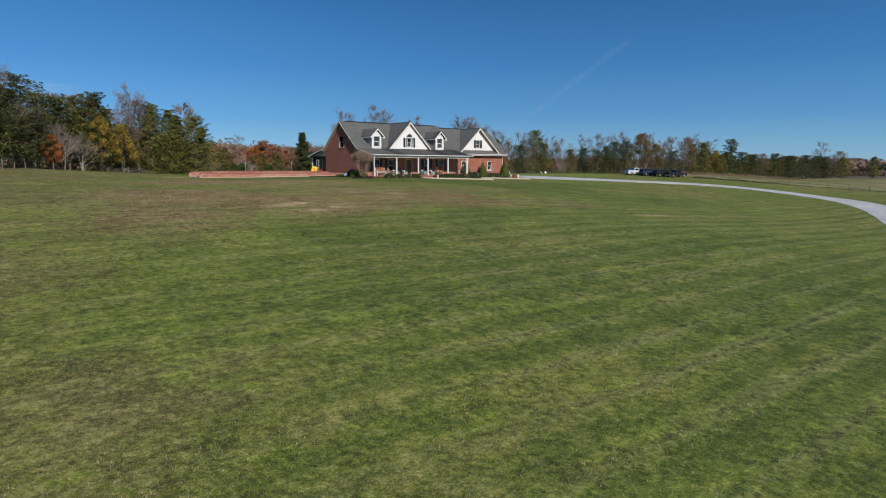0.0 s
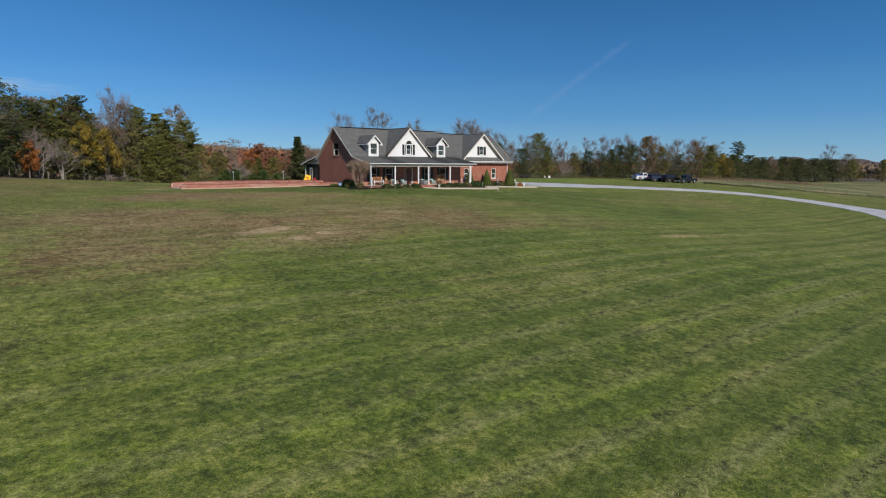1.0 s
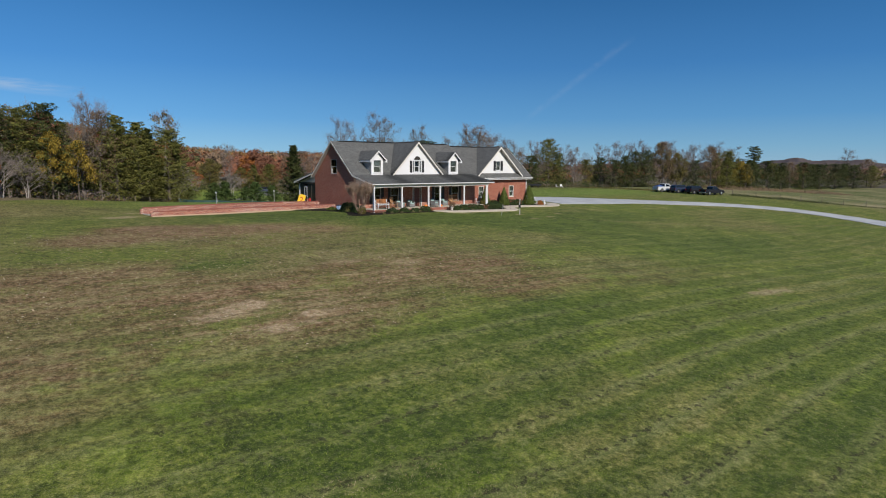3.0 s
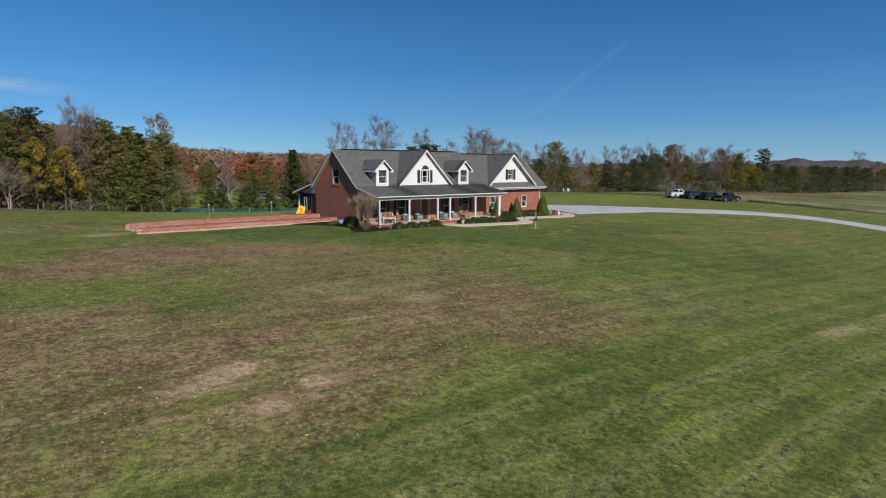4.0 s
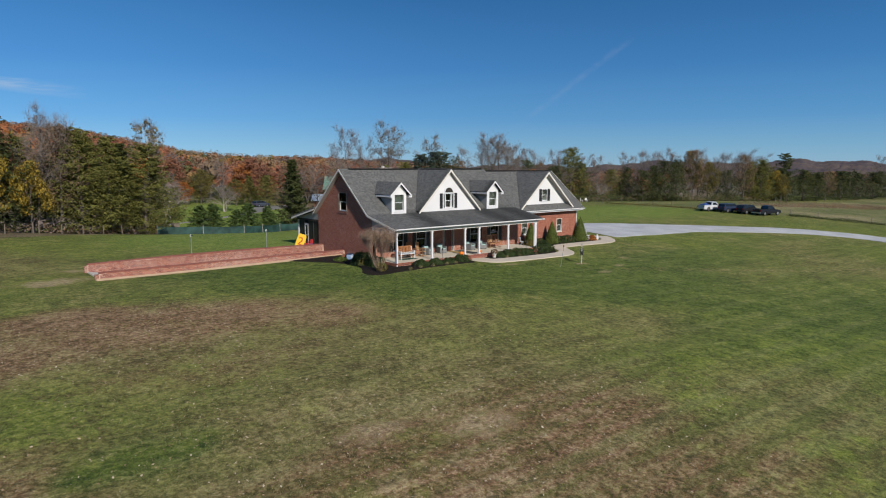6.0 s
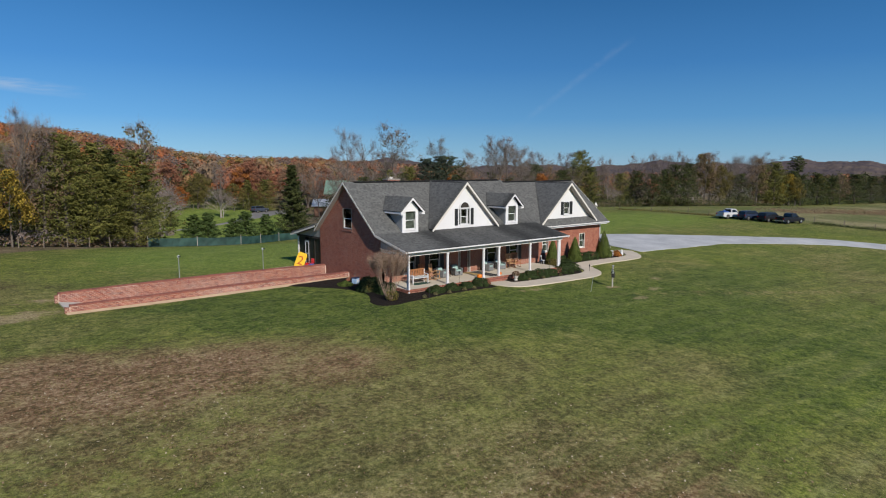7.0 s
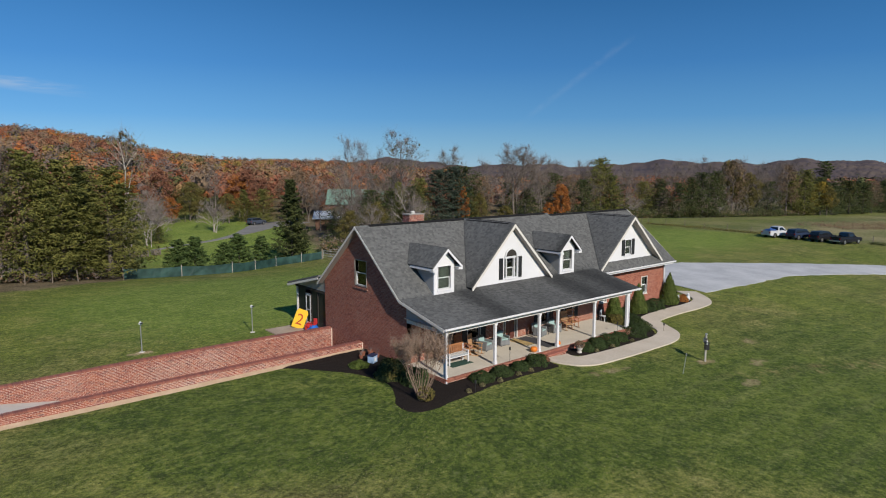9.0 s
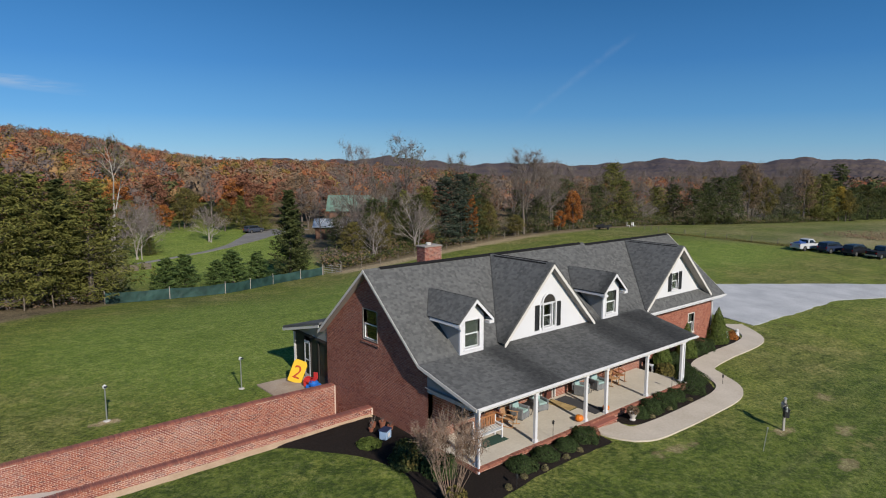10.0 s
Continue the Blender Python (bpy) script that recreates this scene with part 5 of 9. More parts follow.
def wire_fence(points, gap, label, h=1.15, lean=0.04):
    rnd = random.Random(len(points) * 7 + int(gap * 10))
    f = thing("wire_fence", label, "fence", pose(points[0][0], points[0][1], hgt(*points[0])))
    o = Vector((points[0][0], points[0][1], hgt(*points[0])))
    spots = []
    for (ax, ay), (bx, by) in zip(points, points[1:]):
        k = max(1, round(math.hypot(bx - ax, by - ay) / gap))
        spots += [(ax + (bx - ax) * i / k, ay + (by - ay) * i / k) for i in range(k)]
    spots.append(points[-1])
    me = Shape().lathe([(0.065, -0.3), (0.06, 0.4), (0.055, h - 0.02), (0.03, h)], n=7).mesh("post", M_POST)
    tops = []
    for x, y in spots:
        p = part("post", me, None, f)
        p.matrix_basis = pose(x - o.x, y - o.y, hgt(x, y) - o.z, rnd.uniform(-3, 3), rnd.uniform(-3, 3), rnd.uniform(0, 360)) @ Matrix.Diagonal((1, 1, rnd.uniform(0.88, 1.15), 1))
        tops.append(Vector((x, y, hgt(x, y))) - o)
    for k in range(4):
        w = Shape()
        for a, b in zip(tops, tops[1:]):
            z = 0.2 + 0.26 * k
            m = (a + b) / 2
            w.tube(a + Vector((0, 0, z)), m + Vector((0, 0, z - 0.03)), 0.006, n=3, caps=False).tube(m + Vector((0, 0, z - 0.03)), b + Vector((0, 0, z)), 0.006, n=3, caps=False)
        part("wire", w, M_WIRE, f)
    return f


wire_fence([(-62, 8), (-47, 17), (-36, 28.3), (-31.5, 36), (-24, 43.3), (-17, 47.4), (-12, 50), (-7, 52.2), (-2.4, 53.05)], 3.4, "old wire fence on leaning wooden posts below the trees")
wire_fence([(20, 122.0), (28, 125.5), (37, 128), (46, 128.5)], 3.0, "pale post fence at the back of the neighbour's lawn", 1.3)
wire_fence([(29.6, 60.0), (40, 60.6), (61, 62.2), (85, 63.6), (104, 63)], 3.8, "wire field fence with grey wooden posts")
wire_fence([(104, 63), (91.5, 46), (90.6, 34), (90.5, 25.5), (94.6, 8.5), (97.0, 0), (101, -10), (110, -30), (124, -55)], 3.6, "low wire fence beside the parked vehicles")

# green fabric on the lawn's back fence
M_FABRIC = Nodes("green_fabric")
M_FABRIC.set(Base_Color=M_FABRIC.ramp(M_FABRIC.noise(0.8, 4), (0.38, (0.008, 0.030, 0.026)), (0.64, (0.028, 0.072, 0.062))), Roughness=0.6)
M_FABRIC = M_FABRIC.bump(M_FABRIC.noise(1.5, 3), 0.8, 0.15).mat
mesh_fence = thing("fabric_fence", "dark green windbreak fabric sagging on fence posts", "fence", pose(0, 53.6, hgt(0, 53.6)))
mo = Vector((0, 53.6, hgt(0, 53.6)))
run = spline([(-2.4, 53.05), (4.2, 53.85), (10.6, 54.4), (14.5, 56.4), (18.5, 58.6), (23, 59.7), (26.6, 60.1)], 10)
for a, b in ((0, 20), (20, 40), (40, 60)):
    s = Shape()
    seg = run[a:b + 1]
    for i, (x, y) in enumerate(seg):
        z = hgt(x, y)
        sag = 0.10 * math.sin(math.pi * ((i % 10) / 10)) + 0.03 * noise.noise((x, y, 0))
        q = 0.10 * noise.noise((x * 0.9, y * 0.9, 2))
        s.v += [(x - mo.x, y - mo.y, z - mo.z + 0.03), (x - mo.x, y - mo.y + q, z - mo.z + 0.6), (x - mo.x, y - mo.y, z - mo.z + 1.22 - sag)]
    for i in range(len(seg) - 1):
        for j in (0, 1):
            s.f.append((3 * i + j, 3 * i + j + 3, 3 * i + j + 4, 3 * i + j + 1))
    s.smooth = True
    part("fabric_panel", s, M_FABRIC, mesh_fence)
pm = Shape().lathe([(0.045, -0.3), (0.045, 1.4), (0.02, 1.42)], n=7).mesh("post", M_PALE_BARK)
for x, y in run[::10]:
    p = part("post", pm, None, mesh_fence)
    p.matrix_basis = pose(x - mo.x, y - mo.y, hgt(x, y) - mo.z)
gate = thing("field_gate", "grey tubular steel field gate", "gate", pose(26.8, 60.1, hgt(26.8, 60.1), 0, 0, -2))
for z in (0.25, 0.5, 0.75, 1.0, 1.25):
    part("rail", Shape().tube((0.05, 0, z), (2.6, 0, z), 0.025, n=6), M_GALV, gate)
for x in (0.05, 1.3, 2.6):
    part("upright", Shape().tube((x, 0, 0.2), (x, 0, 1.28), 0.028, n=6), M_GALV, gate)
for x in (-0.12, 2.8):
    part("gate_post", Shape().lathe([(0.09, -0.3), (0.085, 1.5), (0.05, 1.54)], x, 0, 8), M_POST, gate)


# ---- vehicles ----
def vehicle(name, label, kind, paint, at, group="parked vehicles"):
    """A car along +x: kind is 'pickup' or 'suv'."""
    v = thing(name, label, "pickup truck" if kind == "pickup" else "car", at, group)
    L, W = (5.7, 1.95) if kind == "pickup" else (4.9, 1.9)
    M_GL, M_TY, M_RIM, M_BL = V_GLASS, V_TYRE, V_RIM, V_BLACK
    fx, rx, wr = L * 0.5 - 0.95, -L * 0.5 + (1.2 if kind == "pickup" else 0.95), 0.39
    prof = [(-L / 2, 0.48), (-L / 2 + 0.05, 1.08), (0, 1.12), (L / 2 - 1.5, 1.13), (L / 2 - 0.25, 1.0), (L / 2, 0.78), (L / 2 - 0.03, 0.42)]
    arch = lambda c: [(c + (wr + 0.07) * math.cos(a), 0.40 + (wr + 0.07) * math.sin(a)) for a in (math.pi * k / 8 for k in range(9))]
    poly = prof + [(fx + wr + 0.07, 0.36)] + arch(fx)[1:-1] + [(fx - wr - 0.07, 0.36), (rx + wr + 0.07, 0.36)] + arch(rx)[1:-1] + [(rx - wr - 0.07, 0.36)]
    body = wall_shape([(a, b) for a, b in poly], [], (0, -W / 2, 0), (1, 0, 0), (0, 0, 1), W)
    body.v = [(x, y * (1 - 0.07 * max(0, (z - 0.9) / 0.25)) * (1 - 0.05 * (abs(x) / (L / 2)) ** 4), z) for x, y, z in body.v]
    bod = part("body", body, paint, v)
    if kind == "pickup":
        c0, c1 = -0.75, 1.35
        part("bed_floor", Shape().box(-L / 2 + 0.1, -W / 2 + 0.15, 1.122, c0 - 0.1, W / 2 - 0.15, 1.13), M_BL, bod)
        part("bed_rail", Shape().box(-L / 2 + 0.04, -W / 2 + 0.06, 1.10, c0 - 0.05, -W / 2 + 0.2, 1.22).box(-L / 2 + 0.04, W / 2 - 0.2, 1.10, c0 - 0.05, W / 2 - 0.06, 1.22).box(-L / 2 + 0.03, -W / 2 + 0.1, 0.7, -L / 2 + 0.12, W / 2 - 0.1, 1.22), paint, bod)
        top = [(c0, 1.1), (c0 + 0.12, 1.78), (c0 + 0.5, 1.84), (0.55, 1.84), (c1, 1.12)]
    else:
        c0, c1 = -L / 2 + 0.06, 1.35
        top = [(c0, 1.08), (c0 + 0.22, 1.66), (c0 + 0.6, 1.74), (0.45, 1.72), (c1, 1.12)]
    cab = wall_shape(top, [], (0, -W / 2 + 0.1, 0), (1, 0, 0), (0, 0, 1), W - 0.2)
    cab.v = [(x, y * (1 - 0.14 * (z - 1.1) / 0.7), z) for x, y, z in cab.v]
    cb = part("cabin", cab, paint, v)
    hw = W / 2 - 0.1
    k = 0.86 * hw
    for sg in (-1, 1):
        a, b = c0 + 0.28, c1 - 0.35
        glass = [(a, sg * (hw - 0.02 + 0.012), 1.2), (b, sg * (hw - 0.008), 1.2), (0.42, sg * (k + 0.02 + 0.012), 1.68), (a + 0.12, sg * (k + 0.032), 1.68)]
        part("side_window", Shape().slab(glass if sg < 0 else glass[::-1], 0.01), M_GL, cb)
        part("mirror", Shape().box(0.85, sg * (W / 2 + 0.02) - 0.08, 1.12, 0.95, sg * (W / 2 + 0.02) + 0.08, 1.28), M_BL, bod)
    zt, zb = (1.74, 1.22) if kind == "pickup" else (1.62, 1.2)
    xa = lambda z: top[0][0] + (top[1][0] - top[0][0]) * (z - top[0][1]) / (top[1][1] - top[0][1]) - 0.015
    part("rear_window", Shape().slab([(xa(zb), k + 0.03, zb), (xa(zb), -k - 0.03, zb), (xa(zt), -k + 0.06, zt), (xa(zt), k - 0.06, zt)], 0.01), M_GL, cb)
    xf = lambda z: top[4][0] + (top[3][0] - top[4][0]) * (z - top[4][1]) / (top[3][1] - top[4][1]) + 0.02
    part("windscreen", Shape().slab([(xf(1.2), -k - 0.03, 1.2), (xf(1.2), k + 0.03, 1.2), (xf(1.7), k - 0.05, 1.7), (xf(1.7), -k + 0.05, 1.7)], 0.01), M_GL, cb)
    for x in (fx, rx):
        for sg in (-1, 1):
            y = sg * (W / 2 - 0.14)
            wh = part("wheel", Shape().tube((x, y - 0.12, 0.39), (x, y + 0.12, 0.39), wr, n=18), M_TY, v)
            part("rim", Shape().tube((x, y + sg * 0.10, 0.39), (x, y + sg * 0.13, 0.39), 0.25, n=14), M_RIM, wh)
    for sg in (-1, 1):
        part("tail_light", Shape().box(-L / 2 - 0.012, sg * (W / 2 - 0.2) - 0.09, 0.82, -L / 2 + 0.06, sg * (W / 2 - 0.2) + 0.09, 1.06), V_RED, v)
        part("headlight", Shape().box(L / 2 - 0.2, sg * (W / 2 - 0.3) - 0.15, 0.76, L / 2 + 0.0, sg * (W / 2 - 0.3) + 0.15, 0.9), V_LAMP, v)
    part("bumper", Shape().box(-L / 2 - 0.12, -W / 2 + 0.08, 0.45, -L / 2 + 0.02, W / 2 - 0.08, 0.66), V_RIM if kind == "pickup" else M_BL, v, bevel=0.02)
    part("bumper", Shape().box(L / 2 - 0.08, -W / 2 + 0.08, 0.40, L / 2 + 0.06, W / 2 - 0.08, 0.62), M_BL, v, bevel=0.02)
    return v


def load_tarp(truck):
    """A blue tarpaulin heaped over the load in a pickup's bed."""
    t = Shape()
    k, m = 9, 6
    for i in range(k):
        for j in range(m):
            x, y = -2.6 + 1.75 * i / (k - 1), -0.8 + 1.6 * j / (m - 1)
            rim = min(i, k - 1 - i, j, m - 1 - j)
            t.v.append((x, y, 1.19 + (0.30 * (rim > 0) + 0.10 * (rim > 1)) * (0.8 + 0.5 * noise.noise((x * 2, y * 2, 1.0)))))
    t.f = [(i * m + j, (i + 1) * m + j, (i + 1) * m + j + 1, i * m + j + 1) for i in range(k - 1) for j in range(m - 1)]
    part("tarpaulin", t, plain("blue_tarpaulin", (0.03, 0.07, 0.22), 0.5, vary=0.3), truck, "dark blue tarpaulin over the load")


def car_paint(name, c):
    n = Nodes(name)
    n.set(Base_Color=n.mix(n.noise(3, 2), c, tuple(0.85 * v for v in c)), Roughness=0.36, Coat_Weight=0.12, Metallic=0.0, Specular_IOR_Level=0.3)
    return n.mat


V_GLASS = plain("car_glass", (0.012, 0.014, 0.016), 0.06, spec=0.6, vary=0.1)
V_TYRE = plain("tyre_rubber", (0.018, 0.018, 0.018), 0.9)
V_RIM = plain("alloy", (0.5, 0.5, 0.5), 0.35, 0.9)
V_BLACK = plain("black_plastic", (0.015, 0.015, 0.016), 0.6)
V_RED = plain("red_lens", (0.30, 0.012, 0.012), 0.25)
V_LAMP = plain("lamp_lens", (0.6, 0.6, 0.58), 0.15)
for nm, lb, kd, c, x, y, rz in (
    ("pickup_truck", "silver pickup truck with a blue tarpaulin, parked on grass", "pickup", (0.46, 0.47, 0.50), 88.8, 20.6, -14),
    ("station_car", "dark blue sport utility car parked on grass", "suv", (0.02, 0.03, 0.06), 89.6, 17.3, -16),
    ("station_car", "black sport utility car parked on grass", "suv", (0.012, 0.012, 0.014), 90.3, 14.2, -14),
    ("pickup_truck", "black pickup truck parked beside the fence", "pickup", (0.012, 0.012, 0.015), 91.2, 11.2, -15),
    ("station_car", "grey-blue car on the neighbour's drive", "suv", (0.05, 0.06, 0.085), 41.2, 116.6, 20),
):
    car = vehicle(nm, lb, kd, car_paint(nm + "_paint", c), pose(x, y, hgt(x, y) + 0.02, 0, 0, rz) @ Matrix.Diagonal((0.93, 0.93, 0.96, 1)))
    if lb.startswith("silver"):
        load_tarp(car)

# ---- neighbour's place behind the fence ----
nb = ribbon([(11, 94.6), (17, 96.2), (24, 98.2), (30, 101.5), (36, 107), (42, 114), (50, 121), (58, 127)], [0.9, 0.9, 1.2, 2.2, 4.5, 6.5, 6.5, 5], 1.5)
tagged(part("neighbour_drive", draped(nb, 0.08, 3, 0.25, 0.15), concrete_mat("worn_asphalt", (0.13, 0.125, 0.12), (0.24, 0.23, 0.22))), "grey worn drive on the neighbour's lawn", "driveway", kind="structure")
M_GREEN_ROOF = plain("green_metal_roof", (0.13, 0.21, 0.165), 0.5, 0.0, vary=0.25)
M_LOG = plain("log_wall", (0.14, 0.075, 0.05), 0.85, vary=0.3, grain=2)
nz = hgt(66.8, 114)
nh = thing("farmhouse", "brown farmhouse with weathered green metal roof among trees", "house", pose(66.8, 114, nz, 0, 0, -38) @ Matrix.Diagonal((0.92, 1, 1.2, 1)))
part("wall", wall_shape(rect(-7, 0, 7, 5.2), [rect(-4.5, 1, -3.4, 2.4), rect(-0.6, 0.2, 0.5, 2.3), rect(3, 1, 4.1, 2.4), rect(-4.5, 3.4, -3.4, 4.6), rect(3, 3.4, 4.1, 4.6)], (0, -4, 0), (1, 0, 0), (0, 0, 1), 0.2), M_LOG, nh)
part("wall", Shape().slab([(-7, 4, 0), (-7, -4, 0), (-7, -4, 5.2), (-7, 0, 7.6), (-7, 4, 5.2)], 0.2).slab([(7, -4, 0), (7, 4, 0), (7, 4, 5.2), (7, 0, 7.6), (7, -4, 5.2)], 0.2).box(-7, 3.8, 0, 7, 4, 5.2), M_LOG, nh)
part("roof", Shape().slab([(-7.8, -4.7, 4.85), (7.8, -4.7, 4.85), (7.8, 0, 7.8), (-7.8, 0, 7.8)], 0.12), M_GREEN_ROOF, nh)
part("roof", Shape().slab([(7.8, 4.7, 4.85), (-7.8, 4.7, 4.85), (-7.8, 0, 7.8), (7.8, 0, 7.8)], 0.12), M_GREEN_ROOF, nh)
for x, z, h in ((-4.5, 1, 1.4), (3, 1, 1.4), (-4.5, 3.4, 1.2), (3, 3.4, 1.2)):
    wn1 = part("window", Shape().box(x, -3.93, z, x + 1.1, -3.9, z + h), M_GLASS, nh)
    part("frame", Shape().box(x - 0.08, -4.04, z - 0.08, x, -3.95, z + h + 0.08).box(x + 1.1, -4.04, z - 0.08, x + 1.18, -3.95, z + h + 0.08).box(x, -4.04, z + h, x + 1.1, -3.95, z + h + 0.08).box(x, -4.04, z - 0.08, x + 1.1, -3.95, z), M_WHITE, wn1)
part("door", Shape().box(-0.6, -3.92, 0.2, 0.5, -3.87, 2.3), M_DARK, nh)
part("porch_roof", Shape().slab([(-6, -7.5, 2.6), (6, -7.5, 2.6), (6, -4, 3.2), (-6, -4, 3.2)], 0.1), M_GREEN_ROOF, nh)
for x in (-5.6, -1.9, 1.9, 5.6):
    part("porch_post", Shape().box(x - 0.08, -7.3, 0, x + 0.08, -7.14, 2.55), M_TRIM, nh)
sh = thing("shed", "low brown shed with pale metal roof", "shed", pose(52.9, 100.4, hgt(52.9, 100.4), 0, 0, -36) @ Matrix.Diagonal((1.35, 1.35, 1.2, 1)))
part("roof", Shape().slab([(-3.6, -2.6, 2.2), (3.6, -2.6, 2.2), (3.6, 0, 3.5), (-3.6, 0, 3.5)], 0.08).slab([(3.6, 2.6, 2.2), (-3.6, 2.6, 2.2), (-3.6, 0, 3.5), (3.6, 0, 3.5)], 0.08), plain("pale_roof", (0.55, 0.56, 0.56), 0.5, 0.3), sh)
part("wall", Shape().box(-3.2, 2.1, 0, 3.2, 2.25, 2.3).box(-3.2, -2.2, 0, -3.05, 2.1, 2.3).box(3.05, -2.2, 0, 3.2, 2.1, 2.3).box(-3.05, -2.2, 0, 3.05, -2.05, 2.3), M_LOG, sh)

# ---- trees and plants ----
def raw_mesh(name, verts, faces, mats, index=None):
    """A mesh from arrays of corners and three- or four-sided faces."""
    me = bpy.data.meshes.new(name)
    verts, faces = np.asarray(verts, np.float32), np.asarray(faces, np.int32)
    k = faces.shape[1]
    me.vertices.add(len(verts))
    me.vertices.foreach_set("co", verts.ravel())
    me.loops.add(faces.size)
    me.loops.foreach_set("vertex_index", faces.ravel())
    me.polygons.add(len(faces))
    me.polygons.foreach_set("loop_start", np.arange(0, faces.size, k, dtype=np.int32))
    me.update(calc_edges=True)
    for m in mats:
        me.materials.append(m)
    return me


def leaf_quads(centres, normals, size, rng, stretch=1.5, droop=0.0, spread=0.55):
    """Small bent leaf sprays, one four-cornered face each, at the centres and roughly facing the normals."""
    n = len(centres)
    nn = normals + rng.normal(0, spread, (n, 3))
    nn /= np.linalg.norm(nn, axis=1, keepdims=True) + 1e-9
    a = np.cross(nn, rng.normal(0, 1, (n, 3)) + np.array([0, 0, droop]))
    a /= np.linalg.norm(a, axis=1, keepdims=True) + 1e-9
    b = np.cross(nn, a)
    s = size * rng.uniform(0.55, 1.25, (n, 1))
    v = np.stack([centres - a * s * stretch / 2, centres - b * s * 0.45 + nn * s * 0.12, centres + a * s * stretch / 2, centres + b * s * 0.45 - nn * s * 0.08], 1)
    return v.reshape(-1, 3)


def quads(n, base=0):
    return (np.arange(n)[:, None] * 4 + np.arange(4)[None] + base)


def on_ball(n, rng):
    d = rng.normal(0, 1, (n, 3))
    return d / np.linalg.norm(d, axis=1, keepdims=True)


def lobes_crown(lobes, per, size, rng, thin=0.45, up=0.3):
    """Leaf sprays through a set of uneven lobes (x, y, z, rx, rz), thickest near their skins."""
    cs, ns = [], []
    for x, y, z, r, rz in lobes:
        n = int(per * r * r)
        d = on_ball(n, rng)
        k = rng.uniform(thin, 1.0, (n, 1)) ** 0.6 * (1 + 0.18 * np.sin(d[:, :1] * 9 + x) * np.cos(d[:, 1:2] * 7 + y))
        cs.append(np.array([x, y, z]) + d * k * np.array([r, r, rz]))
        ns.append(d + np.array([0, 0, up]))
    c, m = np.concatenate(cs), np.concatenate(ns)
    return leaf_quads(c, m, size, rng)


def branches(s, a, d, length, r, depth, rng, spread=0.55, tips=None, up=0.15, kids=3):
    """Tapered limbs that fork into ever thinner ones."""
    d = Vector(d).normalized()
    mid = a + d * length * 0.5 + Vector(rng.normal(0, length * 0.04, 3))
    end = a + d * length + Vector(rng.normal(0, length * 0.06, 3))
    n = 6 if depth > 2 else (4 if depth > 1 else 3)
    s.tube(a, mid, r, r * 0.8, n, False).tube(mid, end, r * 0.8, r * 0.58, n, False)
    if tips is not None and depth <= 1:
        tips += [mid, end]
    if depth == 0:
        return
    for k in range(kids if depth > 1 else kids + 1):
        q = Vector(rng.normal(0, 1, 3))
        nd = (d + q.normalized() * spread * rng.uniform(0.7, 1.3) + Vector((0, 0, up))).normalized()
        st = end if k == 0 else a + (end - a) * rng.uniform(0.45, 0.95)
        branches(s, st, nd, length * rng.uniform(0.58, 0.8), r * rng.uniform(0.4, 0.58), depth - 1, rng, spread, tips, up, kids)


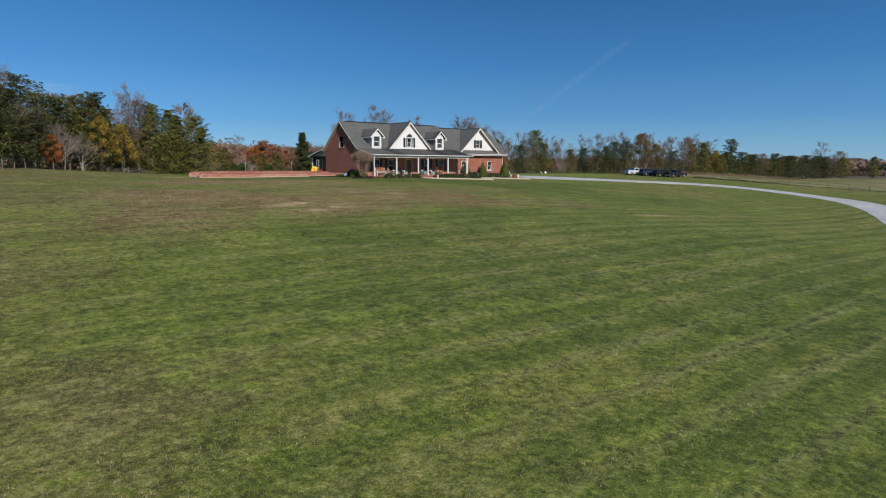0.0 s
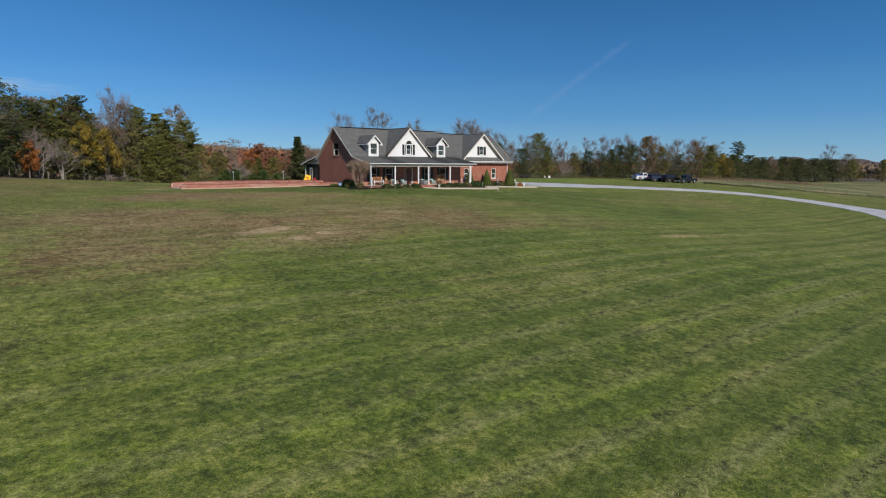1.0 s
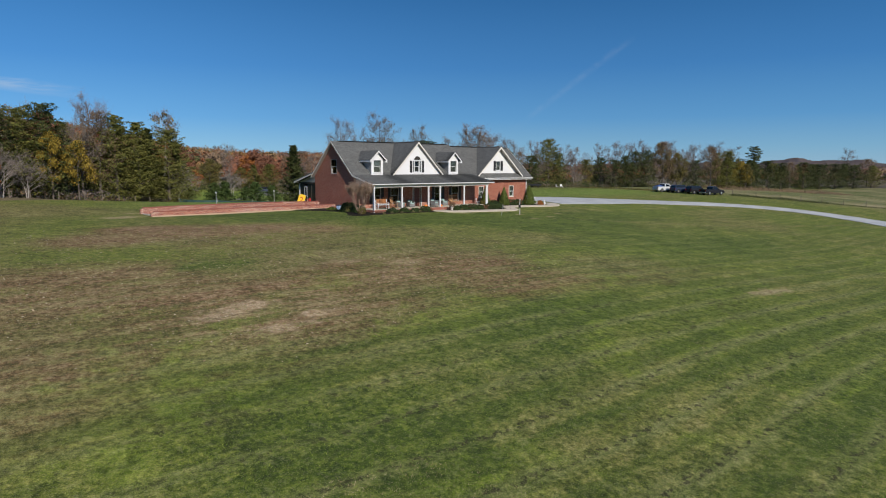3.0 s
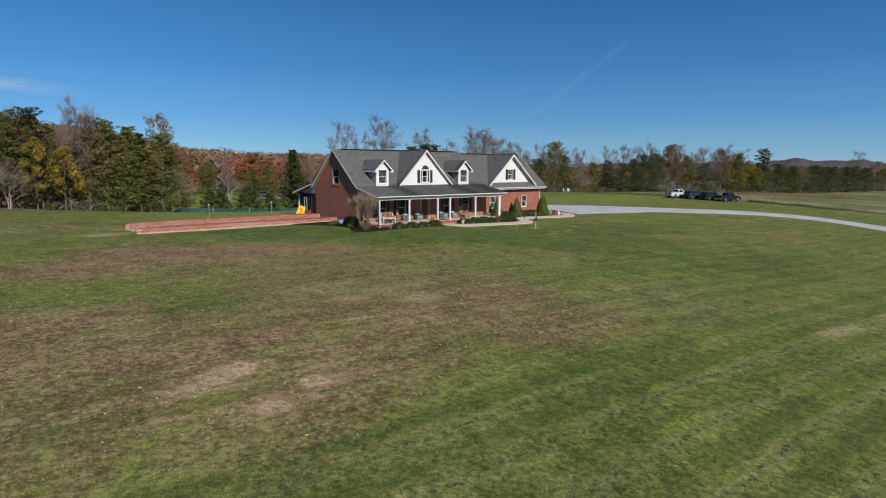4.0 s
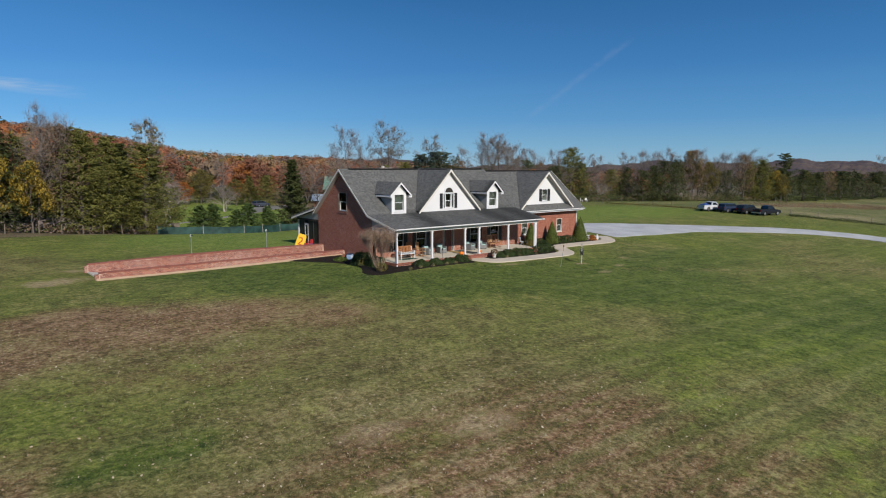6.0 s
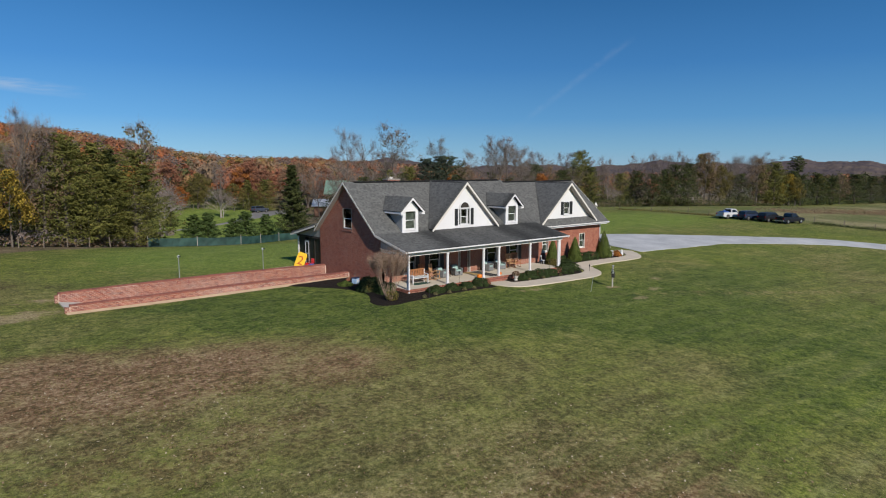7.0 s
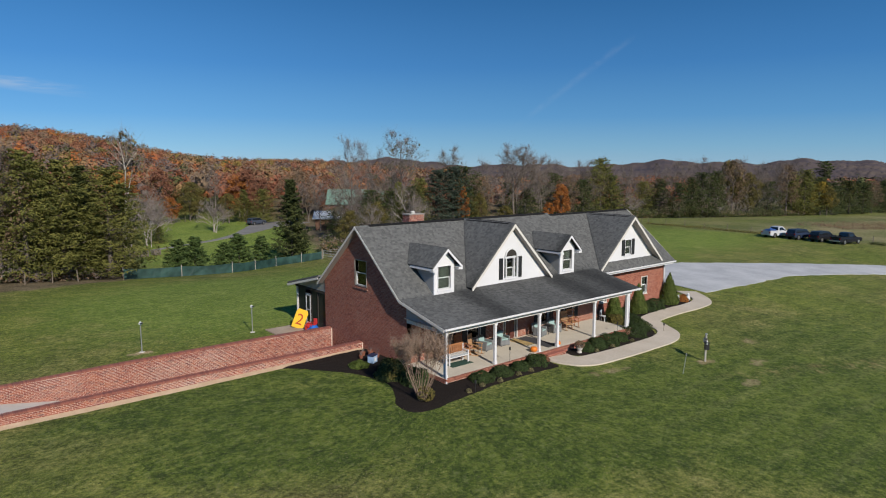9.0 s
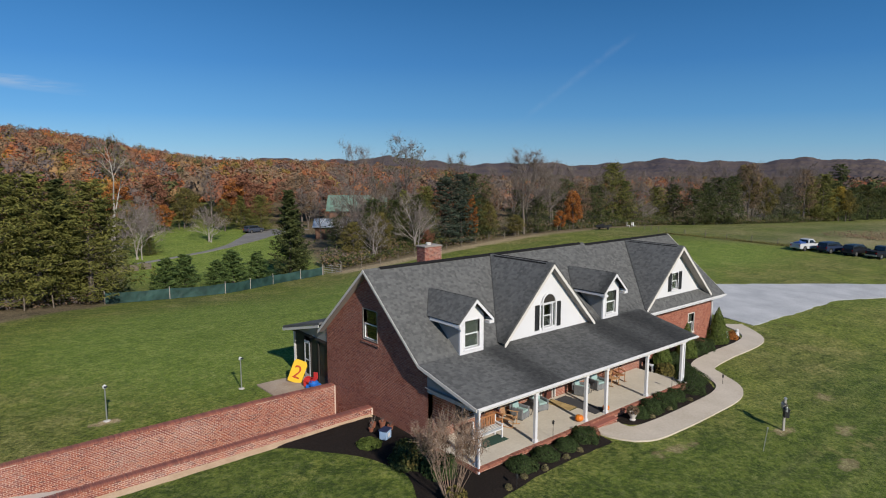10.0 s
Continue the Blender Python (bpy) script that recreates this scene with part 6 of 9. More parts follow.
def tree_conifer(name, label, h, r, leaf, seed, ragged=0.3, base=0.04, cards=9000, size=0.26, tip=0.6, plumes=120, rise=0.55):
    """A cedar or pine: trunk, limbs, and many uneven plumes of sprays that stand out and up, with dark gaps between."""
    rng = np.random.default_rng(seed)
    t = thing(name, label, "conifer tree")
    part("trunk", Shape().tube((0, 0, -0.3), (0, 0, h * 0.55), 0.05 * r + 0.09, 0.06, 8).tube((0, 0, h * 0.55), (0, 0, h * 0.93), 0.06, 0.015, 5), M_BARK, t)
    cs, ns = [], []
    b = Shape()
    per = cards // plumes
    lean = rng.uniform(0, 6.28, 4)
    for k in range(plumes):
        z = base + (0.96 - base) * ((k + rng.uniform(0, 1.4)) / plumes) ** 0.95
        z = min(z, 0.97)
        a = k * 2.39996 + rng.uniform(-0.5, 0.5)
        R = r * (1 - z) ** tip * min(1.0, 0.60 + (z - base) * 2.6) * rng.uniform(1 - ragged, 1 + ragged * 0.7)
        R *= 1 + 0.16 * math.sin(a * 2 + lean[0] + z * 5) + 0.10 * math.sin(a * 3 + lean[1] - z * 9)
        R = max(R, 0.12 * r)
        o = np.array([math.cos(a), math.sin(a), 0.0])
        d1 = o + np.array([0, 0, rise * rng.uniform(0.4, 1.3)])
        d1 /= np.linalg.norm(d1)
        long = min(0.55 * R + 0.12 * r, 0.6 * r) * rng.uniform(0.8, 1.25)
        wide = long * rng.uniform(0.40, 0.58)
        c0 = o * R * 0.66 + np.array([0, 0, z * h])
        u = rng.uniform(0, 1, per) ** 0.8
        ring = rng.uniform(0, 2 * math.pi, per)
        s1 = np.cross(d1, [0, 0, 1.0])
        s1 /= np.linalg.norm(s1)
        s2 = np.cross(s1, d1)
        fat = wide * np.sin(np.pi * np.clip(u * 0.86 + 0.10, 0, 1)) ** 0.8 * rng.uniform(0.55, 1.05, per)
        off = np.cos(ring)[:, None] * s1 + np.sin(ring)[:, None] * s2 * 0.34
        c = c0 + (u[:, None] - 0.45) * 2 * long * 0.75 * d1 + off * fat[:, None]
        cs.append(c)
        ns.append(off * 0.35 + d1 * 0.3 + np.array([0, 0, 0.85]))
        if k % 3 == 0:
            b.tube((0, 0, max(0.1, z * h - 0.25 * R)), tuple(c0), 0.02 + 0.012 * R, 0.01, 3, False)
    c, m = np.concatenate(cs), np.concatenate(ns)
    v = leaf_quads(c, m, size, rng, 1.9, spread=0.35).reshape(-1, 4, 3)[:, :3].reshape(-1, 3)
    part("crown", raw_mesh("crown", v, np.arange(len(v)).reshape(-1, 3), [leaf]), None, t)
    part("bough", b, M_BARK, t)["kind"] = "stuff"
    return t


def tree_leafy(name, label, h, r, leaf, seed, cards=3200, size=0.3, bark=None, lobes=26, low=0.25, thin=0.3):
    """A broadleaf tree in leaf: forked trunk and a crown of many uneven lobes with gaps between."""
    rng = np.random.default_rng(seed)
    t = thing(name, label, "broadleaf tree")
    s = Shape()
    tips = []
    s.tube((0, 0, -0.3), (0.05, 0, h * 0.3), 0.018 * h, 0.014 * h, 8, False)
    branches(s, Vector((0.05, 0, h * 0.3)), (0, 0, 1), h * 0.27, 0.013 * h, 3, rng, 0.7, tips)
    part("trunk", s, bark or M_BARK, t)
    cs, ns = [], []
    per = cards // lobes
    for k in range(lobes):
        z = low + (0.95 - low) * (k + rng.uniform(0, 1)) / lobes
        a = k * 2.39996 + rng.uniform(-0.5, 0.5)
        w = math.sin(math.pi * min(0.97, max(0.1, (z - low + 0.12) / (1.08 - low)))) ** 0.75
        d0 = r * w * rng.uniform(0.35, 0.85)
        lr = r * rng.uniform(0.22, 0.40)
        c0 = np.array([math.cos(a) * d0, math.sin(a) * d0, z * h])
        d = on_ball(per, rng)
        q = rng.uniform(thin, 1.0, (per, 1)) ** 0.6
        cs.append(c0 + d * q * np.array([lr, lr, lr * 0.72]))
        ns.append(d + np.array([0, 0, 0.35]))
    c, m = np.concatenate(cs), np.concatenate(ns)
    v = leaf_quads(c, m, size, rng, 1.4, spread=0.45)
    part("crown", raw_mesh("crown", v, quads(len(c)), [leaf]), None, t)
    return t


def tree_bare(name, label, h, seed, bark=None, leaf=None, leaves=0, size=0.3, twist=0.6, trunks=1, limbs=15, low=0.28, spread=0.36):
    """A leafless tree: a leader with many side limbs that fork into fine twigs, with a few last leaves where leaf is given."""
    rng = np.random.default_rng(seed)
    t = thing(name, label, "bare tree")
    s, tips = Shape(), []
    for k in range(trunks):
        q = Vector((0.035 * h * k * math.cos(k * 2.1), 0.035 * h * k * math.sin(k * 2.1), -0.2))
        d = Vector((0.18 * math.cos(k * 2.5 + seed) * (trunks > 1), 0.18 * math.sin(k * 2.5 + seed) * (trunks > 1), 1)).normalized()
        line = [q]
        tall = h * (1 - 0.16 * k)
        for j in range(7):
            q = q + d * tall * 0.137
            d = (d + Vector(rng.normal(0, 0.07, 3)) + Vector((0, 0, 0.05))).normalized()
            line.append(q.copy())
        radii = [0.0125 * tall * (1 - 0.125 * j) for j in range(8)]
        for j in range(7):
            s.tube(line[j], line[j + 1], radii[j], radii[j + 1], 7 if j < 4 else 4, False)
        for i in range(limbs):
            f = low + (0.97 - low) * (i + rng.uniform(0, 1)) / limbs
            j = min(6, int(f * 7))
            st = line[j].lerp(line[j + 1], f * 7 - j)
            a = i * 2.39996 + rng.uniform(-0.6, 0.6)
            steep = rng.uniform(0.55, 1.25) + f * 0.5
            dd = Vector((math.cos(a), math.sin(a), steep))
            branches(s, st, dd, tall * spread * (1.12 - f * 0.85) * rng.uniform(0.55, 0.85), max(0.02, radii[j] * 0.5), 2, rng, twist, tips, 0.12, 3)
    part("trunk", s, bark or M_BARK, t)
    tw = Shape()
    for q in tips:
        for _ in range(3):
            e = q + Vector(rng.normal(0, 0.036 * h, 3)) + Vector((0, 0, 0.035 * h))
            u = (e - q).cross(Vector(rng.normal(0, 1, 3))).normalized() * 0.012
            w = (e - q).cross(u).normalized() * 0.012
            tw.poly(q - u, q + u, e).poly(q - w, q + w, e)
    part("twig", tw, M_TWIG, t)["kind"] = "stuff"
    if leaves:
        idx = rng.integers(0, len(tips), leaves)
        idx = idx[np.argsort(rng.random(leaves))]
        c = np.array([tuple(tips[i]) for i in idx]) + rng.normal(0, 0.022 * h, (leaves, 3))
        v = leaf_quads(c, on_ball(leaves, rng), size, rng)
        part("leaf_spray", raw_mesh("leaf_spray", v, quads(leaves), [leaf]), None, t)["kind"] = "stuff"
    return t


PROTO = {
    "cedar_a": (tree_conifer, ("cedar_tree", "dense olive-green cedar beside the fence", 12.0, 3.4, L_CEDAR, 1, 0.35, 0.05, 10500, 0.21, 0.75, 130, 0.35)),
    "cedar_b": (tree_conifer, ("cedar_tree", "broad shaggy green cedar", 12.0, 4.3, L_CEDAR, 2, 0.42, 0.04, 12000, 0.22, 0.62, 140, 0.35)),
    "cedar_c": (tree_conifer, ("cedar_tree", "dark cedar with pointed top", 12.0, 2.7, L_PINE, 3, 0.3, 0.03, 12000, 0.27, 0.8, 130)),
    "pine": (tree_conifer, ("pine_tree", "tall dark pine with open boughs", 12.0, 3.5, L_PINE, 4, 0.6, 0.22, 8000, 0.24, 0.35, 60, 0.2)),
    "spruce": (tree_conifer, ("spruce_tree", "blue-green spruce in the hedgerow", 12.0, 3.4, L_BLUE, 5, 0.3, 0.03, 9000, 0.25, 0.6, 120, 0.2)),
    "cedar_d": (tree_conifer, ("cedar_tree", "dark green cedar in the hedgerow", 12.0, 3.6, L_PINE, 31, 0.38, 0.03, 7500, 0.26, 0.5, 110, 0.35)),
    "cedar_e": (tree_conifer, ("cedar_tree", "broad dark cedar with ragged crown", 12.0, 4.3, L_PINE, 32, 0.45, 0.03, 8200, 0.27, 0.42, 120, 0.3)),
    "sapling": (tree_conifer, ("young_cedar", "young green cedar planted on the lawn", 3.6, 1.15, L_SAPLING, 6, 0.25, 0.02, 5000, 0.15, 0.75, 80)),
    "gold": (tree_leafy, ("maple_tree", "golden yellow maple in autumn leaf", 9.0, 4.0, L_YELLOW, 7, 4400, 0.22, None, 16, 0.34, 0.2)),
    "orange": (tree_leafy, ("maple_tree", "orange autumn maple at the wood's edge", 8.0, 2.8, L_ORANGE, 8, 5000, 0.19)),
    "russet": (tree_leafy, ("oak_tree", "russet-brown oak keeping its leaves", 12.0, 4.0, L_RUSSET, 9, 3600, 0.28, None, 30)),
    "brown": (tree_leafy, ("oak_tree", "dull brown thinning oak", 13.0, 4.2, L_BROWN, 10, 2600, 0.24, None, 34, 0.26, 0.1)),
    "olive": (tree_leafy, ("broadleaf_tree", "olive-green tree turning yellow", 10.0, 3.8, L_OLIVE, 11, 5000, 0.22, None, 28)),
    "bare_a": (tree_bare, ("bare_tree", "bare grey tree with fine twigs", 14.0, 12, None, L_GREY, 120, 0.12, 0.6, 1, 18)),
    "bare_b": (tree_bare, ("bare_tree", "tall leafless tree with upswept limbs", 15.0, 13, None, L_GREY, 110, 0.13, 0.5, 1, 16, 0.22, 0.40)),
    "bare_c": (tree_bare, ("bare_tree", "leafless grey-brown tree with forked trunks", 12.0, 21, None, None, 0, 0.2, 0.6, 2, 12, 0.2, 0.42)),
    "pale": (tree_bare, ("bare_tree", "pale-barked leafless tree with spreading limbs", 8.0, 14, M_PALE_BARK, None, 0, 0.3, 0.7, 3, 11, 0.22, 0.55)),
    "sparse": (tree_bare, ("sparse_tree", "tall tree with a few last yellow-green leaves", 16.0, 15, None, L_SPARSE, 420, 0.20, 0.5, 1, 13, 0.45, 0.36)),
    "sparse_b": (tree_bare, ("sparse_tree", "tall thin tree with last brown leaves", 16.0, 16, None, L_BROWN, 360, 0.18, 0.55, 1, 15, 0.35, 0.36)),
    "birch": (tree_bare, ("birch_tree", "slim pale-barked tree with leafy top", 17.0, 17, M_BIRCH, L_SPARSE, 360, 0.32, 0.45, 2, 8, 0.72, 0.30)),
}
HEIGHTS = {"cedar_a": 12, "cedar_b": 12, "cedar_c": 12, "cedar_d": 12, "cedar_e": 12, "pine": 12, "spruce": 12, "sapling": 3.6, "gold": 9, "orange": 8, "russet": 12, "brown": 13, "olive": 10, "bare_a": 14, "bare_b": 15, "bare_c": 12, "pale": 8, "sparse": 16, "sparse_b": 16, "birch": 17}
STOCK = {}


def plant(kind, x, y, h, wide=1.0, spin=None):
    """Stands a tree of that kind, h metres high, on the ground."""
    spin = (x * 37 + y * 91) % 360 if spin is None else spin
    k = h / HEIGHTS[kind]
    m = pose(x, y, hgt(x, y) - 0.05, 0, 0, spin)
    if kind not in STOCK:
        make, args = PROTO[kind]
        ob = make(*args)
        STOCK[kind] = ob
    else:
        ob = copy_thing(STOCK[kind], m)
    ob.matrix_basis = m @ Matrix.Diagonal((k * wide, k * wide, k, 1))
    return ob


# the wood at the lawn's western edge
for kind, x, y, h, w in (
    ("cedar_b", -2.9, 56.2, 13.2, 1.15), ("cedar_a", -1.2, 57.6, 11.4, 0.95), ("cedar_a", -7.6, 55.2, 13.6, 1.15), ("cedar_b", -11.2, 54.0, 14.0, 1.0), ("cedar_c", -4.8, 60.5, 13.6, 1.2), ("cedar_a", -9.0, 61.0, 13.8, 1.1),
    ("birch", 9.0, 99.3, 21.2, 0.95), ("gold", -17.4, 48.8, 8.6, 0.72), ("gold", -20.8, 47.6, 9.4, 0.62), ("brown", -13.4, 54.5, 14.6, 0.8),
    ("bare_b", -16.0, 53.5, 15.0, 0.9), ("bare_a", -14.8, 57.5, 14.8, 0.8), ("bare_a", -11.5, 57.5, 13.8, 0.8), ("cedar_e", -21.2, 50.2, 13.6, 0.95), ("cedar_b", -24.4, 48.8, 12.5, 1.1),
    ("cedar_d", -27.0, 46.8, 11.6, 1.1), ("pale", -27.0, 43.0, 6.6, 1.0), ("orange", -28.6, 41.2, 5.2, 0.9), ("pale", -24.0, 45.2, 5.8, 1.0), ("bare_a", -30.2, 41.5, 10.0, 1.0),
    ("cedar_e", -32.8, 38.0, 13.2, 0.9), ("bare_b", -34.2, 35.5, 14.0, 1.1), ("cedar_a", -33.5, 40.5, 11.0, 1.2), ("cedar_e", -37.0, 33.0, 13.6, 0.9), ("cedar_b", -38.0, 37.0, 12.5, 1.2),
    ("bare_b", -39.5, 31.0, 14.5, 1.0), ("russet", -42.0, 29.5, 13.0, 1.1), ("cedar_a", -44.0, 33.0, 13.0, 1.2), ("brown", -48.0, 25.0, 13.0, 1.1), ("bare_a", -45.0, 27.0, 12.0, 1.0), ("cedar_b", -52.0, 26.0, 13.0, 1.2),
    ("russet", -20.0, 57.0, 13.5, 1.0), ("cedar_a", -17.0, 60.0, 13.0, 1.2), ("brown", -26.0, 54.0, 13.5, 1.0), ("cedar_b", -29.0, 50.0, 12.5, 1.2), ("bare_a", -22.0, 62.0, 14.0, 1.1), ("cedar_a", -34.0, 47.0, 12.5, 1.2),
    ("olive", -13.5, 63.0, 11.0, 1.1), ("cedar_b", -3.0, 68.0, 11.0, 1.2), ("russet", -8.0, 72.0, 12.0, 1.1), ("cedar_a", -40.0, 43.0, 13.0, 1.3), ("russet", -60.0, 20.0, 13.0, 1.2),
):
    plant(kind, x, y, h, w)
# lawn beyond the fabric fence
for x, y, h in ((4.8, 57.0, 4.0), (7.4, 58.4, 4.3), (11.0, 58.2, 3.5), (13.5, 59.4, 4.4), (17.5, 61.0, 3.9)):
    plant("sapling", x, y, h * 1.15, 1.45)
plant("cedar_c", 23.4, 63.4, 12.6, 1.05)
plant("cedar_c", 26.5, 68.0, 8.5, 1.1)
for kind, x, y, h, w in (
    ("pale", 12.5, 98.5, 9.0, 1.15), ("pale", 10.0, 100.5, 8.0, 1.0), ("pale", 28.2, 107.5, 6.6, 1.35), ("pale", 16.0, 104.0, 7.0, 1.0), ("cedar_b", 15.0, 101.0, 3.4, 1.6), ("olive", 36.5, 121.0, 7.0, 1.2), ("cedar_a", 41.5, 124.0, 8.0, 1.2),
    ("cedar_b", 45.0, 121.0, 8.5, 1.2), ("orange", 24.5, 124.0, 6.0, 1.2), ("olive", 30.0, 128.0, 7.0, 1.3), ("pale", 20.0, 122.0, 7.5, 1.2), ("cedar_b", 18.0, 128.0, 7.0, 1.5), ("russet", 8.0, 118.0, 9.0, 1.2), ("brown", 0.0, 112.0, 10.0, 1.2),
    ("bare_a", 47.0, 97.0, 10.0, 1.0), ("olive", 49.0, 92.0, 6.0, 1.0), ("pale", 55.0, 94.0, 7.5, 1.2), ("olive", 56.0, 88.0, 6.5, 1.1), ("pale", 44.0, 78.0, 6.5, 1.0),
):
    plant(kind, x, y, h, w)
# the foot of the wooded hill
for kind, az, r, h, w in (
    ("russet", 4, 166, 12, 1.2), ("bare_c", 7, 160, 12, 1.2), ("brown", 10, 168, 13, 1.1), ("orange", 13, 163, 10, 1.2), ("russet", 15.5, 170, 12, 1.2), ("olive", 18, 160, 9, 1.2), ("bare_a", 20, 166, 13, 1.1), ("orange", 22, 170, 11, 1.2), ("russet", 24, 164, 11, 1.2),
    ("brown", 26, 170, 12, 1.1), ("bare_c", 28, 166, 12, 1.2), ("russet", 30, 180, 13, 1.2), ("orange", 32.5, 176, 11, 1.1), ("brown", 35, 172, 12, 1.1), ("bare_b", 37.5, 170, 14, 1.1), ("russet", 40, 176, 12, 1.2),
):
    plant(kind, -17 + r * math.sin(radians(az)), -18 + r * math.cos(radians(az)), h, w)
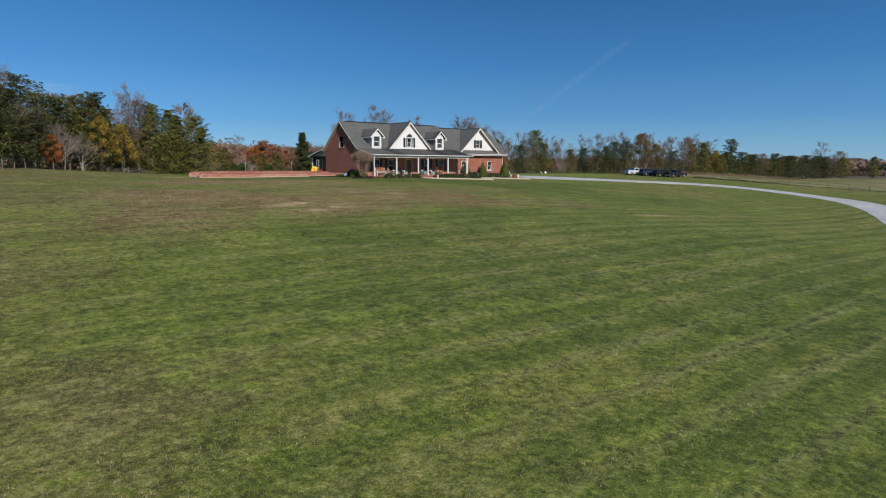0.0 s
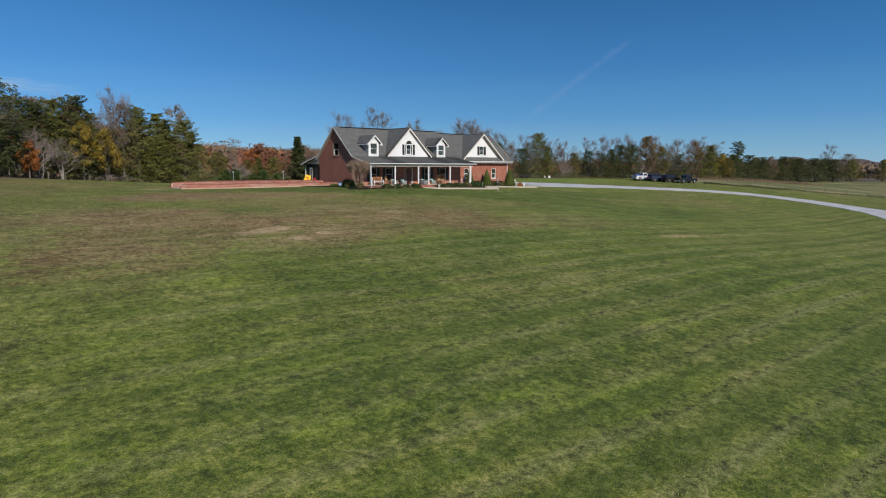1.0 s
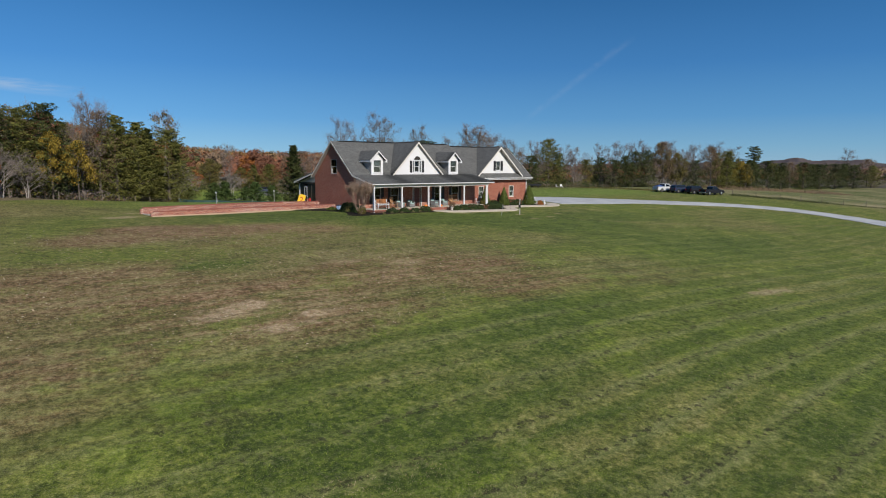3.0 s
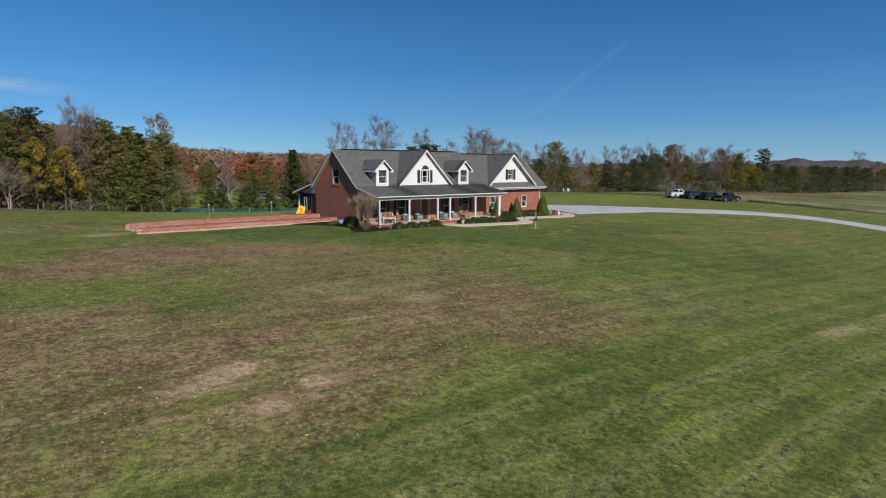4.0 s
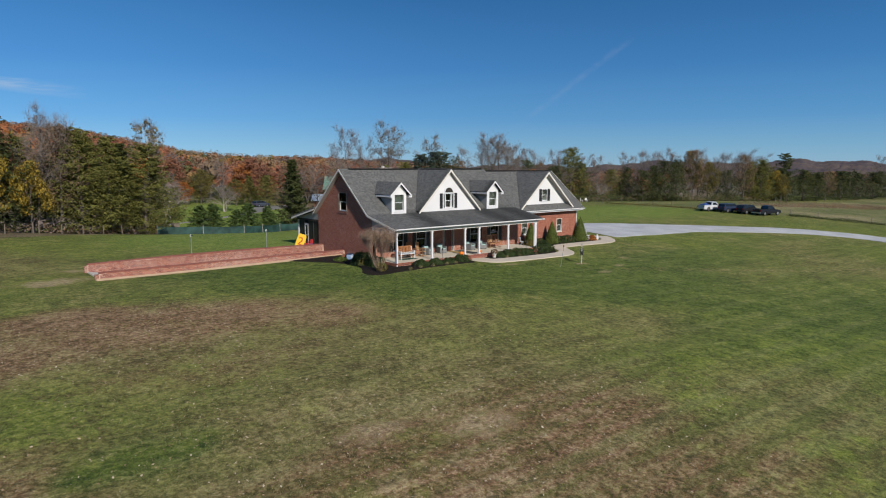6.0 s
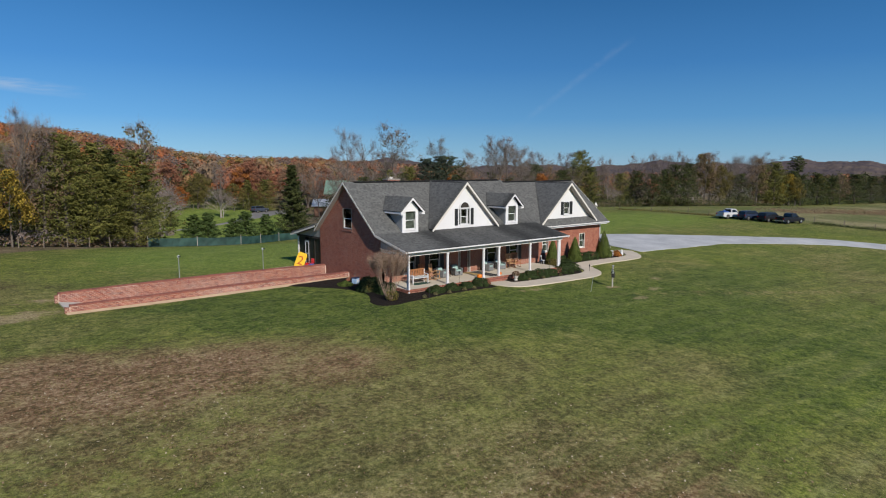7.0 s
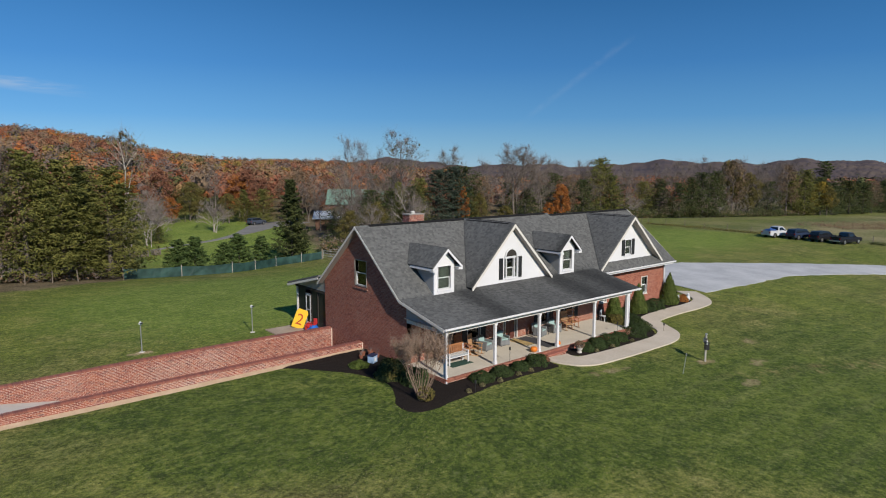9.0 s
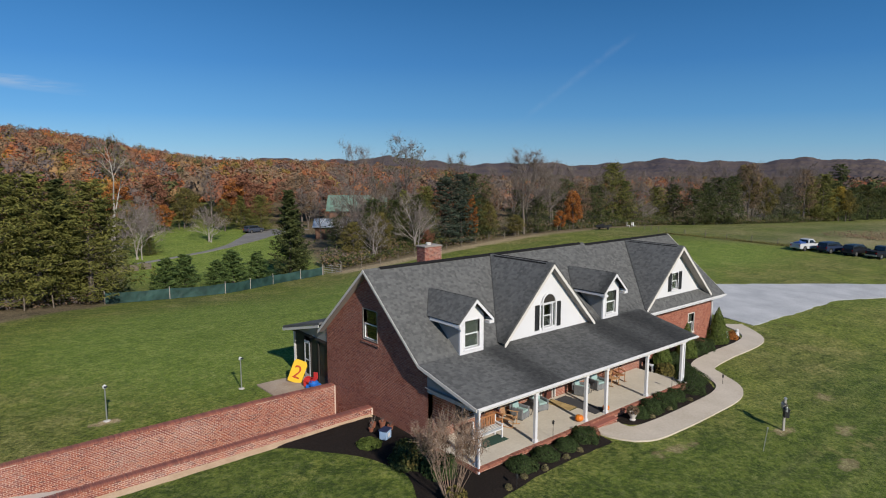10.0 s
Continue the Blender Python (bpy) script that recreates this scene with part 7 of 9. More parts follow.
# hedgerow behind the house
for kind, x, y, h, w in (
    ("olive", 36.0, 67.0, 6.5, 1.0), ("pale", 38.5, 65.0, 7.0, 1.0), ("olive", 40.5, 66.0, 7.5, 0.9), ("cedar_b", 42.5, 71.0, 9.5, 0.9), ("bare_a", 44.5, 80.5, 18.0, 1.15), ("bare_c", 50.0, 78.5, 16.0, 1.3), ("sparse", 52.5, 73.0, 18.4, 1.25), ("pale", 46.5, 64.5, 9.0, 1.0),
    ("cedar_b", 46.0, 69.5, 9.0, 0.9), ("cedar_b", 52.0, 68.8, 10.8, 0.9), ("cedar_a", 48.2, 70.2, 10.4, 0.9), ("russet", 49.5, 65.5, 3.6, 1.2), ("cedar_b", 75.0, 68.6, 8.8, 0.8), ("olive", 63.5, 65.0, 7.0, 0.8),
    ("cedar_a", 50.0, 68.5, 9.5, 1.1), ("spruce", 54.5, 66.5, 12.2, 1.15), ("spruce", 57.3, 65.5, 12.6, 1.1), ("orange", 59.0, 64.8, 8.2, 0.55), ("cedar_b", 61.5, 67.0, 12.4, 0.9), ("sparse", 61.0, 71.0, 15.2, 1.15), ("brown", 65.0, 66.0, 10.5, 0.9), ("bare_a", 67.5, 67.5, 12.5, 1.0), ("bare_b", 70.5, 65.5, 12.0, 1.0),
    ("cedar_b", 66.0, 70.0, 8.5, 1.1), ("olive", 69.0, 63.5, 4.2, 1.3), ("sparse_b", 73.0, 65.0, 15.8, 1.3), ("bare_b", 76.0, 67.0, 14.0, 1.2), ("sparse_b", 79.5, 68.0, 15.6, 1.3), ("cedar_a", 77.0, 65.0, 7.5, 1.2), ("bare_a", 82.5, 66.5, 13.0, 1.0), ("orange", 83.5, 64.8, 4.2, 1.1), ("orange", 88.5, 65.5, 8.2, 0.9),
    ("cedar_b", 91.0, 70.0, 11.0, 0.9), ("brown", 95.0, 69.0, 10.5, 0.9), ("cedar_b", 99.0, 68.0, 9.5, 1.1), ("bare_a", 103.0, 69.0, 11.0, 1.0), ("cedar_b", 108.5, 70.0, 15.0, 1.05), ("cedar_a", 111.5, 69.0, 11.0, 1.2), ("bare_b", 115.0, 72.0, 13.0, 1.0), ("pale", 117.0, 67.0, 6.5, 1.2), ("bare_a", 120.0, 72.0, 11.5, 1.0),
    ("cedar_b", 124.5, 68.5, 9.8, 1.2), ("cedar_a", 127.5, 65.5, 10.4, 1.2), ("cedar_b", 126.5, 59.5, 9.0, 1.1), ("cedar_a", 131.0, 59.0, 10.5, 1.1), ("cedar_b", 133.5, 57.2, 11.8, 1.0), ("cedar_a", 137.0, 55.4, 12.2, 1.0), ("bare_a", 141.0, 60.0, 13.5, 1.1), ("pale", 143.0, 57.0, 7.0, 1.1), ("brown", 147.0, 56.0, 16.0, 0.9), ("olive", 149.5, 58.5, 15.5, 0.7),
    ("olive", 152.0, 54.0, 12.0, 0.8), ("bare_b", 156.0, 54.0, 12.5, 1.0), ("cedar_b", 159.0, 52.0, 9.8, 1.1), ("bare_a", 162.0, 53.0, 13.5, 1.1), ("brown", 165.0, 49.5, 14.6, 0.9), ("cedar_a", 168.5, 49.5, 12.6, 1.1), ("cedar_b", 172.0, 47.5, 13.2, 1.1), ("gold", 175.5, 44.5, 9.6, 0.8), ("pine", 213.0, 57.0, 16.4, 1.0),
    ("olive", 215.5, 51.0, 9.8, 1.1), ("cedar_b", 207.0, 56.0, 11.0, 1.2), ("cedar_a", 200.0, 57.0, 11.5, 1.3), ("brown", 190.0, 56.0, 12.0, 1.1), ("cedar_b", 182.0, 52.0, 11.0, 1.2), ("cedar_b", 226.0, 50.0, 8.5, 1.5), ("cedar_a", 236.0, 50.0, 9.5, 1.4), ("cedar_b", 245.0, 48.0, 9.6, 1.5), ("brown", 246.0, 42.0, 9.0, 1.4),
    ("cedar_b", 181.0, 43.5, 9.6, 1.2), ("cedar_b", 190.0, 42.0, 10.2, 1.2), ("cedar_a", 197.0, 40.5, 9.6, 1.3), ("brown", 203.0, 40.0, 10.0, 1.2), ("cedar_b", 210.0, 38.0, 10.0, 1.3), ("cedar_a", 219.0, 36.0, 9.4, 1.4), ("cedar_b", 229.0, 34.0, 9.6, 1.4), ("cedar_b", 239.0, 31.0, 9.2, 1.4), ("olive", 176.0, 43.0, 8.6, 0.9),
    ("cedar_a", 250.0, 38.0, 9.8, 1.5), ("cedar_b", 256.0, 30.0, 9.0, 1.5), ("cedar_a", 260.0, 20.0, 9.0, 1.5), ("brown", 264.0, 34.0, 12.0, 1.3), ("bare_a", 268.0, 44.0, 15.0, 1.2),
    ("bare_a", 93.0, 72.5, 13.5, 1.2), ("bare_b", 98.0, 73.0, 13.0, 1.1), ("bare_c", 105.5, 73.0, 13.5, 1.2), ("bare_a", 113.0, 74.0, 14.5, 1.2), ("bare_c", 122.5, 72.0, 13.0, 1.2), ("bare_b", 129.5, 69.0, 14.0, 1.2), ("bare_a", 134.5, 66.0, 14.5, 1.1), ("bare_c", 139.5, 62.5, 14.0, 1.2),
    ("bare_b", 144.5, 61.0, 15.5, 1.2), ("bare_a", 153.5, 58.0, 15.0, 1.2), ("bare_c", 160.5, 56.0, 14.5, 1.2), ("bare_b", 170.0, 53.5, 15.5, 1.1), ("bare_a", 178.0, 55.0, 14.0, 1.2), ("bare_c", 187.0, 58.0, 15.0, 1.2), ("bare_b", 196.0, 59.0, 15.0, 1.2), ("bare_a", 86.0, 69.0, 13.5, 1.2), ("bare_c", 40.0, 72.0, 11.0, 1.2), ("bare_c", 47.5, 86.0, 10.0, 1.3), ("brown", 53.5, 86.0, 8.5, 1.0), ("cedar_a", 50.5, 83.0, 7.5, 1.2), ("brown", 66.0, 104.0, 12.0, 1.2), ("bare_c", 70.0, 98.0, 13.0, 1.2), ("cedar_a", 74.0, 108.0, 13.0, 1.2), ("russet", 80.0, 112.0, 13.0, 1.2), ("brown", 60.0, 130.0, 14.0, 1.2), ("russet", 48.0, 138.0, 13.0, 1.2), ("cedar_b", 43.0, 84.0, 6.0, 1.2),
):
    dark = {"cedar_a": "cedar_d", "cedar_b": "cedar_e"}.get(kind, kind) if int(x) % 4 else kind
    plant(dark, x, y, h, w)


# far woods: joined crowns, thousands of trees nobody could count
def ball_mesh(splits):
    """A coarse ball: corners and faces."""
    bm = bmesh.new()
    bmesh.ops.create_icosphere(bm, subdivisions=splits, radius=1.0)
    v = np.array([tuple(q.co) for q in bm.verts])
    f = np.array([[q.index for q in face.verts] for face in bm.faces])
    bm.free()
    return v, f


BALL = ball_mesh(1)


def far_woods(name, label, leaf, spots, per, size, seed, tall, wide=0.36, boughs=7):
    """Crowns as heaps of uneven boughs with loose leaf sprays; every crown has its own tint."""
    rng = np.random.default_rng(seed)
    n = len(spots)
    z = height(spots[:, 0], spots[:, 1])
    hs = tall * rng.uniform(0.7, 1.25, n)
    rs = hs * wide * rng.uniform(0.75, 1.25, n)
    tint = rng.uniform(0, 1, n)
    mid = np.stack([spots[:, 0], spots[:, 1], z + hs * 0.56], 1)
    axes = np.stack([rs, rs, hs * 0.44], 1)
    bd = on_ball(n * boughs, rng)
    bd[:, 2] = np.abs(bd[:, 2]) * 1.1 - 0.35
    top_of = np.repeat(np.arange(n), boughs)
    b_mid = mid[top_of] + bd * axes[top_of] * rng.uniform(0.30, 0.68, (n * boughs, 1))
    b_rad = axes[top_of] * rng.uniform(0.36, 0.56, (n * boughs, 1))
    b_tone = np.clip(tint[top_of] + rng.normal(0, 0.06, n * boughs), 0, 1)
    # leaf sprays cover every bough, over one rough heart to each crown
    who = np.repeat(np.arange(n * boughs), per // boughs)
    d = on_ball(len(who), rng)
    d[:, 2] = np.abs(d[:, 2]) * 1.15 - 0.30
    c = b_mid[who] + d * rng.uniform(0.80, 1.10, (len(who), 1)) * b_rad[who]
    v = leaf_quads(c, d + np.array([0, 0, 0.25]), size, rng, 1.15, spread=0.42)
    v = v.reshape(-1, 4, 3)[:, :3].reshape(-1, 3)
    f = np.arange(len(v)).reshape(-1, 3)
    ball_v, ball_f = BALL
    k = len(ball_v)
    w2 = np.repeat(np.arange(n), k)
    e = np.tile(ball_v, (n, 1))
    bv = mid[w2] + e * rng.uniform(0.32, 0.50, (len(w2), 1)) * axes[w2]
    bf = (np.arange(n)[:, None, None] * k + ball_f[None]).reshape(-1, 3) + len(v)
    me = raw_mesh(name, np.concatenate([v, bv]), np.concatenate([f, bf]), [leaf])
    me.attributes.new("tint", "FLOAT", "POINT").data.foreach_set("value", np.concatenate([np.repeat(b_tone[who], 3), tint[w2]]).astype(np.float32))
    tagged(new(name, me), label, "woods", kind="stuff")


def sector(az0, az1, r0, r1, n, seed, keep=None):
    rng = np.random.default_rng(seed)
    az = np.radians(rng.uniform(az0, az1, n))
    r = np.sqrt(rng.uniform(r0 * r0, r1 * r1, n))
    return np.stack([-17 + r * np.sin(az), -18 + r * np.cos(az)], 1)


for i, (leaf, lab, share) in enumerate(((W_RUSSET, "russet autumn woods on the hill", 900), (W_BROWN, "brown autumn woods on the hill", 650), (W_ORANGE, "orange maples scattered on the wooded hill", 130), (W_GREY, "bare grey woods on the hill", 480), (W_OLIVE, "yellowing trees on the wooded hill", 180), (W_GREEN, "evergreens among the hill's autumn woods", 110))):
    far_woods("hill_woods", lab, leaf, sector(-3, 42, 178, 520, share, 30 + i), 196, 1.20, 50 + i, 12.5, 0.36, 7)
for i, (leaf, lab, share) in enumerate(((W_GREY, "bare grey-brown woods in the valley", 1550), (W_BROWN, "brown woods in the valley", 260), (W_RUSSET, "russet woods in the valley", 200), (W_GREEN, "dark evergreens in the valley woods", 430), (W_OLIVE, "yellowing trees in the valley woods", 70))):
    far_woods("valley_woods", lab, leaf, sector(30, 92, 285, 1050, share, 60 + i), 72, 1.45, 80 + i, 9.0, 0.45, 4)
for i, (leaf, lab, share) in enumerate(((W_GREY, "bare grey woods behind the hedgerow", 110), (W_BROWN, "brown woods behind the hedgerow", 60), (W_RUSSET, "russet woods behind the hedgerow", 70), (W_GREEN, "evergreens behind the hedgerow", 25))):
    far_woods("near_woods", lab, leaf, sector(37, 62, 190, 300, share, 130 + i), 240, 0.85, 140 + i, 10.0, 0.40, 8)


def ridge_canopy():
    """Woods on the ridges beyond the valley: one rough canopy over thousands of far trees."""
    rng = np.random.default_rng(90)
    az = np.radians(np.arange(14, 96, 0.15))
    r = 1000 * (3.6 ** (np.arange(110) / 109))
    A, R = np.meshgrid(az, r)
    X, Y = -17 + R * np.sin(A), -18 + R * np.cos(A)
    grove = 0.5 + 0.5 * np.sin(X * 0.013 + 2 * np.sin(Y * 0.009)) * np.cos(Y * 0.011 + X * 0.004)
    Z = height(X, Y) + (3.0 + 5.0 * grove) * rng.uniform(0.5, 1.3, X.shape)
    m = len(az)
    i, j = np.meshgrid(np.arange(m - 1), np.arange(len(r) - 1))
    k = (j * m + i).ravel()
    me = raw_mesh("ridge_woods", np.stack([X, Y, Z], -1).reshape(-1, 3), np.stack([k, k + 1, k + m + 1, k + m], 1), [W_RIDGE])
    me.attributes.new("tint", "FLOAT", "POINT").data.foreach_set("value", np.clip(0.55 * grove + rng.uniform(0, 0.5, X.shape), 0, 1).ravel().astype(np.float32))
    tagged(new("ridge_woods", me), "grey-brown autumn woods on the far ridges, blue haze in the colour", "woods", kind="stuff")


ridge_canopy()


# scrub along the field edges: briars and saplings under the trees
def scrub(name, label, leaf, line, n, deep, tall, seed, size=0.22):
    rng = np.random.default_rng(seed)
    pts = np.array(spline(line, 12))
    i = rng.integers(0, len(pts) - 1, n)
    t = rng.uniform(0, 1, (n, 1))
    p = pts[i] * (1 - t) + pts[i + 1] * t
    q = rng.uniform(0, 1, n)
    p = p + np.stack([rng.normal(0, 0.4, n), q * deep], 1)
    top = tall * np.array([0.55 + 0.6 * noise.noise((a * 0.22, b * 0.22, seed)) for a, b in p]) * (0.45 + 0.55 * q)
    z = height(p[:, 0], p[:, 1]) + np.maximum(top, 0.15) * rng.uniform(0.02, 1, n) ** 0.7
    c = np.stack([p[:, 0], p[:, 1], z], 1)
    v = leaf_quads(c, np.tile([0.0, -0.6, 0.5], (n, 1)) + rng.normal(0, 0.3, (n, 3)), size, rng, 1.5, spread=0.5)
    tagged(new(name, raw_mesh(name, v, quads(n), [leaf])), label, "scrub", kind="stuff")


HEDGE = [(31, 62.5), (42, 63.0), (61, 64.2), (85, 65.2), (104, 65.0), (118, 63.5), (136, 55.0), (165, 47.0), (178, 45.5)]
for leaf, lab, n, deep, tall, seed in ((L_GREY, "bare grey briars along the hedgerow", 5000, 7, 4.5, 1), (L_BROWN, "brown scrub along the hedgerow", 11000, 7, 4.0, 2), (L_PINE, "dark evergreen scrub along the hedgerow", 19000, 6, 5.0, 3), (L_OLIVE, "yellow-green brambles along the hedgerow", 6000, 5, 3.2, 4)):
    scrub("hedgerow_scrub", lab, leaf, HEDGE, n, deep, tall, seed)
WOOD = [(-62, 11), (-47, 20), (-37, 30.5), (-32.5, 38), (-25, 45.5), (-18, 49.6), (-12, 52.2), (-7, 54.2), (-1, 55.6)]
for leaf, lab, n, deep, tall, seed in ((L_GREY, "bare grey undergrowth at the wood's edge", 9000, 7, 4.0, 6), (L_BROWN, "brown undergrowth at the wood's edge", 8000, 7, 3.5, 7), (L_PINE, "dark undergrowth at the wood's edge", 6000, 7, 4.0, 8)):
    scrub("wood_scrub", lab, leaf, WOOD, n, deep, tall, seed)
scrub("dry_weeds", "tall dry brown weeds in the eastern meadow", L_BROWN, [(112, 18), (126, 12), (142, 8), (160, 6)], 6000, 9, 1.4, 9, 0.16)

# low leaf sprays that draw a dark line along the fence
scrub("fence_weeds", "low leafy strip along the field fence", L_OLIVE, [(91.5, 46), (90.6, 34), (90.5, 25.5), (92.6, 17)], 2600, 0.5, 0.7, 11, 0.13)
scrub("fence_weeds", "low dark leafy strip under the fence by the vehicles", L_PINE, [(94.6, 8.5), (97.0, 0), (101, -10), (110, -30)], 3600, 0.5, 0.7, 12, 0.13)
scrub("hedge_foot", "dark brambles at the hedgerow's foot", L_PINE, HEDGE[3:], 9000, 3, 3.4, 13)

# ---- garden plants round the house ----
def shrub(name, label, x, y, r, h, leaf, seed, cards=1700, size=0.085, sink=0.0, category="shrub", flat=0.0):
    """A clipped or mounded shrub: short stems, and sprays on an uneven dome over a darker heart."""
    rng = np.random.default_rng(seed)
    t = thing(name, label, category, pose(x, y, hgt(x, y) + 0.05 - sink))
    st = Shape()
    for k in range(5):
        a = k * 1.3
        st.tube((0, 0, -0.1), (0.4 * r * math.cos(a), 0.4 * r * math.sin(a), 0.5 * h), 0.025, 0.012, 5, False)
    part("stem", st, M_BARK, t)
    d = on_ball(cards, rng)
    d[:, 2] = np.abs(d[:, 2]) * 1.05 - 0.12
    lump = 1 + 0.10 * np.sin(d[:, :1] * 6 + seed) * np.cos(d[:, 1:2] * 5 + seed * 2) + 0.07 * np.sin(d[:, 2:] * 9 + seed)
    k = rng.uniform(0.72, 1.0, (cards, 1)) ** 0.5 * lump
    c = d * k * np.array([r, r, h]) + np.array([0, 0, 0.02])
    v = leaf_quads(c, d + np.array([0, 0, 0.3]), size, rng, 1.5, spread=0.45)
    part("foliage", raw_mesh("foliage", v, quads(cards), [leaf]), None, t)
    return t


def cone_bush(x, y, h, r, seed):
    rng = np.random.default_rng(seed)
    t = thing("arborvitae", "cone-shaped bright green evergreen by the brick wall", "evergreen", pose(x, y, hgt(x, y) + 0.05), "foundation evergreens")
    part("trunk", Shape().tube((0, 0, -0.1), (0, 0, h * 0.5), 0.05, 0.02, 6, False), M_BARK, t)
    n = 5200
    z = 1 - np.sqrt(rng.uniform(0, 1, n))
    a = rng.uniform(0, 2 * np.pi, n)
    rad = r * (1 - z) ** 0.8 * np.minimum(1, 0.75 + z * 3) * rng.uniform(0.75, 1.05, n) * (1 + 0.06 * np.sin(a * 5 + z * 20 + seed))
    c = np.stack([rad * np.cos(a), rad * np.sin(a), z * h + 0.03], 1)
    m = np.stack([np.cos(a), np.sin(a), np.full(n, 0.4)], 1)
    v = leaf_quads(c, m, 0.07, rng, 1.8, spread=0.3)
    part("foliage", raw_mesh("foliage", v, quads(n), [L_ARBOR]), None, t)
    return t


for i, (x, y, r, h) in enumerate(((1.75, -0.72, 0.78, 0.72), (3.25, -0.68, 0.72, 0.66), (4.75, -0.62, 0.66, 0.55), (6.1, -0.55, 0.80, 0.80))):
    shrub("boxwood", "low mounded dark green shrub along the porch", x, y, r * 0.88, h * 0.68, L_BOX, 200 + i, 4200, 0.044)
for i, (x, y, r, h) in enumerate(((10.55, -0.62, 0.55, 0.5), (11.7, -0.5, 0.72, 0.66), (13.0, -0.45, 0.78, 0.72), (14.3, -0.3, 0.7, 0.6), (16.2, -0.15, 1.0, 0.95), (17.7, 0.55, 1.05, 0.95), (18.7, 1.6, 0.8, 0.75), (19.9, 3.15, 0.72, 0.75), (23.6, 3.45, 0.85, 0.85), (24.9, 3.55, 0.9, 0.9))):
    shrub("boxwood", "rounded dark green clipped shrub in mulch", x, y, r * 0.93, h * 0.92, L_BOX, 220 + i, 5200, 0.042)
cone_bush(18.35, 2.9, 2.35, 0.72, 1)
cone_bush(21.9, 3.2, 2.3, 0.78, 2)
cone_bush(27.2, 3.75, 2.6, 0.9, 3)
shrub("nandina", "yellow-green shrub tinged with red", 17.15, 1.95, 0.72, 0.8, L_OLIVE, 240, 1500, 0.10)
shrub("yew_hedge", "overgrown dark shrub with yellowing leaves", -1.55, 2.55, 0.95, 1.0, L_PINE, 241, 2400, 0.11)
shrub("yew_hedge", "overgrown dark shrub beside the porch corner", -1.2, 1.1, 0.8, 0.85, L_BOX, 242, 1900, 0.10)
shrub("laurel", "small shrub with yellow and brown leaves", -1.75, 2.2, 0.55, 1.05, L_OLIVE, 243, 700, 0.10)
shrub("grass_clump", "soft green grassy clump in mulch", -2.1, 4.9, 0.55, 0.32, L_ARBOR, 244, 1400, 0.09)
shrub("chrysanthemum", "rust-orange potted chrysanthemum beside the path", 29.4, 3.75, 0.5, 0.55, L_ORANGE, 245, 1300, 0.07, category="flower")
shrub("dried_flower", "brown dried flower clump by the steps", 6.85, -0.55, 0.3, 0.35, L_RUSSET, 246, 500, 0.07, category="flower")
for i, (x, y) in enumerate(((1.2, -1.35), (2.4, -1.4), (3.9, -1.3), (4.9, -1.25), (0.1, -1.55), (12.6, -1.05), (14.8, -1.0), (10.9, -1.1))):
    shrub("daylily", "pale withered perennial tuft at the bed's edge", x, y, 0.16, 0.16, L_SPARSE, 250 + i, 120, 0.07, category="flower")

# crape myrtle, leafless, at the porch corner
rng = np.random.default_rng(77)
cm = thing("crape_myrtle", "leafless many-stemmed crape myrtle with brown seed heads", "bare shrub", pose(-2.35, -0.95, hgt(-2.35, -0.95) + 0.03))
tips = []
M_MYRTLE = plain("myrtle_stems", (0.25, 0.175, 0.13), 0.85, grain=5, vary=0.3)
for k in range(24):
    s = Shape()
    a = k * 2.4
    o = Vector((0.14 * math.cos(a), 0.14 * math.sin(a), -0.05))
    d = Vector((0.42 * math.cos(a) * rng.uniform(0.3, 1.2), 0.42 * math.sin(a) * rng.uniform(0.3, 1.2), 1))
    m = o + d * 0.7
    s.tube(o, m, 0.020, 0.014, 6, False)
    branches(s, m, d, 1.02, 0.012, 3, rng, 0.34, tips, 0.35)
    part("stem", s, M_MYRTLE, cm)
tw = Shape()
for q in tips:
    for _ in range(3):
        e = q + Vector(rng.normal(0, 0.13, 3)) + Vector((0, 0, 0.12))
        u = (e - q).cross(Vector(rng.normal(0, 1, 3))).normalized() * 0.006
        tw.poly(q - u, q + u, e)
part("twig", tw, M_MYRTLE, cm)["kind"] = "stuff"
c = np.array([tuple(q) for q in tips])[rng.integers(0, len(tips), 1600)] + rng.normal(0, 0.09, (1600, 3))
part("seed_head", raw_mesh("seed_head", leaf_quads(c, on_ball(1600, rng), 0.05, rng), quads(1600), [leafy("seed_heads", [(0.10, 0.06, 0.035), (0.17, 0.105, 0.065), (0.25, 0.165, 0.11)], scale=1.5)]), None, cm)
c = on_ball(420, rng) * np.array([0.42, 0.42, 0.32]) + np.array([0.1, -0.15, 0.32])
part("sucker_leaf", raw_mesh("sucker_leaf", leaf_quads(c, on_ball(420, rng), 0.09, rng), quads(420), [L_OLIVE]), None, cm)

# ---- things in the garden ----
M_TUB = plain("blue_plastic", (0.28, 0.40, 0.58), 0.45)
tub = thing("storage_tub", "pale blue plastic storage tub with dark lid", "tub", pose(-1.15, 5.0, hgt(-1.15, 5.0) + 0.06, 0, 0, 25))
part("body", Shape().slab([(-0.24, -0.19, 0.4), (0.24, -0.19, 0.4), (0.24, 0.19, 0.4), (-0.24, 0.19, 0.4)], 0.4), M_TUB, tub, bevel=0.03)
part("lid", Shape().box(-0.27, -0.22, 0.4, 0.27, 0.22, 0.46), plain("navy_plastic", (0.02, 0.03, 0.07), 0.5), tub, bevel=0.02)
part("sticker", Shape().box(-0.1, -0.194, 0.12, 0.1, -0.191, 0.3), M_WHITE, tub)
M_TERRA = plain("terracotta", (0.20, 0.075, 0.045), 0.85)
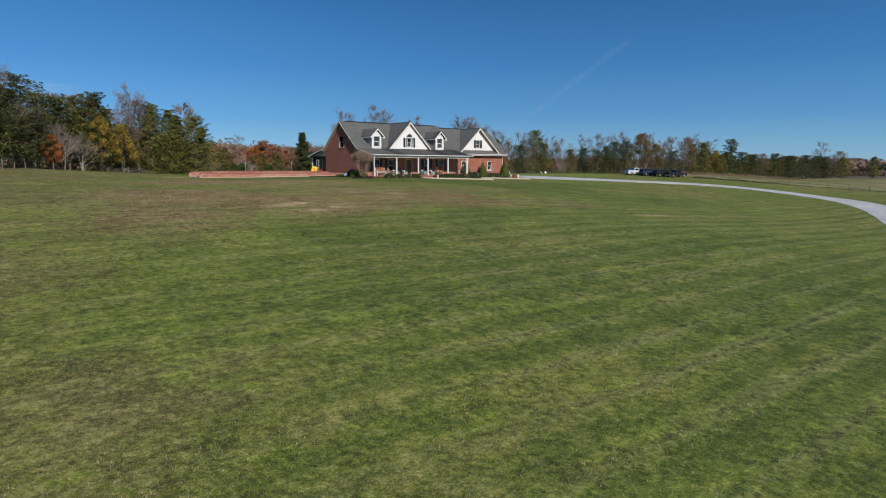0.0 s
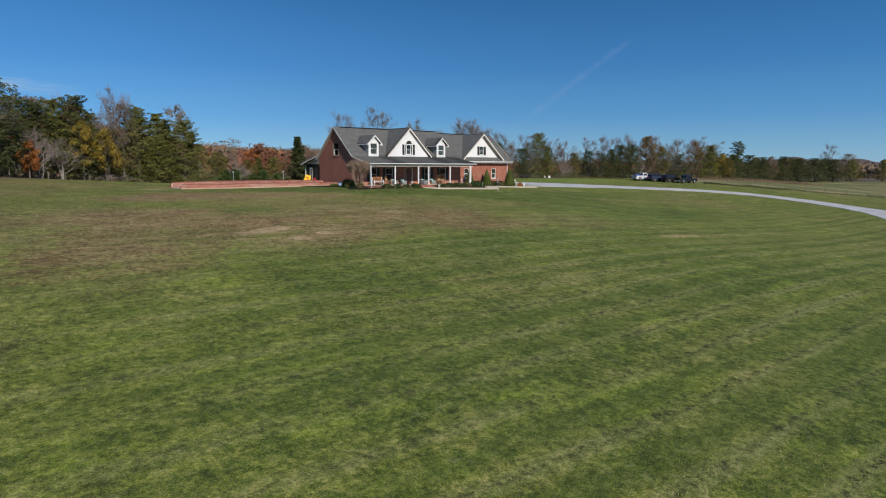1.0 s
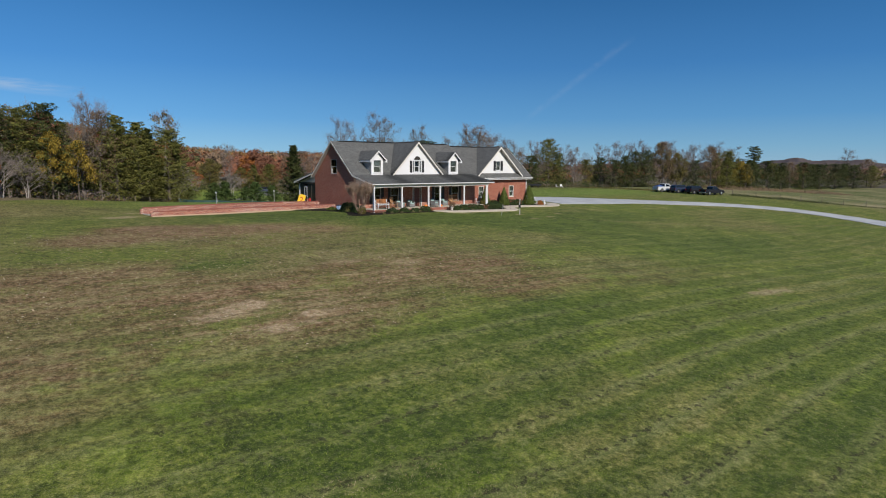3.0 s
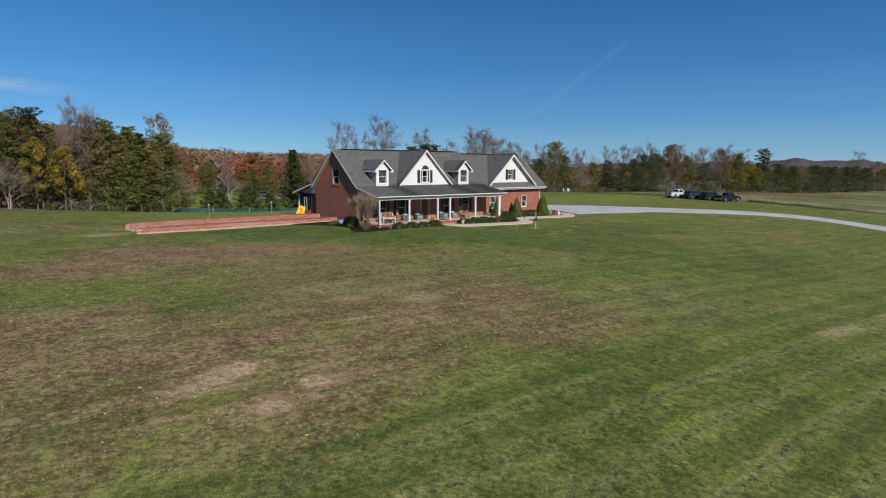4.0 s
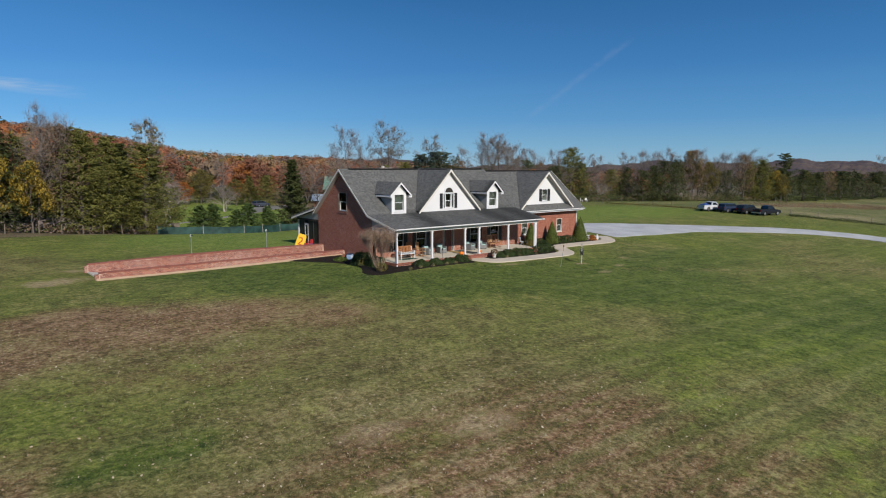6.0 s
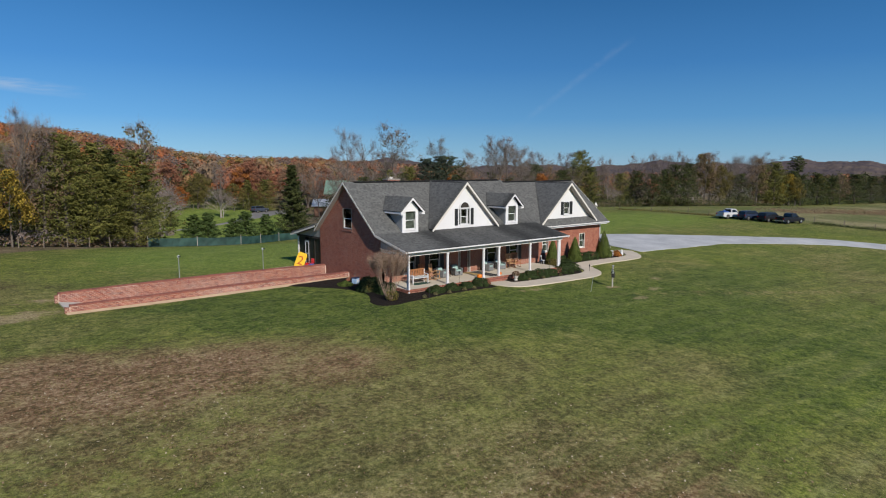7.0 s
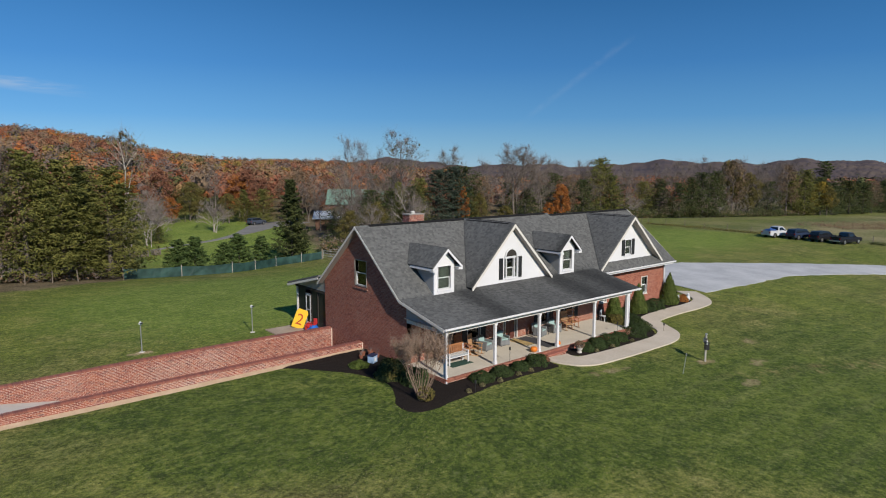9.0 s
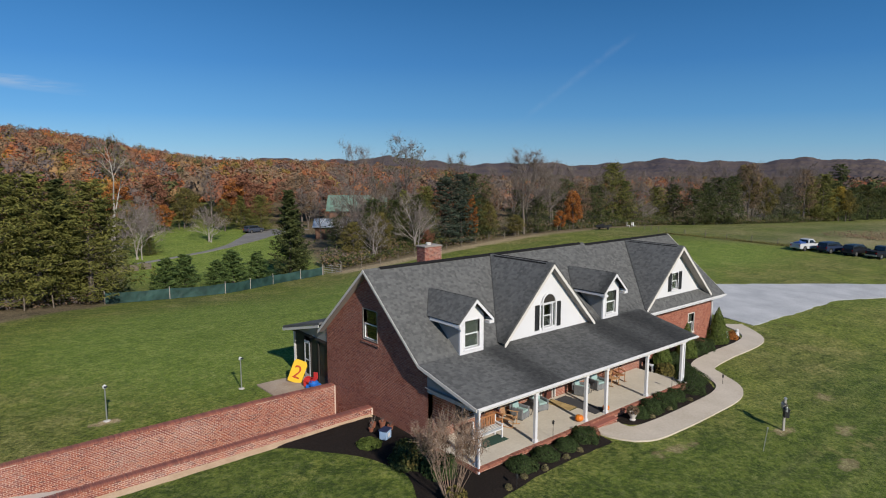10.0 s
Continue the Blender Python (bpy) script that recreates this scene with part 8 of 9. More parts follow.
for i, (x, y, r, hh) in enumerate(((-0.55, 6.1, 0.17, 0.3), (-0.9, 6.35, 0.14, 0.24), (-0.4, 5.65, 0.15, 0.2), (-1.25, 6.0, 0.12, 0.2))):
    p = thing("flower_pot", "old terracotta flower pot with dead stems", "flower pot", pose(x, y, hgt(x, y) + 0.06, 0, 0, i * 40), "flower pots by the wall")
    part("pot", Shape().lathe([(r * 0.7, 0), (r * 0.95, hh * 0.8), (r * 1.05, hh * 0.8), (r * 1.05, hh), (r * 0.9, hh), (r * 0.85, hh * 0.85)], n=14), M_TERRA, p)
    st = Shape()
    for k in range(7):
        st.tube((0, 0, hh * 0.8), (0.12 * math.cos(k), 0.12 * math.sin(k), hh + 0.2 + 0.02 * k), 0.008, 0.003, 3, False)
    part("dead_stem", st, M_TWIG, p)
ur = thing("planter_urn", "pale stone urn planter with dark plant", "planter", pose(9.75, -0.72, hgt(9.75, -0.72) + 0.06))
part("urn", Shape().lathe([(0.14, 0), (0.16, 0.05), (0.10, 0.1), (0.2, 0.3), (0.24, 0.4), (0.21, 0.4), (0.18, 0.34)], n=16), M_RAMP, ur)
c = on_ball(500, rng) * np.array([0.28, 0.28, 0.2]) + np.array([0, 0, 0.5])
part("plant", raw_mesh("plant", leaf_quads(c, on_ball(500, rng), 0.07, rng), quads(500), [L_BROWN]), None, ur)
mp = thing("ceramic_rabbit", "small white ceramic garden ornament", "garden ornament", pose(30.3, 3.75, hgt(30.3, 3.75) + 0.05))
part("figure", Shape().lathe([(0.13, 0), (0.17, 0.12), (0.14, 0.3), (0.08, 0.38), (0.11, 0.5), (0.07, 0.58), (0.02, 0.6)], n=12), M_WHITE, mp)
for x, y in ((28.7, 3.9), (16.75, 2.7)):
    mp = thing("garden_stool", "white painted garden stool", "stool", pose(x, y, hgt(x, y) + 0.05, 0, 0, 20))
    part("seat", Shape().box(-0.2, -0.18, 0.5, 0.2, 0.18, 0.54), M_WHITE, mp, bevel=0.01)
    for sx in (-0.17, 0.17):
        for sy in (-0.15, 0.15):
            part("leg", Shape().tube((sx * 1.15, sy * 1.15, 0), (sx, sy, 0.5), 0.025, n=6), M_WHITE, mp)
    part("backrest", Shape().box(-0.2, 0.15, 0.54, -0.16, 0.18, 0.95).box(0.16, 0.15, 0.54, 0.2, 0.18, 0.95).box(-0.16, 0.15, 0.8, 0.16, 0.18, 0.95), M_WHITE, mp)


def lawn_light(x, y):
    t = thing("lawn_light", "slim grey lamp post standing on the lawn", "lamp post", pose(x, y, hgt(x, y)), "lawn lights")
    part("base", Shape().lathe([(0.16, -0.05), (0.16, 0.03), (0.06, 0.05)], n=14), M_RAMP, t)
    part("pole", Shape().lathe([(0.035, 0.03), (0.03, 1.62)], n=10), M_GALV, t)
    lamp = part("lamp", Shape().lathe([(0.03, 1.62), (0.09, 1.66), (0.10, 1.76), (0.03, 1.84)], n=12), V_LAMP, t)
    part("panel", Shape().box(-0.08, -0.07, 1.80, 0.08, 0.07, 1.82, pose(0, 0, 0, 8, 0, 0)), V_BLACK, lamp)


lawn_light(-10.35, 15.35)
lawn_light(-3.55, 15.45)

M_GREYWOOD = plain("silvered_wood", (0.34, 0.32, 0.29), 0.85, grain=4, vary=0.2)
fd = thing("bird_feeder", "weathered wooden bird feeder post with hanging feeders", "bird feeder", pose(15.4, -5.6, hgt(15.4, -5.6), 0, 1, 40))
part("post", Shape().box(-0.05, -0.05, -0.3, 0.05, 0.05, 1.62), M_GREYWOOD, fd, bevel=0.008)
part("crossbar", Shape().box(-0.36, -0.03, 1.36, 0.36, 0.03, 1.42), M_POST, fd)
bx = part("feeder_box", Shape().box(-0.36, -0.12, 0.78, -0.1, 0.12, 1.18), V_BLACK, fd, "dark metal feeder box", bevel=0.01)
part("roof", Shape().slab([(-0.4, -0.16, 1.18), (-0.06, -0.16, 1.18), (-0.06, 0.0, 1.28), (-0.4, 0.0, 1.28)], 0.02).slab([(-0.06, 0.16, 1.18), (-0.4, 0.16, 1.18), (-0.4, 0.0, 1.28), (-0.06, 0.0, 1.28)], 0.02), V_BLACK, bx)
for x in (-0.34, 0.34, 0.2):
    f = part("tube_feeder", Shape().lathe([(0.03, 1.08), (0.055, 1.1), (0.055, 1.3), (0.03, 1.34)], x, 0.02, 10), M_GALV, fd)
    part("hook", Shape().tube((x, 0.02, 1.33), (x, 0.02, 1.38), 0.008, n=4), M_GALV, f)
part("cap", Shape().lathe([(0.08, 1.62), (0.09, 1.66), (0.01, 1.72)], n=8), M_GALV, fd)
sk = thing("garden_stake", "thin leaning grey metal stake in the lawn", "garden stake", pose(12.1, -6.05, hgt(12.1, -6.05), 4, 6, 0))
part("rod", Shape().tube((0, 0, -0.2), (0, 0, 1.05), 0.018, n=6), M_GALV, sk)
part("knob", Shape().lathe([(0.02, 1.05), (0.045, 1.08), (0.045, 1.12), (0.01, 1.15)], n=8), M_GALV, sk)
for x, y, z in ((4.5, -0.05, hgt(4.5, 0)), (14.5, -0.05, hgt(14.5, 0)), (18.95, -0.75, hgt(19, -0.7) + 0.05), (0.35, -1.75, hgt(0.3, -1.7) + 0.05)):
    k = 0.95 if y > -0.5 else 0.4
    t = thing("path_light", "black stake light beside the porch", "garden light", pose(x, y, z), "garden stake lights")
    part("stake", Shape().tube((0, 0, -0.1), (0, 0, k), 0.012, n=5), V_BLACK, t)
    part("lantern", Shape().lathe([(0.03, k), (0.05, k + 0.03), (0.05, k + 0.14), (0.065, k + 0.15), (0.01, k + 0.2)], n=8), V_BLACK, t)

# yellow numbered board and toys on the patio
bd = thing("play_board", "yellow board painted with a red number two", "play board", pose(-0.95, 14.35, PAT, 0, 0, -52) @ pose(0, 0, 0, -17, 16, 0))
part("board", Shape().slab([(-0.42, 0, 0), (0.42, 0, 0), (0.42, 0, 1.12), (0.30, 0, 1.3), (-0.30, 0, 1.3), (-0.42, 0, 1.12)], 0.05), plain("yellow_plastic", (0.72, 0.45, 0.03), 0.4, vary=0.1), bd, bevel=0.012)
num = bpy.data.curves.new("numeral", "FONT")
num.body, num.size, num.extrude, num.align_x = "2", 1.05, 0.004, "CENTER"
num.materials.append(plain("red_paint", (0.42, 0.06, 0.02), 0.5))
nu = new("numeral", num)
nu.parent, nu.matrix_basis = bd, pose(0, -0.012, 0.26, 90, 0, 0)
part("prop", Shape().box(-0.3, 0.06, 0.02, -0.24, 0.5, 0.08).box(0.24, 0.06, 0.02, 0.3, 0.5, 0.08).box(-0.3, 0.46, 0.02, 0.3, 0.52, 0.5), M_POST, bd)
M_BLUE, M_RED = plain("blue_toy", (0.02, 0.13, 0.50), 0.35), plain("red_toy", (0.42, 0.03, 0.03), 0.35)
ty = thing("ride_on_toy", "bright blue plastic ride-on toy with red seat", "toy", pose(-0.55, 12.75, PAT, 0, 0, 30))
part("body", Shape().lathe([(0.16, 0.14), (0.26, 0.2), (0.28, 0.34), (0.2, 0.44), (0.08, 0.46)], n=14), M_BLUE, ty)
part("seat", Shape().box(-0.1, -0.14, 0.44, 0.24, 0.14, 0.52), M_RED, ty, bevel=0.03)
part("backrest", Shape().box(0.2, -0.14, 0.5, 0.27, 0.14, 0.85), M_RED, ty, bevel=0.03)
for sx in (-0.22, 0.2):
    for sy in (-0.24, 0.24):
        part("wheel", Shape().tube((sx, sy - 0.05, 0.13), (sx, sy + 0.05, 0.13), 0.13, n=14), M_BLUE, ty)
part("handlebar", Shape().tube((-0.24, 0, 0.4), (-0.3, 0, 0.72), 0.02, n=6).tube((-0.3, -0.2, 0.72), (-0.3, 0.2, 0.72), 0.02, n=6), M_RED, ty)
pl = thing("paddling_pool", "small red plastic sand tray", "toy", pose(-0.45, 13.55, PAT, 60, 0, 20))
part("tray", Shape().lathe([(0.02, 0.0), (0.4, 0.0), (0.44, 0.12), (0.40, 0.12), (0.36, 0.04)], n=18), M_RED, pl)

# ---- porch furniture ----
M_OAK = plain("varnished_wood", (0.30, 0.13, 0.055), 0.45, grain=4, vary=0.3)
M_PINE = plain("pale_wood", (0.42, 0.24, 0.12), 0.55, grain=4, vary=0.25)
M_WICKER = plain("grey_wicker", (0.15, 0.155, 0.16), 0.7, grain=14, vary=0.35, bump=0.6)
M_TEAL = plain("teal_cushion", (0.26, 0.37, 0.36), 0.85, vary=0.15)
M_STRIPE = Nodes("striped_cloth")
M_STRIPE.set(Base_Color=M_STRIPE.ramp(M_STRIPE.math("FRACT", M_STRIPE.math("MULTIPLY", M_STRIPE.xyz()[1], 9.0)), (0.45, (0.70, 0.68, 0.64)), (0.55, (0.26, 0.28, 0.30))), Roughness=0.85)
M_STRIPE = M_STRIPE.mat


def armchair(x, y, rz):
    t = thing("wicker_armchair", "grey wicker armchair with teal cushions on the porch", "armchair", pose(x, y, SLAB, 0, 0, rz) @ Matrix.Diagonal((0.88, 0.88, 0.92, 1)), "porch wicker chairs")
    part("base", Shape().box(-0.36, -0.36, 0.03, 0.36, 0.36, 0.36), M_WICKER, t, bevel=0.03)
    part("armrest", Shape().box(-0.40, -0.36, 0.03, -0.29, 0.36, 0.62), M_WICKER, t, bevel=0.03)
    part("armrest", Shape().box(0.29, -0.36, 0.03, 0.40, 0.36, 0.62), M_WICKER, t, bevel=0.03)
    part("backrest", Shape().box(-0.36, 0.27, 0.3, 0.36, 0.38, 0.9, pose(0, 0.06, 0, -8, 0, 0)), M_WICKER, t, bevel=0.03)
    part("seat_cushion", Shape().box(-0.28, -0.34, 0.36, 0.28, 0.26, 0.48), M_TEAL, t, "teal seat cushion", bevel=0.035)
    part("back_cushion", Shape().box(-0.28, 0.15, 0.46, 0.28, 0.28, 0.84, pose(0, 0.04, 0, -8, 0, 0)), M_TEAL, t, "teal back cushion", bevel=0.035)
    for sx in (-0.32, 0.32):
        for sy in (-0.3, 0.3):
            part("foot", Shape().box(sx - 0.03, sy - 0.03, 0, sx + 0.03, sy + 0.03, 0.04), V_BLACK, t)


def rocker(x, y, rz, mat, label):
    t = thing("rocking_chair", label, "rocking chair", pose(x, y, SLAB, 0, 0, rz), "porch rocking chairs")
    for sx in (-0.27, 0.27):
        s = Shape()
        pts = [Vector((sx, 0.55 * math.sin(a), 0.62 - 0.6 * math.cos(a) + 0.02)) for a in (-0.85 + 0.17 * i for i in range(11))]
        pts = [Vector((p.x, p.y * 1.0, 0.02 + (p.y ** 2) * 0.35)) for p in pts]
        s.pipe(pts, 0.022)
        part("rocker_runner", s, mat, t)
        part("front_leg", Shape().tube((sx, -0.24, 0.04), (sx, -0.26, 0.62), 0.022, n=6), mat, t)
        part("back_leg", Shape().tube((sx, 0.22, 0.04), (sx, 0.42, 1.12), 0.024, n=6), mat, t)
        part("armrest", Shape().box(sx - 0.045, -0.32, 0.62, sx + 0.045, 0.30, 0.65), mat, t, bevel=0.008)
    part("seat", Shape().box(-0.26, -0.28, 0.38, 0.26, 0.22, 0.42), mat, t, bevel=0.01)
    part("top_rail", Shape().box(-0.29, 0.38, 1.04, 0.29, 0.43, 1.16), mat, t, bevel=0.01)
    part("low_rail", Shape().box(-0.26, 0.26, 0.5, 0.26, 0.29, 0.55), mat, t)
    for k in range(6):
        xx = -0.2 + 0.08 * k
        part("slat", Shape().slab([(xx - 0.02, 0.262, 0.5), (xx + 0.02, 0.262, 0.5), (xx + 0.02, 0.395, 1.1), (xx - 0.02, 0.395, 1.1)], 0.015), mat, t)


bn = thing("porch_bench", "wooden porch bench with striped seat pad", "bench", pose(2.15, 1.75, SLAB, 0, 0, 0))
part("seat", Shape().box(-0.72, -0.28, 0.40, 0.72, 0.25, 0.44), M_WHITE, bn, bevel=0.01)
part("seat_pad", Shape().box(-0.68, -0.27, 0.44, 0.68, 0.2, 0.54), M_STRIPE, bn, "grey and white striped seat pad", bevel=0.03)
for sx in (-0.68, 0.68):
    for sy in (-0.24, 0.22):
        part("leg", Shape().box(sx - 0.03, sy - 0.03, 0, sx + 0.03, sy + 0.03, 0.62 if sy < 0 else 0.98), M_WHITE, bn)
    part("armrest", Shape().box(sx - 0.04, -0.28, 0.62, sx + 0.04, 0.24, 0.66), M_WHITE, bn)
for k in range(9):
    xx = -0.6 + 0.15 * k
    part("back_slat", Shape().box(xx - 0.045, 0.2, 0.5, xx + 0.045, 0.23, 0.95), M_OAK, bn)
part("top_rail", Shape().box(-0.7, 0.19, 0.95, 0.7, 0.25, 1.03), M_OAK, bn, bevel=0.01)
mt = thing("green_mat", "dark green mat under the bench", "mat", pose(2.2, 1.55, SLAB))
part("mat", Shape().box(-0.75, -0.35, 0.0, 0.75, 0.35, 0.012), plain("green_mat", (0.025, 0.06, 0.045), 0.9), mt)
rocker(4.05, 2.2, 24, M_PINE, "pale wooden rocking chair with slatted back")
rocker(3.35, 2.55, 8, M_OAK, "dark wooden rocking chair in porch shade")
rocker(12.5, 2.45, -12, M_PINE, "wooden rocking chair near the porch end")
rocker(13.3, 2.6, -20, M_OAK, "dark wooden rocking chair near the porch end")
armchair(5.15, 2.55, 12)
armchair(6.65, 2.65, -8)
armchair(10.0, 2.6, 14)
armchair(11.4, 2.6, -6)
for x in (5.9, 10.7):
    t = thing("side_table", "small dark folding side table", "table", pose(x, 2.65, SLAB, 0, 0, 15), "porch side tables")
    part("tabletop", Shape().box(-0.24, -0.24, 0.48, 0.24, 0.24, 0.52), V_BLACK, t, bevel=0.008)
    for sg in (-1, 1):
        part("leg", Shape().tube((-0.2, sg * 0.2, 0), (0.2, sg * 0.2, 0.48), 0.018, n=5), V_BLACK, t)
        part("leg", Shape().tube((0.2, sg * 0.18, 0), (-0.2, sg * 0.18, 0.48), 0.018, n=5), V_BLACK, t)


def pumpkin(x, y, r, rz):
    t = thing("pumpkin", "orange pumpkin standing on the porch edge", "pumpkin", pose(x, y, SLAB, 0, 0, rz), "porch pumpkins")
    s = Shape()
    n, m = 40, 10
    for j in range(m + 1):
        a = math.pi * j / m
        for i in range(n):
            b = 2 * math.pi * i / n
            q = r * (0.92 + 0.08 * abs(math.cos(b * 5))) * math.sin(a) ** 0.8
            s.v.append((q * math.cos(b), q * math.sin(b), r * 0.8 - r * 0.8 * math.cos(a) * (1 - 0.18 * math.exp(-((math.sin(a)) ** 2) * 6))))
    for j in range(m):
        s.f += [(j * n + i, j * n + (i + 1) % n, (j + 1) * n + (i + 1) % n, (j + 1) * n + i) for i in range(n)]
    s.smooth = True
    part("flesh", s, plain("pumpkin_skin", (0.62, 0.17, 0.015), 0.5, vary=0.15), t)
    part("stalk", Shape().tube((0, 0, r * 1.3), (0.03, 0.01, r * 1.65), 0.03, 0.022, 7), M_PINE, t)


pumpkin(6.98, 0.42, 0.21, 0)
pumpkin(9.12, 0.42, 0.18, 40)
rg = thing("door_mat", "dark grey runner mat before the front door", "mat", pose(8.75, 1.75, SLAB))
part("mat", Shape().box(-0.45, -1.3, 0, 0.45, 1.3, 0.012), plain("dark_mat", (0.05, 0.05, 0.055), 0.95), rg)
rg = thing("woven_rug", "tan patterned woven rug at the door", "rug", pose(7.95, 2.35, SLAB, 0, 0, 4))
part("rug", Shape().box(-0.33, -0.75, 0, 0.33, 0.75, 0.015), plain("woven_tan", (0.38, 0.27, 0.12), 0.95, vary=0.45, grain=9), rg)
part("border", Shape().box(-0.35, -0.82, 0, 0.35, -0.75, 0.012).box(-0.35, 0.75, 0, 0.35, 0.82, 0.012), plain("woven_olive", (0.12, 0.11, 0.05), 0.95), rg)

# far small things by the hedgerow
tr = thing("utility_trailer", "low black utility trailer beside the hedgerow", "trailer", pose(91.5, 60.0, hgt(91.5, 60), 0, 0, 10))
part("deck", Shape().box(-1.8, -0.9, 0.5, 1.8, 0.9, 0.6), V_BLACK, tr)
part("rail", Shape().box(-1.8, -0.9, 0.6, 1.8, -0.85, 1.0).box(-1.8, 0.85, 0.6, 1.8, 0.9, 1.0), V_BLACK, tr)
for sy in (-0.95, 0.95):
    part("wheel", Shape().tube((0, sy - 0.1, 0.33), (0, sy + 0.1, 0.33), 0.33, n=14), V_TYRE, tr)
part("drawbar", Shape().tube((1.8, 0, 0.5), (3.0, 0, 0.4), 0.05, n=6), V_BLACK, tr)
for x, y, rz in ((102.0, 61.2, 30), (103.6, 61.0, -20)):
    t = thing("garden_chair", "white plastic garden chair by the hedgerow", "chair", pose(x, y, hgt(x, y), 0, 0, rz))
    part("seat", Shape().box(-0.3, -0.3, 0.38, 0.3, 0.3, 0.43), M_WHITE, t)
    part("backrest", Shape().box(-0.3, 0.26, 0.43, 0.3, 0.31, 1.0), M_WHITE, t)
    for sx in (-0.26, 0.26):
        for sy in (-0.26, 0.26):
            part("leg", Shape().tube((sx, sy, 0), (sx, sy, 0.4), 0.03, n=5), M_WHITE, t)
for i, (x, y) in enumerate(((9.4, 89.4), (11.4, 89.8), (7.8, 89.6))):
    t = thing("compost_crate", "weathered wooden compost crate", "crate", pose(x, y, hgt(x, y), 0, 0, 10 * i), "compost crates")
    for k in range(4):
        z = 0.05 + 0.22 * k
        for q in ((-0.6, -0.55, z, 0.6, -0.52, z + 0.17), (-0.6, 0.52, z, 0.6, 0.55, z + 0.17)):
            part("board", Shape().box(*q), M_POST, t)
    part("side", Shape().box(-0.6, -0.52, 0.05, -0.57, 0.52, 0.88).box(0.57, -0.52, 0.05, 0.6, 0.52, 0.88), M_POST, t)


# ---- grass blades, dry stalks and fallen leaves near the flight line ----
def scatter(n, seed, area, keep):
    rng = np.random.default_rng(seed)
    p = np.stack([rng.uniform(area[0], area[1], n * 6), rng.uniform(area[2], area[3], n * 6)], 1)
    p = p[rng.uniform(0, 1, len(p)) < keep(p)]
    return p[:n], rng


LINE_A, LINE_B = np.array([-45.0, -67.0]), np.array([-14.0, -14.0])


def near_line(p):
    d = LINE_B - LINE_A
    t = np.clip(((p - LINE_A) @ d) / (d @ d), 0, 1)
    q = np.hypot(*(p - (LINE_A + t[:, None] * d)).T)
    return np.clip(1.3 - q / 15.0, 0, 1) ** 1.6


def patchy(p, scale, seed):
    return np.array([noise.noise((a * scale, b * scale, seed)) for a, b in p])


def blades(name, label, mat, pts, rng, per, tall, wide, category="grass"):
    n = len(pts) * per
    c = np.repeat(pts, per, 0) + rng.normal(0, 0.035, (n, 2))
    z = height(c[:, 0], c[:, 1]) - 0.01
    a = rng.uniform(0, 2 * np.pi, n)
    h = tall * rng.uniform(0.5, 1.3, n)
    lean = rng.normal(0, 0.5, (n, 2)) * h[:, None]
    w = wide * rng.uniform(0.6, 1.4, n)
    dx, dy = np.cos(a) * w, np.sin(a) * w
    v = np.stack([np.stack([c[:, 0] - dx, c[:, 1] - dy, z], 1), np.stack([c[:, 0] + dx, c[:, 1] + dy, z], 1), np.stack([c[:, 0] + lean[:, 0], c[:, 1] + lean[:, 1], z + h], 1)], 1).reshape(-1, 3)
    tagged(new(name, raw_mesh(name, v, np.arange(n * 3).reshape(-1, 3), [mat])), label, category, kind="stuff")


G_GREEN = leafy("grass_blades", [(0.070, 0.115, 0.014), (0.145, 0.195, 0.028), (0.26, 0.30, 0.062)], scale=0.5, spread=0.6, through=0.3)
G_DRY = leafy("dry_grass", [(0.16, 0.12, 0.065), (0.29, 0.225, 0.125), (0.46, 0.38, 0.235)], scale=0.5, spread=0.7, through=0.25)
p, rng = scatter(46000, 301, (-62, 4, -68, -4), near_line)
blades("grass", "short mown green grass blades", G_GREEN, p, rng, 3, 0.045, 0.008)
p, rng = scatter(50000, 302, (-62, 10, -68, 2), near_line)
p = p[patchy(p, 0.07, 5.0) > -0.05]
blades("dry_grass", "dry straw-coloured grass among the lawn", G_DRY, p, rng, 3, 0.05, 0.007, "dry grass")


def browned(p):
    k = np.zeros(len(p))
    for x, y, rx, ry in ((-16, -24, 13, 9), (-25, -30, 8, 5), (-24, -9, 13, 8), (-31, -22, 9, 10)):
        k = np.maximum(k, np.clip(1.2 - np.hypot((p[:, 0] - x) / rx, (p[:, 1] - y) / ry), 0, 1))
    return k


p, rng = scatter(5200, 304, (-48, 2, -42, 0), browned)
c = np.stack([p[:, 0], p[:, 1], height(p[:, 0], p[:, 1]) + 0.025], 1)
v = leaf_quads(c, np.tile([0.0, 0.0, 1.0], (len(c), 1)), 0.06, rng, 1.6, spread=0.3)
tagged(new("fallen_leaves", raw_mesh("fallen_leaves", v, quads(len(c)), [leafy("fallen_leaf", [(0.20, 0.12, 0.07), (0.34, 0.24, 0.15), (0.55, 0.46, 0.34)], scale=0.6, spread=0.8)])), "pale dead leaves scattered on the dry lawn", "leaves", kind="stuff")

# ---- rowlock bricks that cap the ramp's two walls ----
cap_mesh = Shape().box(-0.032, -0.16, 0.0, 0.032, 0.16, 0.10).mesh("brick", M_CAP, 0.006)
rnd = random.Random(5)
for wall, y, top in ((wall_rear, 11.44, top_rear), (wall_front, 7.84, top_front)):
    for i in range(246):
        x = -18.96 + i * 0.0768
        b = part("brick", cap_mesh, None, wall)
        b.matrix_basis = pose(x, y + rnd.uniform(-0.006, 0.006), top(x) - 0.012 + rnd.uniform(-0.004, 0.004), 0, rnd.uniform(-1, 1), rnd.uniform(-1, 1))


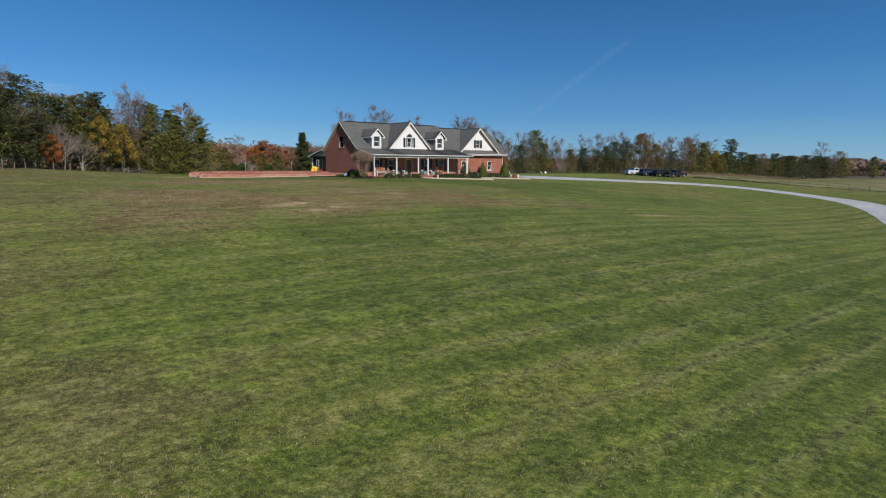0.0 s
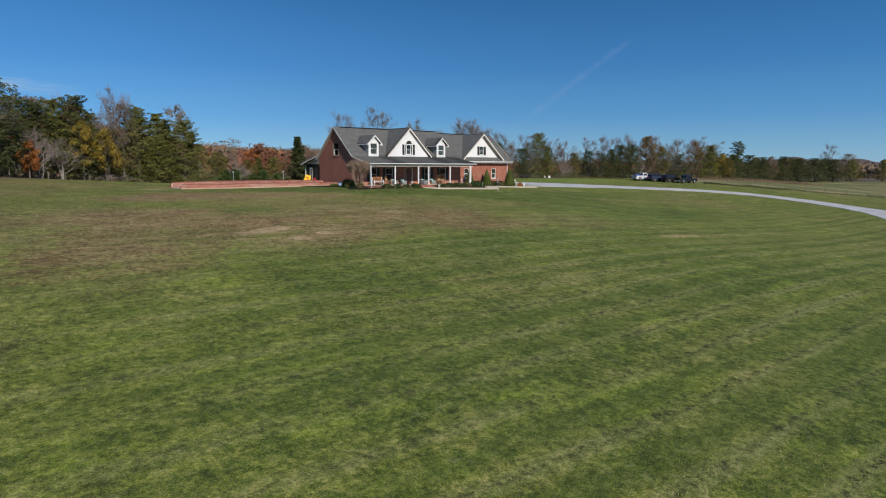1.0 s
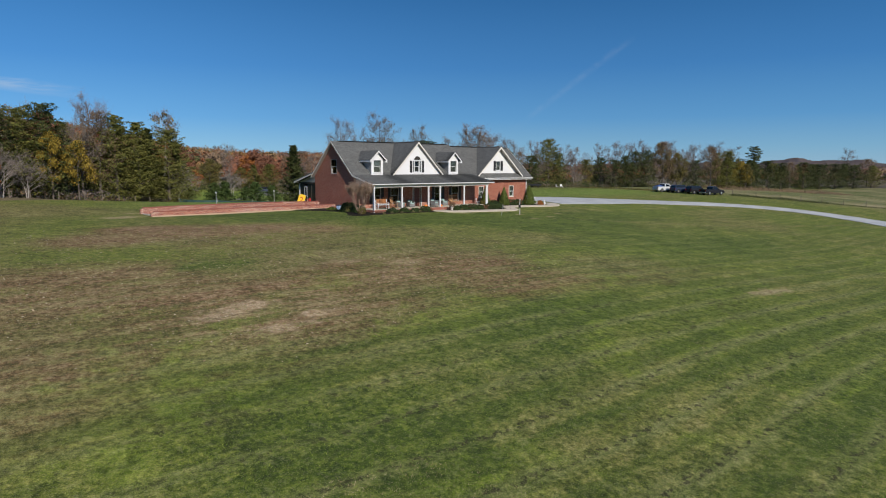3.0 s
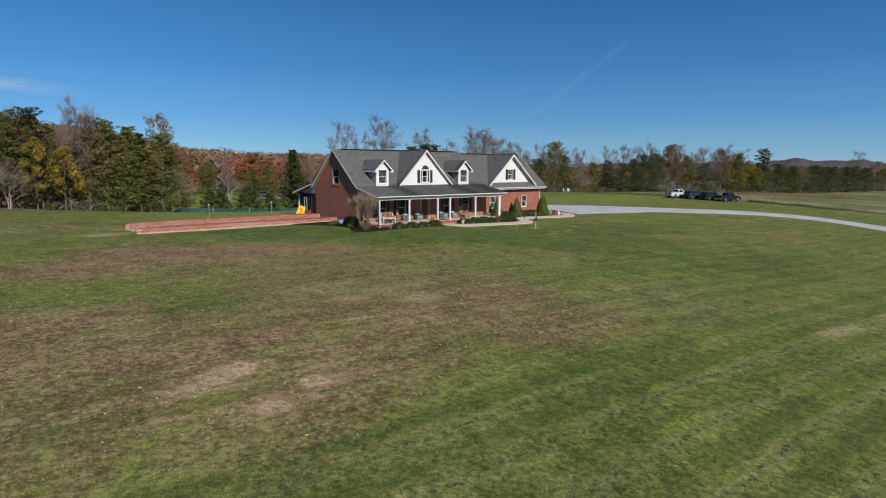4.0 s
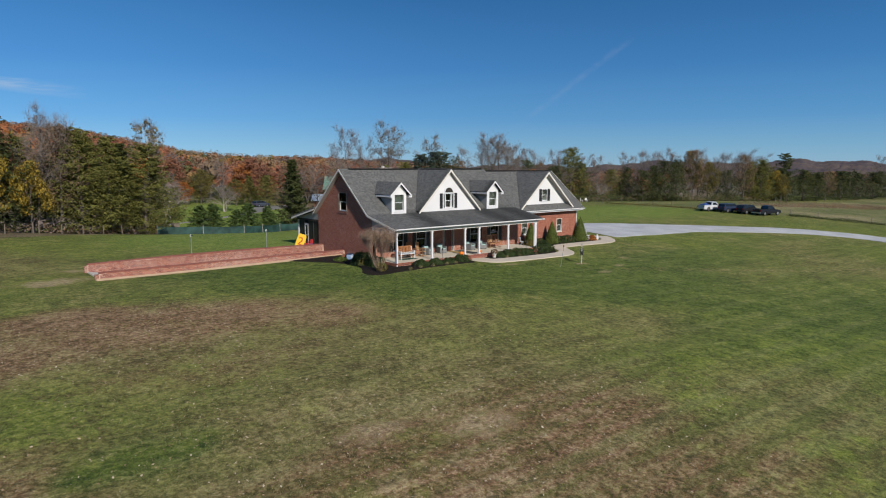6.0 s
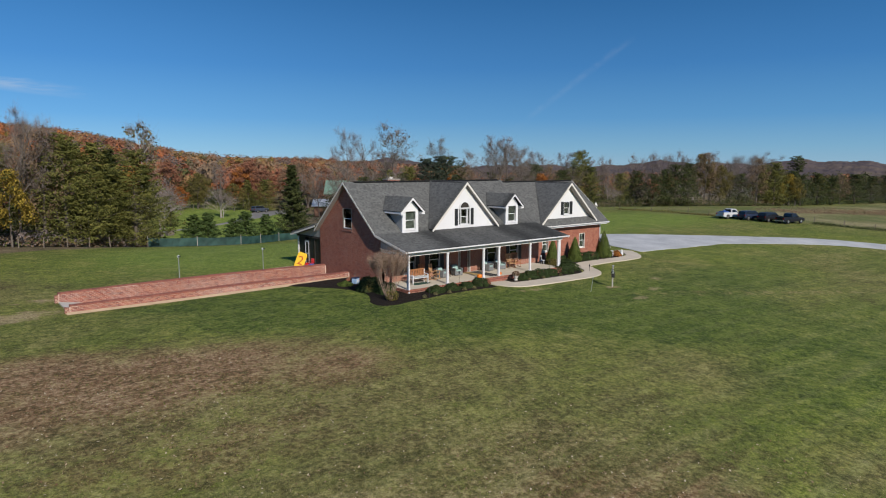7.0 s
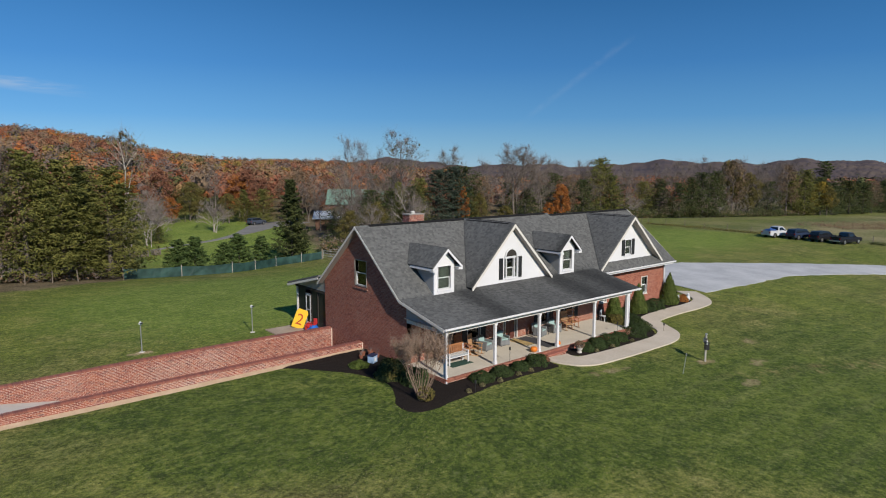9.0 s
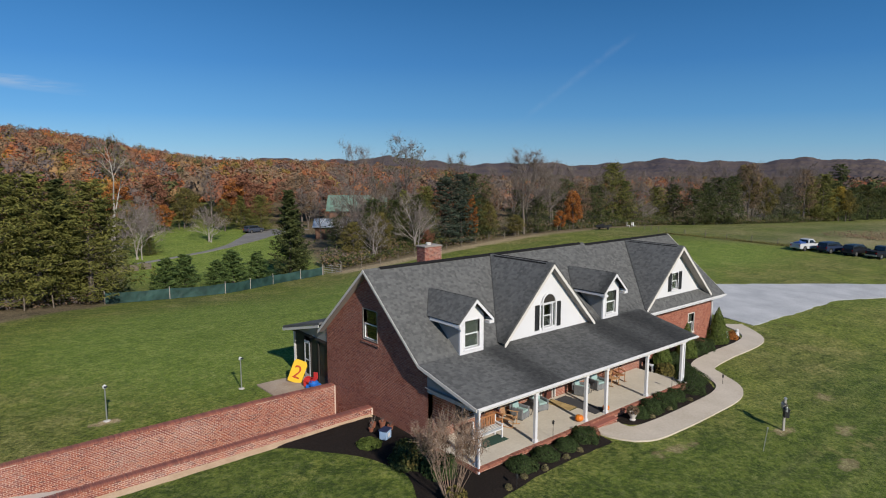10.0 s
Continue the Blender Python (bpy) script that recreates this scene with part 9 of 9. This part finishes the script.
# rowlock course along the porch floor's edge
edge_mesh = Shape().box(-0.035, -0.10, -0.10, 0.035, 0.10, 0.0).mesh("brick", M_BRICK_PIECE, 0.006)
for i in range(205):
    b = part("brick", edge_mesh, None, porch_base)
    b.matrix_basis = pose(-0.05 + i * 0.0796, 0.04 + rnd.uniform(-0.004, 0.004), SLAB + rnd.uniform(-0.003, 0.003), 0, rnd.uniform(-0.7, 0.7), rnd.uniform(-0.7, 0.7))


# ---- bricks and shingles, piece by piece ----
def spans(loops, b):
    """Where a level line crosses the loops: pairs of ends inside."""
    cut = []
    for loop in loops:
        for (a0, b0), (a1, b1) in zip(loop, loop[1:] + loop[:1]):
            if (b0 <= b) != (b1 <= b):
                cut.append(a0 + (a1 - a0) * (b - b0) / (b1 - b0))
    cut.sort()
    return list(zip(cut[::2], cut[1::2]))


def brick_courses(parent, loops, o, u, mat, near, seed, high=0.078, wide=0.215, joint=0.011):
    """Lays bricks on the wall plane o + a*u + z; those inside the stretch near become parts, the rest one joined part."""
    rng = random.Random(seed)
    o, u = Vector(o), Vector(u)
    up = Vector((0, 0, 1))
    n = u.cross(up)
    lo = min(b for loop in loops for _, b in loop)
    hi = max(b for loop in loops for _, b in loop)
    rest = Shape()
    single = []
    row = 0
    b = lo
    while b < hi:
        for s0, s1 in spans(loops, b + high / 2):
            k0 = math.floor(s0 / wide) - 1
            a = k0 * wide + (wide / 2 if row % 2 else 0.0)
            while a < s1:
                x0, x1 = max(a, s0), min(a + wide, s1)
                if x1 - x0 > 0.04:
                    out = 0.006 + rng.uniform(0, 0.004)
                    if x1 - x0 > wide - 0.001 and len(single) < 300 and near[0] < a < near[1] and near[2] < b < near[3]:
                        single.append((a, b, out))
                    else:
                        p = [(x0 + joint / 2, b + joint / 2), (x1 - joint / 2, b + joint / 2), (x1 - joint / 2, b + high - joint / 2), (x0 + joint / 2, b + high - joint / 2)]
                        k = len(rest.v)
                        rest.v += [tuple(o + u * q + up * r + n * out) for q, r in p] + [tuple(o + u * q + up * r) for q, r in p]
                        rest.f += [(k, k + 1, k + 2, k + 3)] + [(k + 4 + i, k + 4 + (i + 1) % 4, k + (i + 1) % 4, k + i) for i in range(4)]
                a += wide
        b += high
        row += 1
    part("brickwork", rest, mat, parent)["kind"] = "stuff"
    w, h = wide - joint, high - joint
    one = Shape()
    one.v = [(0, 0.012, 0), (w, 0.012, 0), (w, 0.012, h), (0, 0.012, h), (0.004, 0, 0.004), (w - 0.004, 0, 0.004), (w - 0.004, 0, h - 0.004), (0.004, 0, h - 0.004)]
    one.f = [(4, 5, 6, 7)] + [(i, (i + 1) % 4, 4 + (i + 1) % 4, 4 + i) for i in range(4)]
    me = one.mesh("brick", mat)
    turn = Matrix((u, -n, up)).transposed().to_4x4()
    for a, b, out in single:
        ob = new("brick", me)
        ob.parent = parent
        ob.matrix_local = Matrix.Translation(o + u * (a + joint / 2) + up * (b + joint / 2) + n * out) @ turn


# the gable wall
brick_courses(gable_wall, [outer, rect(-GW[2], GW[1], -GW[0], GW[3])], (0, 0, 0), (0, -1, 0), M_BRICK_PIECE, (-8.6, -4.2, 1.2, 3.1), 1, joint=0.014)
brick_courses(wing_wall, [rect(16.9, -0.6, 27.2, 3.2), rect(18.45, 0.86, 19.4, 2.38), rect(23.85, 0.86, 24.8, 2.38)], (0, 4.3, 0), (1, 0, 0), M_BRICK_PIECE, (20.0, 23.6, 0.6, 2.4), 2)
brick_courses(chim, [rect(6.9, 5.0, 8.2, 7.57)], (0, 12.2, 0), (1, 0, 0), M_RAMP_PIECE, (7.0, 8.2, 6.9, 7.6), 5)
brick_courses(chim, [rect(-13.0, 5.0, -12.2, 7.57)], (6.9, 0, 0), (0, -1, 0), M_RAMP_PIECE, (-13.0, -12.1, 6.9, 7.6), 6)
brick_courses(porch_base, [rect(-0.08, -0.6, 16.2, SLAB - 0.105)], (0, 0.06, 0), (1, 0, 0), M_BRICK_PIECE, (0.2, 9.5, -0.05, 0.21), 7)
brick_courses(porch_base, [rect(-3.28, -0.6, -0.06, SLAB - 0.02)], (-0.08, 0, 0), (0, -1, 0), M_BRICK_PIECE, (-1.4, -0.1, -0.05, 0.3), 8)
# the two walls of the ramp
xs = [-18.98 + 18.9 * i / 20 for i in range(21)]
brick_courses(wall_rear, [[(x, ramp_floor(x) - 0.1) for x in xs] + [(x, top_rear(x) - 0.005) for x in xs[::-1]]], (0, 11.3, 0), (1, 0, 0), M_RAMP_PIECE, (-12.0, -6.5, -0.4, 0.8), 3, joint=0.014)
brick_courses(wall_front, [[(x, hgt(x, 7.6) - 0.15) for x in xs] + [(x, top_front(x) - 0.005) for x in xs[::-1]]], (0, 7.70, 0), (1, 0, 0), M_RAMP_PIECE, (-12.0, -5.0, -0.6, 0.6), 4, joint=0.014)


def shingle_courses(parent, poly, thick, seed, near=None, high=0.135):
    """Overlapping shingle tabs on a roof slope, each raised at its lower edge."""
    rng = random.Random(seed)
    p = [Vector(q) for q in poly]
    n = sum(((a.cross(b)) for a, b in zip(p, p[1:] + p[:1])), Vector((0, 0, 0))).normalized()
    if n.z < 0:
        p = [q - n * thick for q in p]
        n = -n
    if n.z < 0.2:
        return
    u = Vector((-n.y, n.x, 0)).normalized()
    v = n.cross(u)
    o = p[0]
    flat = [((q - o).dot(u), (q - o).dot(v)) for q in p]
    lo, hi = min(b for _, b in flat), max(b for _, b in flat)
    rest, single = Shape(), []
    b = lo
    while b < hi - 0.02:
        top = min(b + high, hi)
        for s0, s1 in spans([flat], (b + top) / 2):
            a = s0 - rng.uniform(0, 0.2)
            while a < s1:
                w = rng.choice((0.13, 0.15, 0.17, 0.26)) if near else rng.choice((0.13, 0.15, 0.17, 0.20))
                x0, x1 = max(a, s0), min(a + w, s1)
                a += w
                if x1 - x0 < 0.03:
                    continue
                lift = rng.choice((0.005, 0.006, 0.008))
                c = o + u * x0 + v * b
                if near and w == 0.26 and x1 - x0 > 0.25 and len(single) < 300 and near[0] < c.x < near[1] and near[2] < c.y < near[3]:
                    single.append(c)
                    continue
                k = len(rest.v)
                q = [(x0 + 0.003, b, lift), (x1 - 0.003, b, lift), (x1 - 0.003, top, 0.003), (x0 + 0.003, top, 0.003), (x0 + 0.003, b, 0.0), (x1 - 0.003, b, 0.0)]
                rest.v += [tuple(o + u * i + v * j + n * r) for i, j, r in q]
                rest.f += [(k, k + 1, k + 2, k + 3), (k + 4, k + 5, k + 1, k), (k + 4, k, k + 3), (k + 5, k + 2, k + 1)]
        b += high
    part("shingle_field", rest, M_SHINGLE, parent)["kind"] = "stuff"
    one = Shape()
    one.v = [(0.003, 0, 0.007), (0.257, 0, 0.007), (0.257, high, 0.003), (0.003, high, 0.003), (0.003, 0, 0), (0.257, 0, 0)]
    one.f = [(0, 1, 2, 3), (4, 5, 1, 0), (4, 0, 3), (5, 2, 1)]
    me = one.mesh("shingle", M_SHINGLE)
    turn = Matrix((u, v, n)).transposed().to_4x4()
    for c in single:
        ob = new("shingle", me)
        ob.parent = parent
        ob.matrix_local = Matrix.Translation(c) @ turn


for i, (ob, poly, thick) in enumerate(SLOPES):
    shingle_courses(ob, poly, thick, 500 + i, (0.0, 15.5, 0.0, 3.4) if ob.name.startswith("porch_roof") else None)
